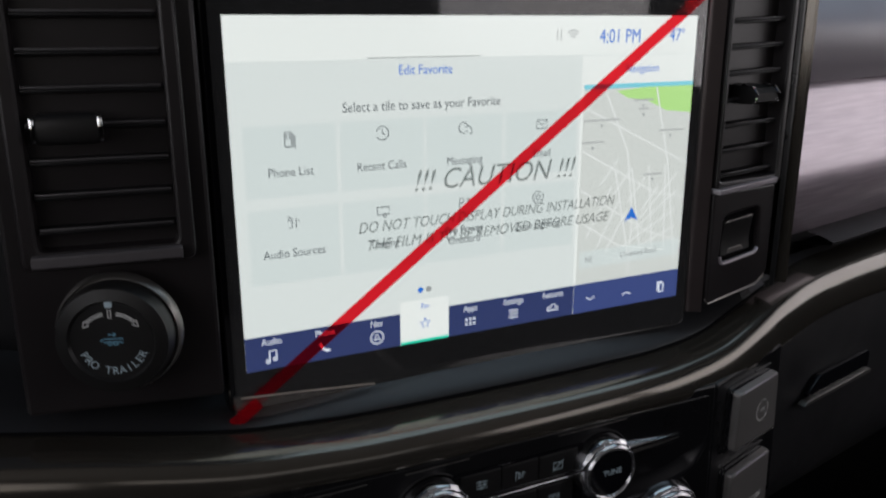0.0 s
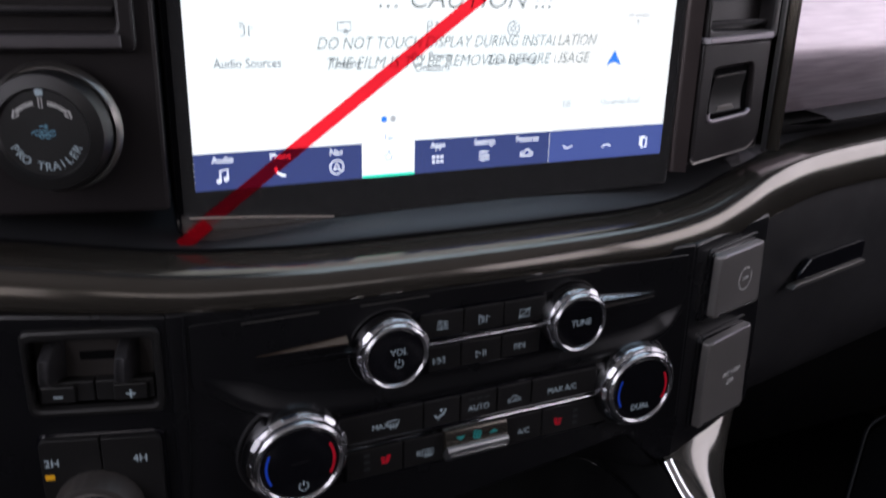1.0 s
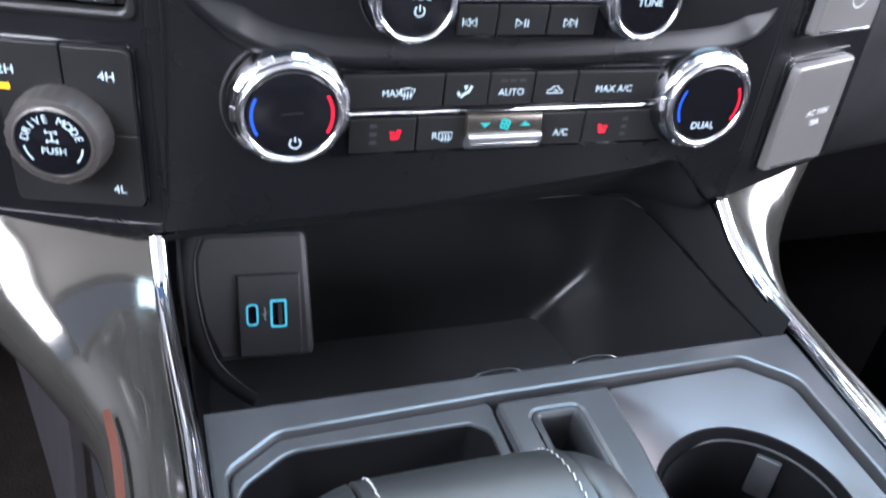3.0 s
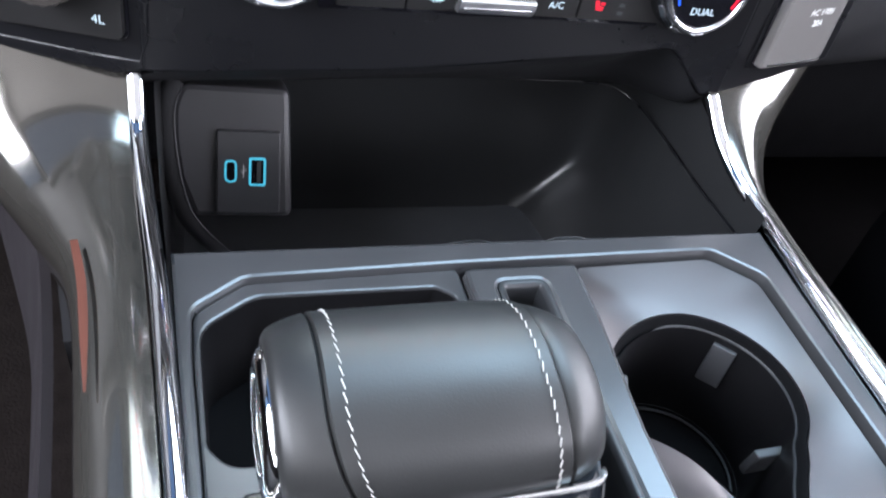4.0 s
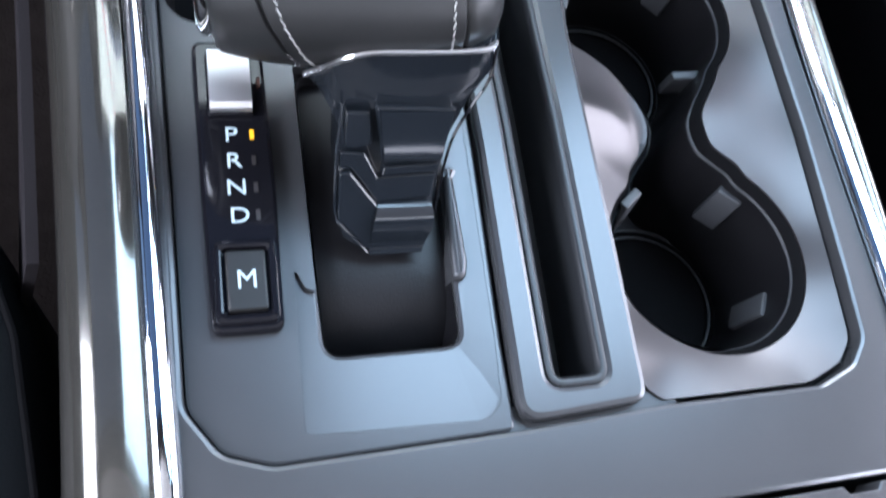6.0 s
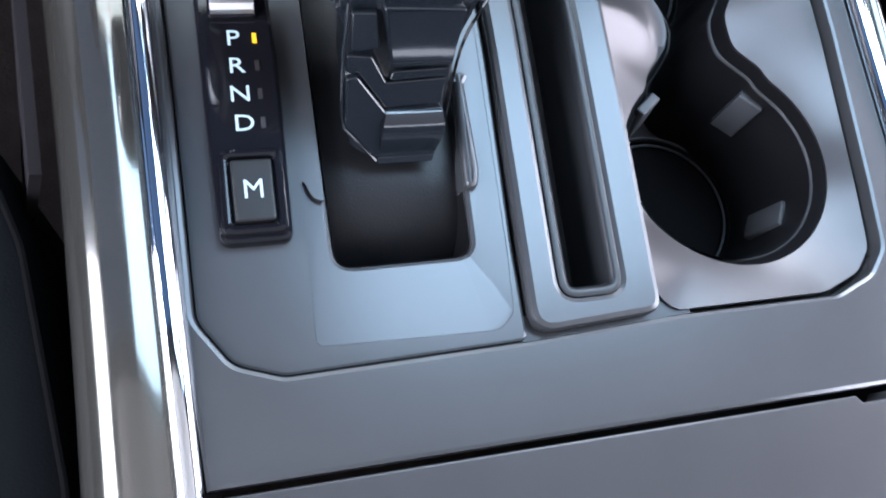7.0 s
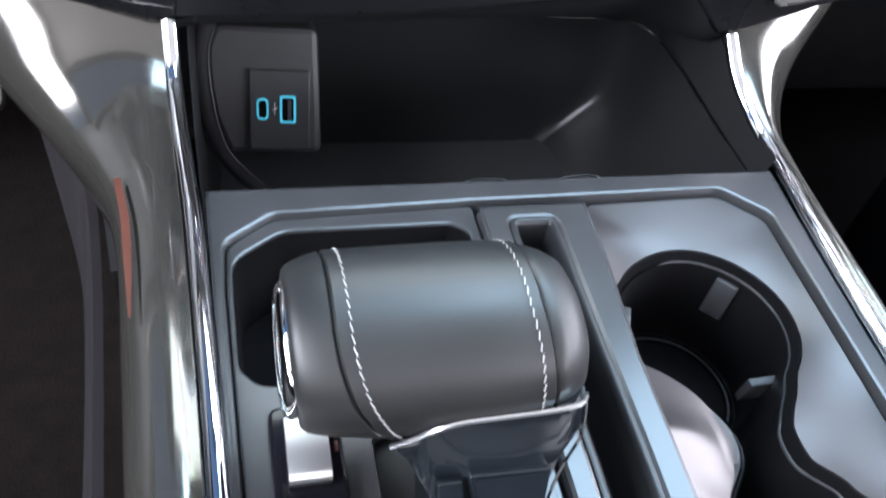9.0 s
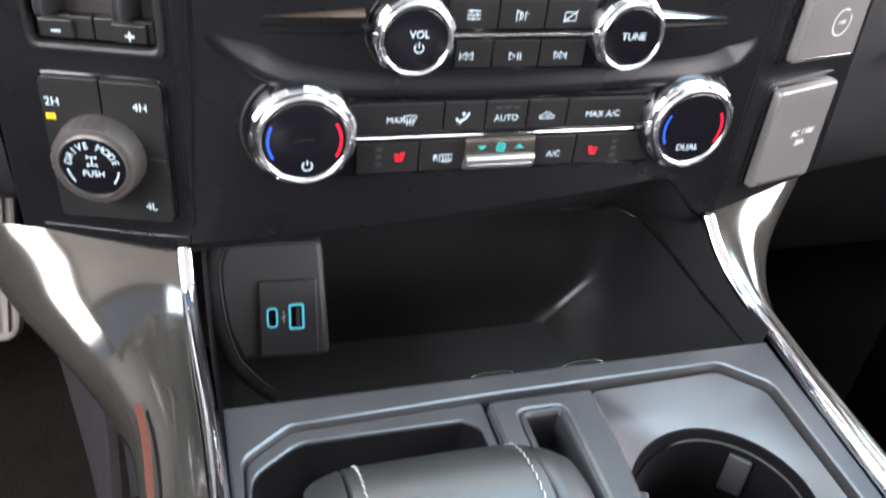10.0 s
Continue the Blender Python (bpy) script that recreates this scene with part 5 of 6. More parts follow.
part("arrows", join(stroke(arc(-0.001, 0, 0.0116, 138, 98), 0.0005, mc), stroke(arc(-0.001, 0, 0.0125, 138, 98), 0.0005, mc), stroke(arc(0.001, 0, 0.0116, 82, 42), 0.0005, mc), stroke(arc(0.001, 0, 0.0125, 82, 42), 0.0005, mc), stroke([(-0.0006, 0.0103), (-0.0006, 0.0140), (0.0006, 0.0140), (0.0006, 0.0103), (-0.0006, 0.0103)], 0.0004, mc), stroke([(-0.0106, 0.0092), (-0.0114, 0.0062), (-0.0088, 0.0072)], 0.0006, mc), stroke([(0.0106, 0.0092), (0.0114, 0.0062), (0.0088, 0.0072)], 0.0006, mc)), INK, knob)
part("trailer_symbol", join(stroke([(-0.0050, 0.0000), (-0.0030, 0.0010), (0.0044, 0.0010), (0.0044, -0.0006), (-0.0036, -0.0006)], 0.0006, mc), stroke(arc(-0.0010, -0.0010, 0.0009, 0, 360, 10), 0.0005, mc), stroke(arc(0.0014, -0.0010, 0.0009, 0, 360, 10), 0.0005, mc), stroke([(-0.0016, 0.0028), (0.0016, 0.0028)], 0.0006, mc), stroke([(0.0006, 0.0036), (0.0018, 0.0028), (0.0006, 0.0020)], 0.0005, mc)), LIT_PALE, knob, "small pale blue trailer symbol")

# ---- centre console ----
console = thing("center_console", (-0.02, 0.1, -0.36), "satin charcoal centre console with chrome rails and gunmetal sides", "center console")
LEFT_EDGE = [(-0.147, -0.0295), (-0.149, 0.0), (-0.1505, 0.04), (-0.152, 0.10), (-0.1538, 0.15), (-0.1560, 0.20), (-0.1575, 0.256)]
RIGHT_EDGE = [(0.1205, 0.256), (0.1170, 0.215), (0.1115, 0.151), (0.1092, 0.10), (0.1072, 0.05), (0.1045, 0.0), (0.1030, -0.0295)]
OUTER = [Vector(p) for p in LEFT_EDGE + RIGHT_EDGE][::-1]
WELL = rounded([(-0.1465, 0.018), (-0.137, 0.004), (-0.123, -0.0010), (-0.045, 0.0005), (0.004, 0.0030), (0.066, 0.0030), (0.082, 0.0090), (0.0900, 0.0180), (0.0930, 0.044), (0.0985, 0.106), (0.1015, 0.172), (0.1040, 0.226), (0.085, 0.2445), (-0.040, 0.2430), (-0.130, 0.2400), (-0.1505, 0.2250), (-0.1510, 0.200), (-0.1472, 0.060)], 0.010)
part("deck_frame", holed(OUTER, [WELL], 0.0, DECK_TOP, 0.012, 0.0016), DECK, console, "satin charcoal deck frame")
# rear closing strip
part("armrest_front", join(plate(rounded([(-0.146, -0.30), (0.098, -0.30), (0.1025, -0.0315), (0.074, -0.0315), (0.072, -0.034), (0.061, -0.034), (0.059, -0.0315), (-0.1465, -0.0315)], 0.001), 0.012, DECK_TOP, 0.003, -0.009)), ARMREST, console, "satin grey front edge of the armrest lid")

L_PANEL = [Vector(p) for p in ((-0.0475, 0.0010), (-0.0470, 0.030), (-0.0435, 0.100), (-0.0424, 0.160), (-0.0418, 0.2424))] + [Vector(p) for p in ((-0.1298, 0.2396), (-0.1501, 0.2248), (-0.1506, 0.200), (-0.1468, 0.060), (-0.1461, 0.0182), (-0.1368, 0.0044), (-0.1229, -0.0006))]
L_PANEL = rounded([tuple(p) for p in L_PANEL], [0.003] * 5 + [0.010] * 7)
TRAY = rounded([(-0.0470, 0.150), (-0.0468, 0.2270), (-0.0540, 0.2325), (-0.1270, 0.2325), (-0.1480, 0.2175), (-0.1475, 0.1660), (-0.1410, 0.1575), (-0.1120, 0.1560), (-0.1000, 0.150)], [0.004, 0.006, 0.006, 0.016, 0.014, 0.010, 0.010, 0.004, 0.004])
GATE = rounded([(-0.1042, 0.0305), (-0.0602, 0.0305), (-0.0575, 0.100), (-0.0565, 0.136), (-0.1045, 0.136)], [0.006, 0.006, 0.004, 0.006, 0.006])
PAD = rounded([(-0.1128, 0.0068), (-0.0560, 0.0052), (-0.0505, 0.0100), (-0.0490, 0.030), (-0.0462, 0.100), (-0.0450, 0.138), (-0.1050, 0.138), (-0.1051, 0.0520), (-0.1085, 0.0532), (-0.1114, 0.0610)], [0.003, 0.006, 0.006, 0.01, 0.01, 0.004, 0.0005, 0.001, 0.004, 0.004])
part("shifter_panel", holed(L_PANEL, [TRAY, PAD], -0.0030, DECK_TOP, 0.006, 0.0010, [0.005, 0.014], [0.0010, 0.0001]), DECK, console, "satin charcoal panel round the shifter")
for name, hole_loop, deep in (("tray_wall", TRAY, 0.052), ("gate_wall", GATE, 0.032)):
    bm = bmesh.new()
    rings(bm, hole_loop, [(0.0002, -0.0045), (0.0006, -0.010), (0.0025, -deep)] if name == "tray_wall" else [(0.0002, -0.0055), (0.0006, -0.016), (0.0025, -deep)])
    part(name, bm, DULL_BLACK if name == "tray_wall" else CUP_BLACK, console, "black liner", 60)
part("tray_floor", plate(inset(TRAY, -0.001), 0.003, DECK_TOP, 0, -0.052), DULL_BLACK, console)
bm = holed(PAD, [GATE], -0.0030, DECK_TOP, 0.0040, 0.0001, [0.007], [0.0016])
bmesh.ops.bisect_plane(bm, geom=bm.verts[:] + bm.edges[:] + bm.faces[:], plane_co=(-0.0602, 0.0305, 0), plane_no=(0.0205, 0.0097, 0))
for v in bm.verts:
    v.co.z += max(-0.045 * max(0.0, v.co.y - 0.0068), min(0.0, 0.095 * (v.co.x + 0.0505)))
part("gate_surround", bm, DECK, console, "sloping satin charcoal surround of the shift gate")
bm = loft(smooth_loft([[Vector((x, y, z + (0.0015 if abs(x + 0.082) < 0.02 else 0))) for x in (-0.1050, -0.096, -0.070, -0.0560)] for y, z in ((0.137, -0.0125), (0.105, -0.0115), (0.070, -0.0100), (0.052, -0.0125), (0.040, -0.019), (0.029, -0.031))], 3, 4))
part("gate_slide", bm, CUP_BLACK, console, "dark slide cover inside the shift gate", 60)
FIN_LOOP = rounded([(-0.0535, 0.0960), (-0.0572, 0.0900), (-0.0590, 0.0680), (-0.0600, 0.0520), (-0.0552, 0.0522), (-0.0538, 0.0580)], 0.003)
bm = bmesh.new()
rings(bm, FIN_LOOP, [(0, -0.0110), (0, -0.0022), (0.0004, -0.0008), (0.0012, 0.0), (0.0020, 0.0001), (0.0030, -0.0006)], close=True)
part("gate_fin", bm, DECK, console, "curved satin fin beside the shift gate")
# raised island with a long slot
ISLE = rounded([(-0.0465, 0.0022), (-0.0010, 0.0046), (0.0020, 0.068), (0.0050, 0.152), (0.0105, 0.205), (0.0118, 0.2390), (-0.0410, 0.2390), (-0.0415, 0.160), (-0.0425, 0.100)], [0.008, 0.006, 0.02, 0.02, 0.02, 0.003, 0.004, 0.02, 0.02])
SLOT = rounded([(-0.0350, 0.0125), (-0.0140, 0.0125), (-0.0095, 0.110), (-0.0065, 0.2300), (-0.0285, 0.2300), (-0.0310, 0.110)], [0.006, 0.006, 0.02, 0.005, 0.005, 0.02])
part("slot_island", holed(ISLE, [SLOT], 0.0008, DECK_TOP, 0.010, 0.0022, [0.004]), DECK, console, "satin charcoal island with a long card slot")
part("front_fillet", plate(rect(-0.052, -0.0006, 0.0120, 0.0090, 0.001), 0.003, DECK_TOP, 0.0004, -0.0086), DECK, console)
bm = bmesh.new()
rings(bm, SLOT, [(-0.0004, 0.0006), (0.0012, 0.0012), (0.0026, 0.0004), (0.0034, -0.002), (0.0040, -0.030)])
part("slot_liner", bm, SLOT_GREY, console, "black liner of the card slot", 60)
part("slot_floor", plate(inset(SLOT, 0.002), 0.002, DECK_TOP, 0, -0.031), RUBBER, console)
part("slot_ridge", box(0.0012, 0.12, 0.003, Matrix.Translation((-0.0255, 0.085, -0.016)) @ pose(0, 0, 0, 0, 0, -2)), SOFT_BLACK, console)

# cup holders
C_PANEL = rounded([(0.0000, 0.0100), (0.0060, 0.0042), (0.0655, 0.0042), (0.0812, 0.0100), (0.0890, 0.0188), (0.0920, 0.044), (0.0975, 0.106), (0.1005, 0.172), (0.1028, 0.2255), (0.0845, 0.2432), (0.0128, 0.2415), (0.0115, 0.205), (0.0060, 0.152), (0.0030, 0.068)], [0.004, 0.004] + [0.010] * 8 + [0.004] * 4)
A, RA, B, RB = (0.0448, 0.0585), 0.0390, (0.0484, 0.1732), 0.0396
EIGHT = arc(*A, RA, -235, 52, 30) + [Vector(p) for p in ((0.0668, 0.0940), (0.0600, 0.0995), (0.0572, 0.1022), (0.0559, 0.1060), (0.0556, 0.1120), (0.0562, 0.1172), (0.0580, 0.1205), (0.0620, 0.1262), (0.0690, 0.1345))] + arc(*B, RB, -50, 203, 30) + [Vector(p) for p in ((0.0200, 0.1525), (0.0297, 0.1440), (0.0385, 0.1310), (0.0405, 0.1210), (0.0387, 0.1125), (0.0345, 0.1072), (0.0260, 0.0985))]
EIGHT = soften(EIGHT, 1)
part("well_floor", holed(inset(OUTER, 0.002), [inset(TRAY, -0.0005), inset(GATE, -0.0005), inset(SLOT, -0.0005), inset(EIGHT, -0.0005)], -0.018, DECK_TOP, 0.002, 0.0002), SOFT_BLACK, console)
cups = thing("cup_holder", (0.046, 0.12, -0.09), "double cup holder in satin pewter with grey rubber clips", "cup holder")


def evenly(loop, n, start):
    """n points at even steps round a closed outline, anticlockwise, from the one nearest start."""
    loop = loop if area(loop) > 0 else loop[::-1]
    k = min(range(len(loop)), key=lambda i: (loop[i] - Vector(start)).length)
    loop = loop[k:] + loop[:k]
    far = [0.0]
    for p, q in zip(loop, loop[1:] + loop[:1]):
        far.append(far[-1] + (q - p).length)
    xs, ys = [p.x for p in loop] + [loop[0].x], [p.y for p in loop] + [loop[0].y]
    at = [far[-1] * i / n for i in range(n)]
    return [Vector((np.interp(a, far, xs), np.interp(a, far, ys))) for a in at]


def nearest(p, loop):
    best = 1.0
    for a, b in zip(loop, loop[1:] + loop[:1]):
        ab = b - a
        k = min(1.0, max(0.0, (p - a).dot(ab) / max(1e-12, ab.dot(ab))))
        best = min(best, (p - a - ab * k).length)
    return best


def inside(p, loop):
    odd = False
    for a, b in zip(loop, loop[1:] + loop[:1]):
        if (a.y > p.y) != (b.y > p.y) and p.x < a.x + (p.y - a.y) / (b.y - a.y) * (b.x - a.x):
            odd = not odd
    return odd


def dished(x, y, d=0.0, e=0.02):
    """Height of the cup panel: a shallow funnel round the cups, deepest on the shifter's side of their waist."""
    west = min(1.0, max(0.0, (0.056 - x) / 0.022)) * min(1.0, max(0.0, (y - 0.018) / 0.022)) * min(1.0, max(0.0, (0.222 - y) / 0.022))
    waist = 0.0078 * math.exp(-((y - 0.118) / 0.024) ** 2) * west
    east = (1 - west) * math.exp(-((y - 0.114) / 0.022) ** 2)
    fall = max(0.0, 1 - d / 0.030)
    return -0.0044 - waist * fall - 0.0074 * west * fall - 0.0042 * (1 - west) * (1 - 0.75 * east) * e / (d + e)


hole, brim = evenly(inset(EIGHT, -0.0013), 220, (0.045, 0.0)), evenly(inset(C_PANEL, 0.0009), 200, (0.045, 0.0))
grid = [Vector((0.0015 + 0.0040 * i, 0.0050 + 0.0040 * k)) for i in range(26) for k in range(60)]
grid = [p for p in grid if inside(p, brim) and not inside(p, hole) and nearest(p, hole) > 0.0014 and nearest(p, brim) > 0.0014]
n_h, n_b = len(hole), len(brim)
borders = [(i, (i + 1) % n_h) for i in range(n_h)] + [(n_h + i, n_h + (i + 1) % n_b) for i in range(n_b)]
cdt = delaunay_2d_cdt(hole + brim + grid, borders, [], 0, 1e-7)
bm = bmesh.new()
vs = [bm.verts.new((p.x, p.y, dished(p.x, p.y, nearest(p, hole), nearest(p, brim)))) for p in cdt[0]]
for tri in cdt[2]:
    c = sum((cdt[0][k] for k in tri), Vector((0, 0))) / 3
    a, b, d = (cdt[0][k] for k in tri)
    if inside(c, brim) and not inside(c, hole) and abs((b - a).cross(d - a)) > 2e-5 * max((b - a).length, (d - b).length, (a - d).length):
        bm.faces.new([vs[k] for k in tri])
for loop in (hole, brim):
    ring = [bm.verts.new((p.x, p.y, dished(p.x, p.y, nearest(p, hole), nearest(p, brim)))) for p in loop]
    low = [bm.verts.new((p.x, p.y, dished(p.x, p.y, nearest(p, hole), nearest(p, brim)) - 0.004)) for p in loop]
    for k in range(len(loop)):
        bm.faces.new((ring[k], ring[(k + 1) % len(loop)], low[(k + 1) % len(loop)], low[k]))
part("panel", bm, CUP_PANEL, cups, "satin pewter panel that dips to the cups", 50)

bm = bmesh.new()
rows = rings(bm, EIGHT, [(-0.0016, -0.0004), (-0.0008, -0.0001), (0.0000, -0.0008), (0.0008, -0.0026), (0.0020, -0.0044)])
for k, row in enumerate(rows):
    for v in row:
        v.co.z += dished(v.co.x, v.co.y) - (0.0004 if k else 0.001) - 0.0024 * min(1.0, max(0.0, (0.046 - v.co.x) / 0.006)) * min(1.0, k / 2)
part("rim", bm, DULL_BLACK, cups, "black rubber rim", 60)
bm = bmesh.new()
for row in rings(bm, EIGHT, [(0.0018, -0.0046), (0.0019, -0.0037), (0.0022, -0.0035), (0.0025, -0.0038), (0.0026, -0.0060)]):
    for v in row:
        v.co.z += dished(v.co.x, v.co.y) - 0.0004 - 0.0030 * min(1.0, max(0.0, (0.046 - v.co.x) / 0.006))
part("rim_bead", bm, CLIP, cups, "grey bead inside the rim", 60)
bm = bmesh.new()
rows = rings(bm, EIGHT, [(0.0026, -0.009), (0.0034, -0.030), (0.0046, -0.072)])
for v in rows[0]:
    v.co.z = min(-0.009, dished(v.co.x, v.co.y) - 0.0050)
part("wall", bm, CUP_BLACK, cups, "black cup wall", 60)
part("floor", plate(inset(EIGHT, -0.002), 0.002, DECK_TOP, 0, -0.073), RUBBER, cups)
for (cx, cy), r in ((A, RA), (B, RB)):
    part("base_ring", lathe([(r * 0.90, -0.072), (r * 0.90, -0.066), (r * 0.86, -0.0655), (r * 0.84, -0.069), (r * 0.80, -0.0695), (r * 0.79, -0.0672), (r * 0.74, -0.0672), (0.001, -0.068)], Matrix.Translation((cx, cy, 0)), 48), DULL_BLACK, cups, "stepped rubber base")
    # grey rings paint the thin highlights on the base's ridges
    for q in (0.90, 0.81):
        part("base_highlight", tube([Vector((p.x, p.y, -0.0655)) for p in circle(cx, cy, r * q, 48) + circle(cx, cy, r * q, 48)[:1]], 0.0006, 6, caps=False), CLIP, cups)
for (cx, cy), r, a, turn, deep, wide, tall in ((A, RA, 50, 50, 0.027, 0.0108, 0.021), (A, RA, -28, -28, 0.038, 0.0108, 0.021), (A, RA, 128, 128, 0.027, 0.0108, 0.021), (B, RB, 44, 44, 0.027, 0.0108, 0.021), (B, RB - 0.001, -42, -88, 0.031, 0.020, 0.014), (B, RB - 0.0035, 157, 157, 0.029, 0.0108, 0.021)):
    c, s = math.cos(radians(a)), math.sin(radians(a))
    m = frame_at((cx + c * (r - 0.0044), cy + s * (r - 0.0044), -deep), (-math.sin(radians(turn)), math.cos(radians(turn)), 0), UP)
    part("clip", box(wide, tall, 0.004, m @ pose(0, 0, 0, 6, 0, 0), 0.0008, 3), CLIP, cups, "grey sprung rubber clip")

# chrome rails and gunmetal sides
RAIL_L = curve_through([(-0.1695, 0.3405, 0.0290), (-0.1690, 0.325, 0.0130), (-0.1672, 0.300, 0.0040), (-0.1645, 0.270, 0.0012), (-0.1620, 0.240, 0.0008), (-0.1598, 0.200, 0.0006), (-0.1572, 0.150, 0.0005), (-0.1552, 0.096, 0.0004), (-0.1535, 0.040, 0.0003), (-0.1520, 0.0, 0.0003), (-0.148, -0.12, 0.0)], 5)
RAIL_R = curve_through([(0.1190, 0.3290, 0.0320), (0.1215, 0.312, 0.0170), (0.1250, 0.290, 0.0060), (0.1262, 0.268, 0.0018), (0.1240, 0.240, 0.0010), (0.1208, 0.212, 0.0008), (0.1158, 0.151, 0.0006), (0.1130, 0.10, 0.0005), (0.1105, 0.04, 0.0003), (0.1085, 0.0, 0.0003), (0.104, -0.12, 0.0)], 5)
part("rail", tube(RAIL_L, 0.0037, 14, 0.85), CHROME, console, "bright chrome rail")
part("rail", tube(RAIL_R, 0.0040, 14, 0.85), CHROME, console, "bright chrome rail")
FLARE_L = [
    [(-0.1700, 0.3450, 0.0310), (-0.1980, 0.3480, 0.0340), (-0.2350, 0.3530, 0.0380), (-0.2720, 0.3680, 0.0360), (-0.2840, 0.3900, 0.0180)],
    [(-0.1710, 0.3300, 0.0160), (-0.1945, 0.3300, 0.0185), (-0.2260, 0.3330, 0.0150), (-0.2520, 0.3440, 0.0020), (-0.2540, 0.3600, -0.0160)],
    [(-0.1710, 0.3080, 0.0045), (-0.1880, 0.3060, 0.0070), (-0.2090, 0.3060, 0.0030), (-0.2265, 0.3120, -0.0120), (-0.2260, 0.3240, -0.0350)],
    [(-0.1695, 0.2800, 0.0005), (-0.1820, 0.2780, 0.0032), (-0.1955, 0.2770, 0.0002), (-0.2065, 0.2790, -0.0130), (-0.2040, 0.2830, -0.0450)],
]
RUN_L = ((-0.1665, 0.2400, 0.0275), (-0.1625, 0.1700, 0.0260), (-0.1580, 0.0700, 0.0250), (-0.1540, -0.0400, 0.0260), (-0.1510, -0.1500, 0.0290))
ROUND = ((0.0, 0.0), (-0.0050, 0.0020), (-0.0105, 0.0022), (-0.0160, 0.0000), (-0.0205, -0.0048), (-0.0232, -0.0130), (-0.0240, -0.0320))


def side_rows(flare, run, sx):
    """The flared rows, then a rounded section along the console (inner edge, depth, width)."""
    out = []
    for r in flare:
        c = curve_through(r, 3)
        out.append([c[k] for k in range(0, 13, 2)])
    for x, y, w in run:
        out.append([Vector((x + dx * w / 0.0232 * sx, y, dz)) for dx, dz in ROUND])
    return out


part("side_trim", loft(smooth_loft(side_rows(FLARE_L, RUN_L, 1), 5, 6)), SIDE_GLOSS, console, "gloss gunmetal side trim that flares up to the dash", 70)
part("trim_crease", tube(curve_through([(-0.1945, 0.2830, 0.0006), (-0.1880, 0.2790, 0.0020), (-0.1815, 0.2730, 0.0024), (-0.1775, 0.2630, 0.0024), (-0.1762, 0.2325, 0.0022), (-0.1752, 0.1900, 0.0016)], 5), lambda t: 0.0011 * math.sin(math.pi * (0.08 + 0.88 * t)), 8, 0.6), SIDE_GLOSS, console, "soft crease in the side trim")
FLARE_R = [
    [(0.1195, 0.3360, 0.0335), (0.1400, 0.3420, 0.0350), (0.1680, 0.3500, 0.0380), (0.2080, 0.3640, 0.0420), (0.2180, 0.3850, 0.0300)],
    [(0.1235, 0.3140, 0.0170), (0.1390, 0.3160, 0.0180), (0.1560, 0.3210, 0.0130), (0.1720, 0.3320, 0.0020), (0.1750, 0.3500, -0.0250)],
    [(0.1285, 0.2880, 0.0045), (0.1365, 0.2880, 0.0050), (0.1440, 0.2900, 0.0000), (0.1510, 0.2950, -0.0110), (0.1480, 0.3020, -0.0450)],
    [(0.1300, 0.2600, 0.0005), (0.1345, 0.2600, 0.0020), (0.1390, 0.2605, -0.0020), (0.1420, 0.2620, -0.0120), (0.1410, 0.2640, -0.0550)],
]
RUN_R = ((0.1235, 0.2000, 0.0120), (0.1160, 0.1000, 0.0125), (0.1090, 0.0000, 0.0125), (0.1050, -0.1500, 0.0125))
part("side_trim", loft(smooth_loft(side_rows(FLARE_R, RUN_R, -1), 5, 6)), SIDE_GLOSS, console, "gloss gunmetal side trim that flares up to the dash", 70)
part("skirt", box(0.004, 0.42, 0.34, Matrix.Translation((-0.1690, 0.06, -0.20)) @ pose(0, 0, 0, 0, -3, 2.5)), SOFT_BLACK, console)
part("skirt", box(0.004, 0.42, 0.34, Matrix.Translation((0.1240, 0.06, -0.19)) @ pose(0, 0, 0, 0, 3, -4)), SOFT_BLACK, console)
part("skirt_front", box(0.004, 0.26, 0.34, Matrix.Translation((-0.205, 0.37, -0.20)) @ pose(0, 0, 0, 0, -3, 8)), SOFT_BLACK, console)
part("skirt_front", box(0.004, 0.22, 0.34, Matrix.Translation((0.150, 0.35, -0.20)) @ pose(0, 0, 0, 0, 3, -10)), SOFT_BLACK, console)
part("kick_strip", sheet(smooth_loft([[Vector((xa - 0.012 * f, y, z - tall * f)) for f in (0.0, 0.5, 1.0)] for xa, y, z, tall in ((-0.250, 0.44, -0.03, 0.07), (-0.228, 0.36, -0.03, 0.07), (-0.213, 0.30, -0.03, 0.07), (-0.206, 0.245, -0.032, 0.06), (-0.2015, 0.17, -0.036, 0.055), (-0.1985, 0.085, -0.045, 0.045))], 3, 4), 0.004), KICK, console, "grey plastic strip between carpet and console")
part("orange_strip", sheet(smooth_loft([[Vector((xa + 0.0057 + k, y, 0.0031)), Vector((xa + 0.0057, y, 0.0029)), Vector((xa + 0.0057 - k, y, 0.0026))] for xa, y, k in ((-0.1978, 0.262, 0.0014), (-0.1940, 0.240, 0.0016), (-0.1918, 0.215, 0.0014), (-0.1901, 0.188, 0.0004))], 2, 4), 0.0004), ORANGE, console, "orange strip along the side trim")

# ---- storage bin below the stack ----
tub = thing("storage_bin", (-0.02, 0.35, -0.135), "black plastic open storage bin below the centre stack", "storage bin")


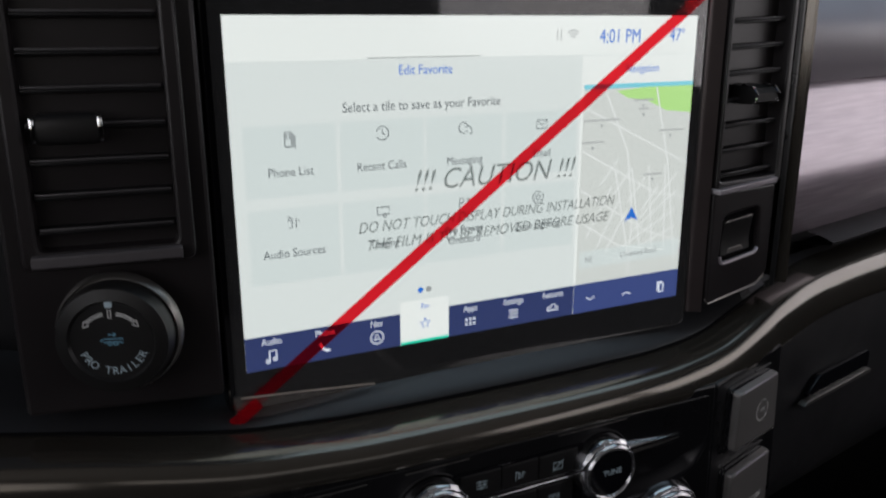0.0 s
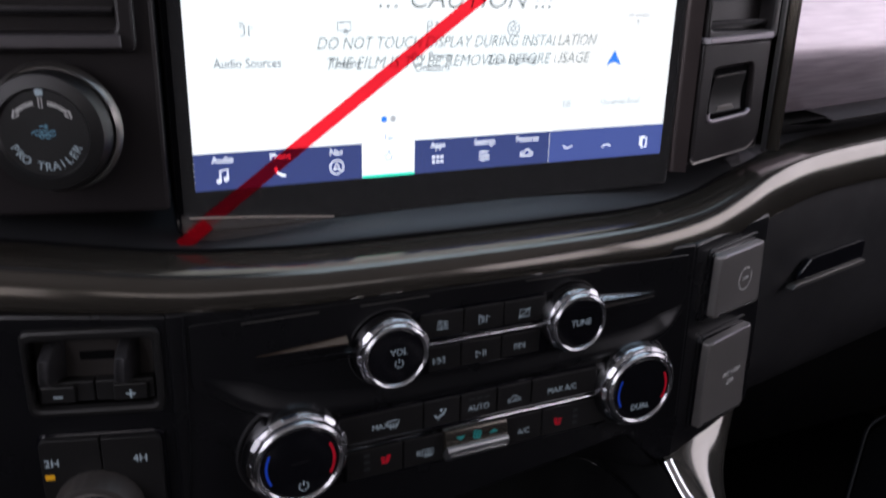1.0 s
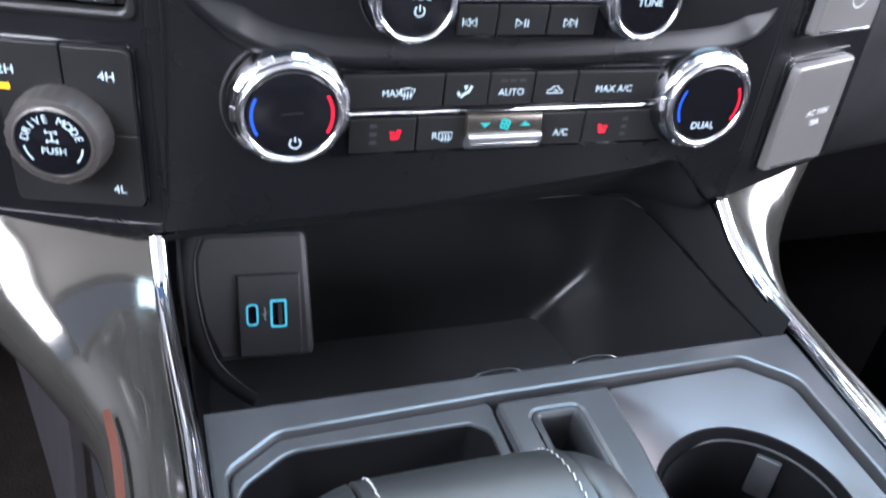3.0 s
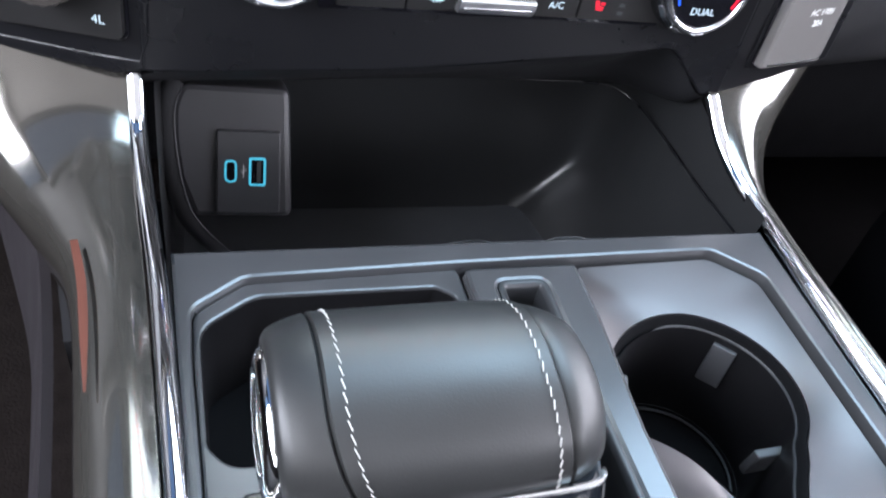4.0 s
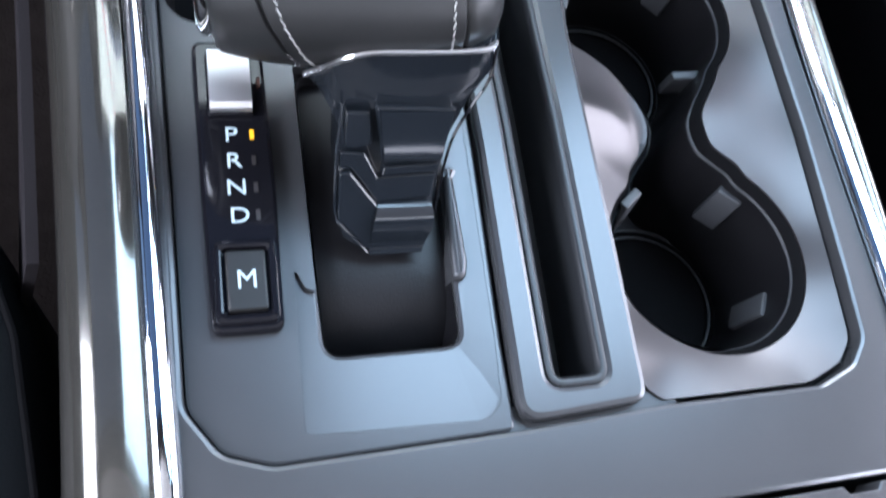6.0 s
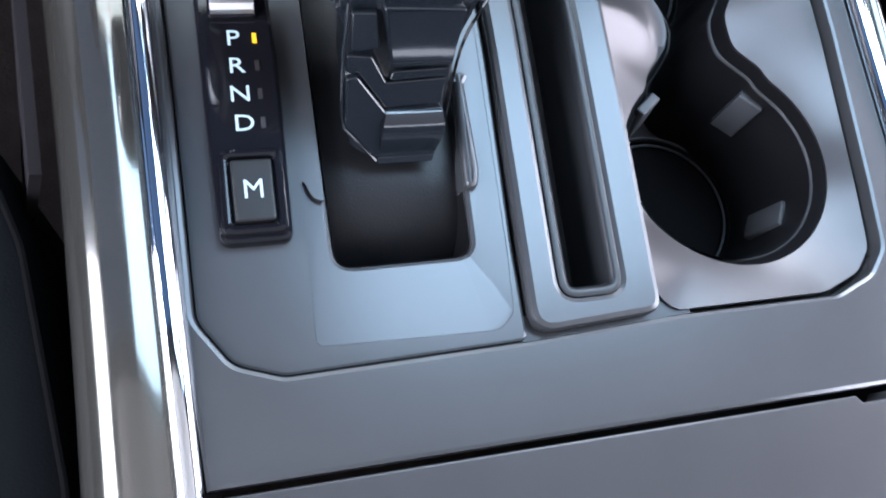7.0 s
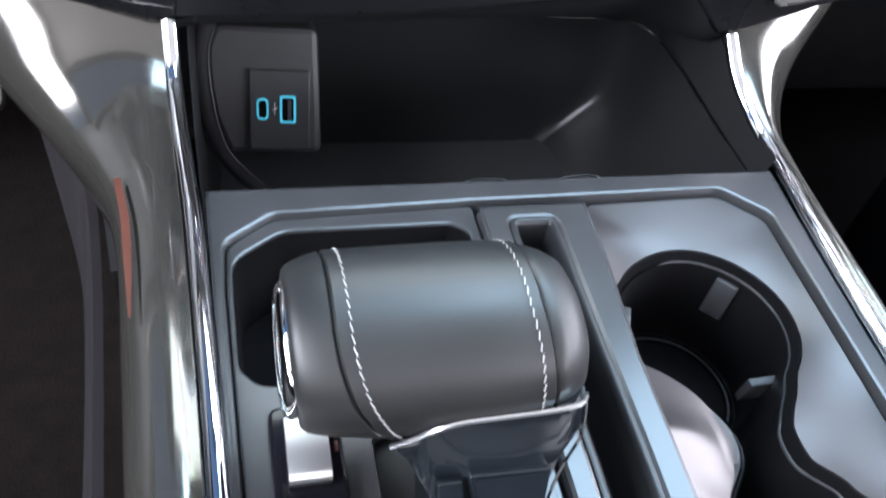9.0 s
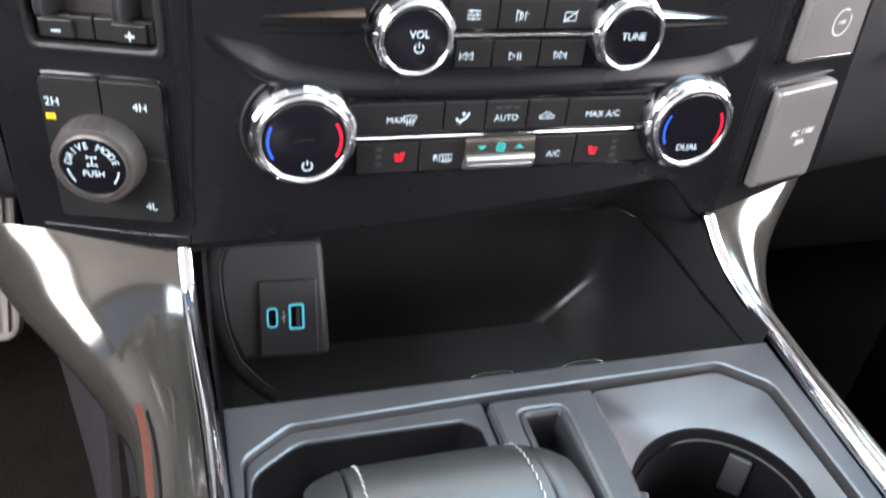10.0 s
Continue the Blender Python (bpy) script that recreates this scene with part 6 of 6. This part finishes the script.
def bin_row(z, left, back, bend, corner, side, front, rise=0.0):
    """One level of the bin's wall: up the driver's side, along the back, round the bend and down the passenger's side."""
    return [Vector(p) for p in (
        (left + 0.001, front, z - rise * 0.1), (left - 0.001, 0.300, z), (left - 0.002, 0.350, z + rise), (left, back - 0.017, z), (left + 0.010, back - 0.001, z),
        (-0.060, back, z), (0.050, back - 0.001, z), (bend, back - 0.001, z), (*corner, z), (side[0], 0.366, z + rise), (side[1], 0.300, z), (side[2], front, z))]


SECTIONS = [
    bin_row(0.007, -0.1600, 0.4365, 0.1000, (0.1255, 0.410), (0.1260, 0.1245, 0.1205), 0.257, 0.018),
    bin_row(-0.050, -0.1590, 0.4430, 0.1060, (0.1285, 0.420), (0.1225, 0.1180, 0.1140), 0.258),
    bin_row(-0.086, -0.1580, 0.4435, 0.1070, (0.1240, 0.426), (0.1190, 0.1120, 0.1100), 0.259),
    bin_row(-0.113, -0.1570, 0.4425, 0.0900, (0.1035, 0.428), (0.1060, 0.1020, 0.1030), 0.259),
    bin_row(-0.130, -0.1495, 0.4360, 0.0760, (0.0850, 0.422), (0.0920, 0.0880, 0.0900), 0.262),
]
part("shell", loft(smooth_loft(SECTIONS, 4, 5)), BIN_BLACK, tub, "moulded black bin wall with rounded corners", 70)
part("floor", box(0.29, 0.20, 0.006, Matrix.Translation((-0.025, 0.350, -0.1315)), 0.002), LIT_MAT_GREY, tub, "black rubber mat, tinted lighter for light from above")
part("front", box(0.27, 0.004, 0.12, Matrix.Translation((-0.02, 0.2535, -0.066))), BIN_BLACK, tub)
part("rim_bead", tube(curve_through([(-0.150, 0.392, -0.004), (-0.06, 0.402, -0.003), (0.06, 0.403, -0.004), (0.100, 0.402, -0.006), (0.1165, 0.392, -0.010), (0.1200, 0.36, -0.012), (0.1205, 0.31, -0.014), (0.1185, 0.266, -0.012)], 6), 0.0007, 6), PANEL_BLACK, tub, "thin seam bead round the bin mouth")
for x0 in (-0.040, 0.010):
    part("mat_tab", tube(curve_through([(x0, 0.2670, -0.0165), (x0 + 0.006, 0.2710, -0.0145), (x0 + 0.022, 0.2715, -0.0145), (x0 + 0.027, 0.2680, -0.0165)], 4), 0.0008, 6), SATIN_CHROME, tub, "light curved edge of a mat tab")

# ---- USB port on its post ----
usb = thing("usb_port", (-0.12, 0.40, -0.125), "black post with two lit cyan USB sockets", "usb port")
USB = frame_at((-0.1145, 0.3850, -0.0575), (1, -0.06, 0), (0, 0.42, 1))
part("post", plate(rounded([(-0.0305, -0.0280), (0.0240, -0.0275), (0.0210, 0.0470), (-0.0370, 0.0475), (-0.0420, 0.034), (-0.0420, 0.0160), (-0.0390, -0.0060)], [0.005, 0.005, 0.006, 0.008, 0.01, 0.02, 0.02]), 0.055, USB, 0.0042, -0.057), USB_LIT_GREY, usb, "black post that leans back")
face = part("socket_plate", plate(rect(-0.0186, -0.0248, 0.0166, 0.0230, 0.0020), 0.0030, USB, 0.0010, -0.002), SOCKET_GREY, usb, "socket plate in plastic lightened as if lit")
LIP = curve_through([(-0.0100, -0.0530, -0.0120), (-0.0200, -0.0420, -0.0070), (-0.0301, -0.0285, -0.0030), (-0.0345, -0.0170, -0.0014), (-0.0378, -0.0030, -0.0008), (-0.0402, 0.0160, -0.0008), (-0.0402, 0.0340, -0.0010), (-0.0360, 0.0470, -0.0014)], 4)
part("post_lip", tube([USB @ p for p in LIP], 0.0006, 8), USB_LIT_GREY, usb, "rounded lip round the post")
MID = Vector((0.0, 0.010, 0))
rows = []
for out, down in ((0.0, 0.0), (0.0025, -0.0003), (0.0050, -0.0010), (0.0078, -0.0026), (0.0100, -0.0060)):
    rows.append([USB @ (p + Vector(((p - MID).x, (p - MID).y * 0.6, 0)).normalized() * out + Vector((0, 0, down))) for p in LIP])
part("post_flank", loft(rows), USB_LIT_GREY, usb, "rounded flank of the post", 60)
US = USB @ Matrix.Translation((0, 0, 0.0011))


def socket(cx, w, h, r, lw):
    ring = part("lit_ring", holed(rect(cx - w / 2, -h / 2, cx + w / 2, h / 2, r), [rect(cx - w / 2 + lw, -h / 2 + lw, cx + w / 2 - lw, h / 2 - lw, r * 0.6)], 0.0004, US, 0.0004, 0.0001), LIT_CYAN, face, "lit cyan socket outline")
    part("socket", plate(rect(cx - w / 2 + lw, -h / 2 + lw, cx + w / 2 - lw, h / 2 - lw, r * 0.6), 0.0002, US), GLOSS_BLACK, ring)


socket(-0.0108, 0.0068, 0.0130, 0.0032, 0.0011)
socket(0.0038, 0.0094, 0.0164, 0.0016, 0.0013)
part("tongue", plate(rect(0.0036, -0.006, 0.0058, 0.006), 0.0004, US, 0, 0.0002), CLIP, face)
part("usb_symbol", join(stroke([(-0.0038, -0.0035), (-0.0038, 0.0040)], 0.0004, US), stroke([(-0.0038, -0.0005), (-0.0024, 0.0012)], 0.0004, US), stroke([(-0.0038, -0.0015), (-0.0052, 0.0002)], 0.0004, US)), INK, face)

# ---- gear indicator panel ----
prnd = thing("gear_indicator", (-0.127, 0.092, -0.003), "piano black gear indicator with lit letters and a chrome button", "gear indicator")
PR = rounded([(-0.1376, 0.0392), (-0.1158, 0.0392), (-0.1148, 0.088), (-0.1155, 0.1455), (-0.1392, 0.1455), (-0.1388, 0.088)], [0.004, 0.004, 0.02, 0.004, 0.004, 0.02])
part("panel", plate(PR, 0.0042, DECK_TOP, 0.0014, -0.0030), GLOSS_BLACK, prnd)
PM = Matrix.Translation((0, 0, 0.0013))
for ch, x, y in (("P", -0.1280, 0.1075), ("R", -0.1277, 0.0977), ("N", -0.1274, 0.0878), ("D", -0.1270, 0.0778)):
    text("gear_letter", ch, 0.0078, PM @ Matrix.Translation((x, y, 0)), LIT_WHITE, prnd, wide=1.15, bold=0.0)
    lit = ch == "P"
    part("gear_lamp", plate(rect(-0.1220, y - 0.0018, -0.1206, y + 0.0018), 0.0002, PM), LIT_AMBER if lit else CUP_PANEL, prnd, "lit amber lamp" if lit else "")
part("manual_surround", holed(rounded([(-0.1366, 0.0412), (-0.1172, 0.0412), (-0.1168, 0.0690), (-0.1362, 0.0690)], 0.003), [rect(-0.1332, 0.0447, -0.1199, 0.0657, 0.0015)], 0.0036, DECK_TOP, 0.003, 0.0020), GLOSS_BLACK, prnd)
mb = part("manual_button", plate(rect(-0.1326, 0.0452, -0.1204, 0.0652, 0.0012), 0.0026, DECK_TOP, 0.0008, 0.0008), BUTTON, prnd, "grey-black square button")
text("lettering", "M", 0.0086, Matrix.Translation((-0.1264, 0.0550, 0.0036)), LIT_WHITE, mb)
release = part("release_button", loft([[Vector((x, y, z)) for y, z in ((0.1150, 0.001), (0.1156, 0.0050), (0.1172, 0.0064), (0.1200, 0.0068), (0.1330, 0.0078), (0.1372, 0.0074), (0.1388, 0.0050), (0.1392, 0.001))] for x in (-0.1342, -0.1335, -0.1328, -0.1220, -0.1213, -0.1206)], caps=True), ROCKER, prnd, "bright chrome rocker button", 30)
part("button_skirt", plate(rect(-0.1350, 0.1144, -0.1198, 0.1400, 0.002), 0.0022, DECK_TOP, 0.0008, 0.0010), GLOSS_BLACK, release)
part("amber_edge", plate(rect(-0.1184, 0.1262, -0.1172, 0.1300, 0.0003), 0.0008, DECK_TOP, 0.0002, 0.0012), ORANGE, prnd)

# ---- shift lever ----
shifter = thing("gear_shifter", (-0.08, 0.085, -0.006), "black leather gear shifter with white stitching and chrome edging", "gear shifter")
KC = Vector((0, 0.1308, 0.0572))


def lean(x, a):
    """The grip's seams slant: how far a point at angle a (degrees, 180 faces the seat) shifts along the grip."""
    t = min(1.0, max(0.0, (a - 110) / 95)) if a < 270 else 0.0
    left = (-0.0045 + 0.0145 * t * t) * (1.0 if -0.1200 < x < -0.1140 else max(0.0, 1 - (x + 0.1140) / 0.036) if x > -0.1140 else 1 - 0.8 * min(1, (-0.1200 - x) / 0.0130))
    right = (-0.0070 + 0.0045 * t) * (max(0.0, 1 - abs(x + 0.0600) / 0.036) if x < -0.0600 else 1 - 0.75 * min(1, (x + 0.0600) / 0.0175))
    return left + right


def low(x):
    """The grip hangs lower than it rises, most at its outer end."""
    return 1.28 + 0.14 * min(1.0, max(0.0, (-0.090 - x) / 0.02))


def knob_ring(x, sy, sz, n=60, dy=0.0, dz=0.0):
    return [Vector((x + lean(x, math.degrees(a)), KC.y + dy + sy * math.cos(a), KC.z + dz + sz * math.sin(a) * (1.0 if math.sin(a) > 0 else low(x)))) for a in (2 * math.pi * k / n for k in range(n))]


PROF = [(-0.1340, 0.0205, 0.0170), (-0.1336, 0.0226, 0.0186), (-0.1324, 0.0240, 0.0196), (-0.1300, 0.0251, 0.0204), (-0.1265, 0.0262, 0.0212), (-0.1235, 0.0269, 0.0218), (-0.1198, 0.0277, 0.0222), (-0.1190, 0.0266, 0.0212), (-0.1182, 0.0281, 0.0225), (-0.1000, 0.0285, 0.0227), (-0.0840, 0.0286, 0.0228), (-0.0700, 0.0284, 0.0226), (-0.0592, 0.0278, 0.0220), (-0.0585, 0.0264, 0.0207), (-0.0577, 0.0270, 0.0212), (-0.0550, 0.0260, 0.0204), (-0.0520, 0.0243, 0.0191), (-0.0492, 0.0218, 0.0171), (-0.0472, 0.0170, 0.0132), (-0.0464, 0.0080, 0.0064)]
grip = part("grip", loft([knob_ring(*p) for p in PROF], closed=True, caps=True), LEATHER, shifter, "stitched black leather grip", 50)
part("end_button", lathe([(0.0160, -0.0006), (0.0168, 0.0006), (0.0167, 0.0018), (0.0160, 0.0030), (0.0146, 0.0039), (0.0128, 0.0042), (0.0114, 0.0038), (0.0106, 0.0034), (0.0095, 0.0038), (0.0005, 0.0044)], frame_at((-0.1330, KC.y, KC.z - 0.002), (0, 1, 0), (0, 0, -1)) @ Matrix.Diagonal((1.25, 1.02, 1, 1)), 48), CHROME, grip, "bright chrome end button")
for x in (-0.1146, -0.0628):
    for k in range(30):
        a0 = radians(8 + k * 6.9)
        pts = []
        for j in range(3):
            a = a0 + radians(5.2) * j / 2
            pts.append(Vector((x + lean(x, math.degrees(a)) + (0.0003 if x < -0.09 else -0.0003) * (j - 1), KC.y + 0.0284 * math.cos(a), KC.z + 0.0227 * math.sin(a) * (1.0 if math.sin(a) > 0 else low(x)))))
        part("stitch", tube(pts, 0.00018, 6), THREAD, grip)
# gloss black yoke under the grip, with a chrome edge
YOKE_ROWS = [
    [(-0.1065, 0.1042, 0.0400), (-0.0965, 0.1024, 0.0500), (-0.0800, 0.1025, 0.0543), (-0.0640, 0.1025, 0.0543), (-0.0525, 0.1070, 0.0545), (-0.0470, 0.1300, 0.0530), (-0.0520, 0.1540, 0.0480), (-0.0800, 0.1585, 0.0470), (-0.1080, 0.1560, 0.0420)],
    [(-0.1035, 0.1045, 0.0360), (-0.0940, 0.0995, 0.0430), (-0.0800, 0.0975, 0.0450), (-0.0640, 0.0975, 0.0455), (-0.0500, 0.1030, 0.0470), (-0.0450, 0.1280, 0.0450), (-0.0540, 0.1500, 0.0400), (-0.0800, 0.1550, 0.0390), (-0.1040, 0.1520, 0.0370)],
    [(-0.1010, 0.1000, 0.0340), (-0.0920, 0.0960, 0.0350), (-0.0800, 0.0945, 0.0355), (-0.0660, 0.0945, 0.0360), (-0.0560, 0.0990, 0.0365), (-0.0520, 0.1220, 0.0350), (-0.0580, 0.1380, 0.0330), (-0.0800, 0.1420, 0.0320), (-0.0980, 0.1380, 0.0320)],
]


def stem_row(x0, mid, x1, y, z):
    """A facetted level of the stem: its two sides, the end of its flat face, the face's depth and its height."""
    return [(x0, y + 0.0062, z + 0.0013), (x0 + 0.0064, y + 0.0015, z + 0.0005), (-0.0800, y, z), (mid, y, z), (x1, y + 0.0038, z + 0.0002),
            (x1 + 0.0028, y + 0.0219, z - 0.0006), (x1 - 0.0002, y + 0.0357, z - 0.0014), (-0.0800, y + 0.0382, z - 0.0014), (x0 + 0.0015, y + 0.0355, z - 0.0014)]


STEM_ROWS = YOKE_ROWS[2:] + [stem_row(-0.0960, -0.0680, -0.0615, 0.0880, 0.0250), stem_row(-0.0965, -0.0700, -0.0640, 0.0785, 0.0135), stem_row(-0.0970, -0.0710, -0.0650, 0.0700, 0.0042), stem_row(-0.0940, -0.0720, -0.0665, 0.0655, -0.0070)]


def closed_curve(points, per=4):
    p = [Vector(q) for q in points]
    return curve_through(p[-1:] + p + p[:2], per)[per:-per - 1]


part("yoke", loft([closed_curve(r) for r in YOKE_ROWS], closed=True, caps=True), YOKE, shifter, "smooth gloss black yoke below the grip", 80)
bm = loft([[Vector(p) for p in row] for row in STEM_ROWS], closed=True, caps=True)
part("stem", bm, YOKE, shifter, "faceted gloss black stem", 22)
FRONT = frame_at((-0.0800, 0.0785, 0.0135), (1, 0, 0), (0, 0.575, 0.818))
part("stem_facet", plate(rounded([(-0.0174, -0.0084), (-0.0066, -0.0200), (0.0118, -0.0200), (0.0146, -0.0116), (0.0130, -0.0028), (-0.0047, -0.0038), (-0.0138, 0.0084), (-0.0174, 0.0081)], 0.0009), 0.0026, FRONT, 0.0022, 0.0004), YOKE, shifter, "raised gloss black facet")
part("stem_facet", plate(rounded([(-0.0172, 0.0150), (-0.0095, 0.0142), (-0.0050, 0.0058), (0.0138, 0.0068), (0.0129, -0.0018), (-0.0048, -0.0028), (-0.0136, 0.0094), (-0.0172, 0.0092)], 0.0007), 0.0020, FRONT, 0.0016, 0.0000), YOKE, shifter, "raised gloss black facet")
part("stem_facet", plate(rounded([(-0.0070, 0.0300), (0.0180, 0.0292), (0.0147, 0.0118), (-0.0036, 0.0109)], 0.0010), 0.0036, FRONT, 0.0012, 0.0000), YOKE, shifter, "raised gloss black facet")
# rounded brows: the lower one swells out below its crest, the upper one is hollow
rows = [[FRONT @ Vector((u0 + (u1 - u0) * k / 4, v, h)) for k in range(5)] for u0, u1, v, h in ((-0.0044, 0.0128, -0.0030, 0.0012), (-0.0046, 0.0130, -0.0035, 0.0026), (-0.0050, 0.0133, -0.0044, 0.0037), (-0.0054, 0.0136, -0.0060, 0.0046), (-0.0058, 0.0139, -0.0085, 0.0051), (-0.0062, 0.0138, -0.0120, 0.0048), (-0.0064, 0.0126, -0.0160, 0.0038), (-0.0065, 0.0114, -0.0196, 0.0024))]
part("stem_brow", loft(rows), YOKE, shifter, "swelling gloss black face above the foot", 70)
rows = [[FRONT @ Vector((u0 + (u1 - u0) * k / 4, v, h)) for k in range(5)] for u0, u1, v, h in ((-0.0058, 0.0170, 0.0288, 0.0046), (-0.0052, 0.0164, 0.0250, 0.0043), (-0.0046, 0.0157, 0.0200, 0.0041), (-0.0040, 0.0150, 0.0160, 0.0042), (-0.0036, 0.0146, 0.0138, 0.0046), (-0.0034, 0.0143, 0.0124, 0.0044), (-0.0033, 0.0141, 0.0114, 0.0034), (-0.0033, 0.0140, 0.0108, 0.0010))]
part("stem_brow", loft(rows), YOKE, shifter, "hollow gloss black face below the yoke", 70)
part("stem_step", plate(rounded([(-0.0034, 0.0098), (0.0143, 0.0106), (0.0140, 0.0078), (-0.0042, 0.0068)], 0.0006), 0.0030, FRONT, 0.0009, 0.0000), YOKE, shifter)
part("stem_pocket", plate(rounded([(-0.0158, 0.0278), (-0.0084, 0.0276), (-0.0072, 0.0168), (-0.0130, 0.0158), (-0.0158, 0.0165)], 0.0008), 0.0018, FRONT, 0.0008, 0.0000), YOKE, shifter)
part("foot_lip", plate(rounded([(-0.0064, -0.0225), (0.0112, -0.0225), (0.0120, -0.0198), (-0.0068, -0.0198)], 0.0006), 0.0024, FRONT, 0.0010, 0.0004), YOKE, shifter)
part("edge_strip", tube([FRONT @ Vector(p) for p in ((-0.0166, 0.0300, 0.0010), (-0.0180, 0.0150, 0.0014), (-0.0182, -0.0040, 0.0016), (-0.0176, -0.0090, 0.0018), (-0.0072, -0.0212, 0.0024))], 0.0006, 8), YOKE, shifter)
EDGE = curve_through([(-0.1070, 0.1050, 0.0392), (-0.1018, 0.1032, 0.0455), (-0.0955, 0.1016, 0.0520), (-0.0895, 0.1016, 0.0542), (-0.0800, 0.1016, 0.0546), (-0.0640, 0.1018, 0.0548), (-0.0545, 0.1026, 0.0552), (-0.0518, 0.1048, 0.0556)], 6)
part("edge_strip", tube(EDGE, 0.0009, 8), BRIGHT_SATIN, shifter, "thin chrome edging")
part("edge_strip", tube(curve_through([(-0.0500, 0.1075, 0.0535), (-0.0515, 0.1000, 0.0440), (-0.0560, 0.0955, 0.0350), (-0.0605, 0.0900, 0.0260), (-0.0630, 0.0820, 0.0150), (-0.0645, 0.0740, 0.0050)], 5), 0.0005, 6), GLOSS_BLACK, shifter)
part("foot_bead", tube(curve_through([(-0.0972, 0.0770, 0.0062), (-0.0905, 0.0712, 0.0046), (-0.0800, 0.0697, 0.0041), (-0.0710, 0.0697, 0.0041), (-0.0648, 0.0738, 0.0046)], 4), 0.0007, 8), GLOSS_BLACK, shifter)

# ---- accelerator pedal ----
pedal = thing("accelerator_pedal", (-0.42, 0.70, -0.36), "grey ribbed accelerator pedal in the footwell", "pedal")
PD = frame_at((-0.328, 0.540, -0.105), (1, -0.1, 0), (0.05, 0.55, 1))
part("pad", plate(rect(-0.034, -0.058, 0.034, 0.062, 0.016), 0.010, PD, 0.003), PEDAL, pedal)
for k in range(8):
    part("rib", plate(rect(-0.0305 + k * 0.0077, -0.050, -0.0265 + k * 0.0077, 0.058, 0.0018), 0.004, PD, 0.001, 0.0095), PEDAL, pedal)
part("arm", tube([PD @ Vector((0, 0.02, -0.004)), PD @ Vector((0, 0.06, -0.05)), PD @ Vector((0, 0.16, -0.08))], 0.008), SOFT_BLACK, pedal)

# ---- driver's seat: the cushion's inner corner beside the console ----
seat = thing("driver_seat", (-0.42, -0.15, -0.36), "dark leather driver seat cushion with a piped edge", "seat")
SEAT_EDGE = rounded([(-0.66, 0.125), (-0.66, -0.45), (-0.186, -0.45), (-0.1890, -0.020), (-0.2010, 0.065), (-0.221, 0.125)], [0.05, 0.03, 0.02, 0.10, 0.05, 0.03], 6)
part("cushion", plate(SEAT_EDGE, 0.15, DECK_TOP, 0.020, -0.205, 0.012), SEAT_HIDE, seat, "dark leather cushion")
part("base", box(0.36, 0.44, 0.16, Matrix.Translation((-0.43, -0.17, -0.28)), 0.02), DULL_BLACK, seat)
part("piping", tube([Vector((p.x, p.y, -0.058)) for p in inset(SEAT_EDGE, 0.0035) + inset(SEAT_EDGE, 0.0035)[:1]], 0.0015, 8, caps=False), DULL_BLACK, seat, "raised black piping")

# ---- passenger's seat, slid further forward ----
seat = thing("passenger_seat", (0.47, 0.10, -0.36), "passenger seat cushion, blackened for shade, with a rounded front corner", "seat")
SEAT_EDGE = rounded([(0.72, 0.420), (0.430, 0.420), (0.3050, 0.3400), (0.2430, 0.2500), (0.2450, -0.250), (0.72, -0.250)], [0.05, 0.10, 0.08, 0.06, 0.03, 0.03], 6)[::-1]
part("cushion", plate(SEAT_EDGE, 0.15, DECK_TOP, 0.020, -0.208, 0.012), SEAT_SHADED, seat, "cushion with its shade put into the black")
part("base", box(0.36, 0.50, 0.16, Matrix.Translation((0.48, 0.08, -0.28)), 0.02), DULL_BLACK, seat)
part("piping", tube([Vector((p.x, p.y, -0.059)) for p in inset(SEAT_EDGE, 0.0035) + inset(SEAT_EDGE, 0.0035)[:1]], 0.0014, 8, caps=False), SEAT_HIDE, seat, "raised black piping")
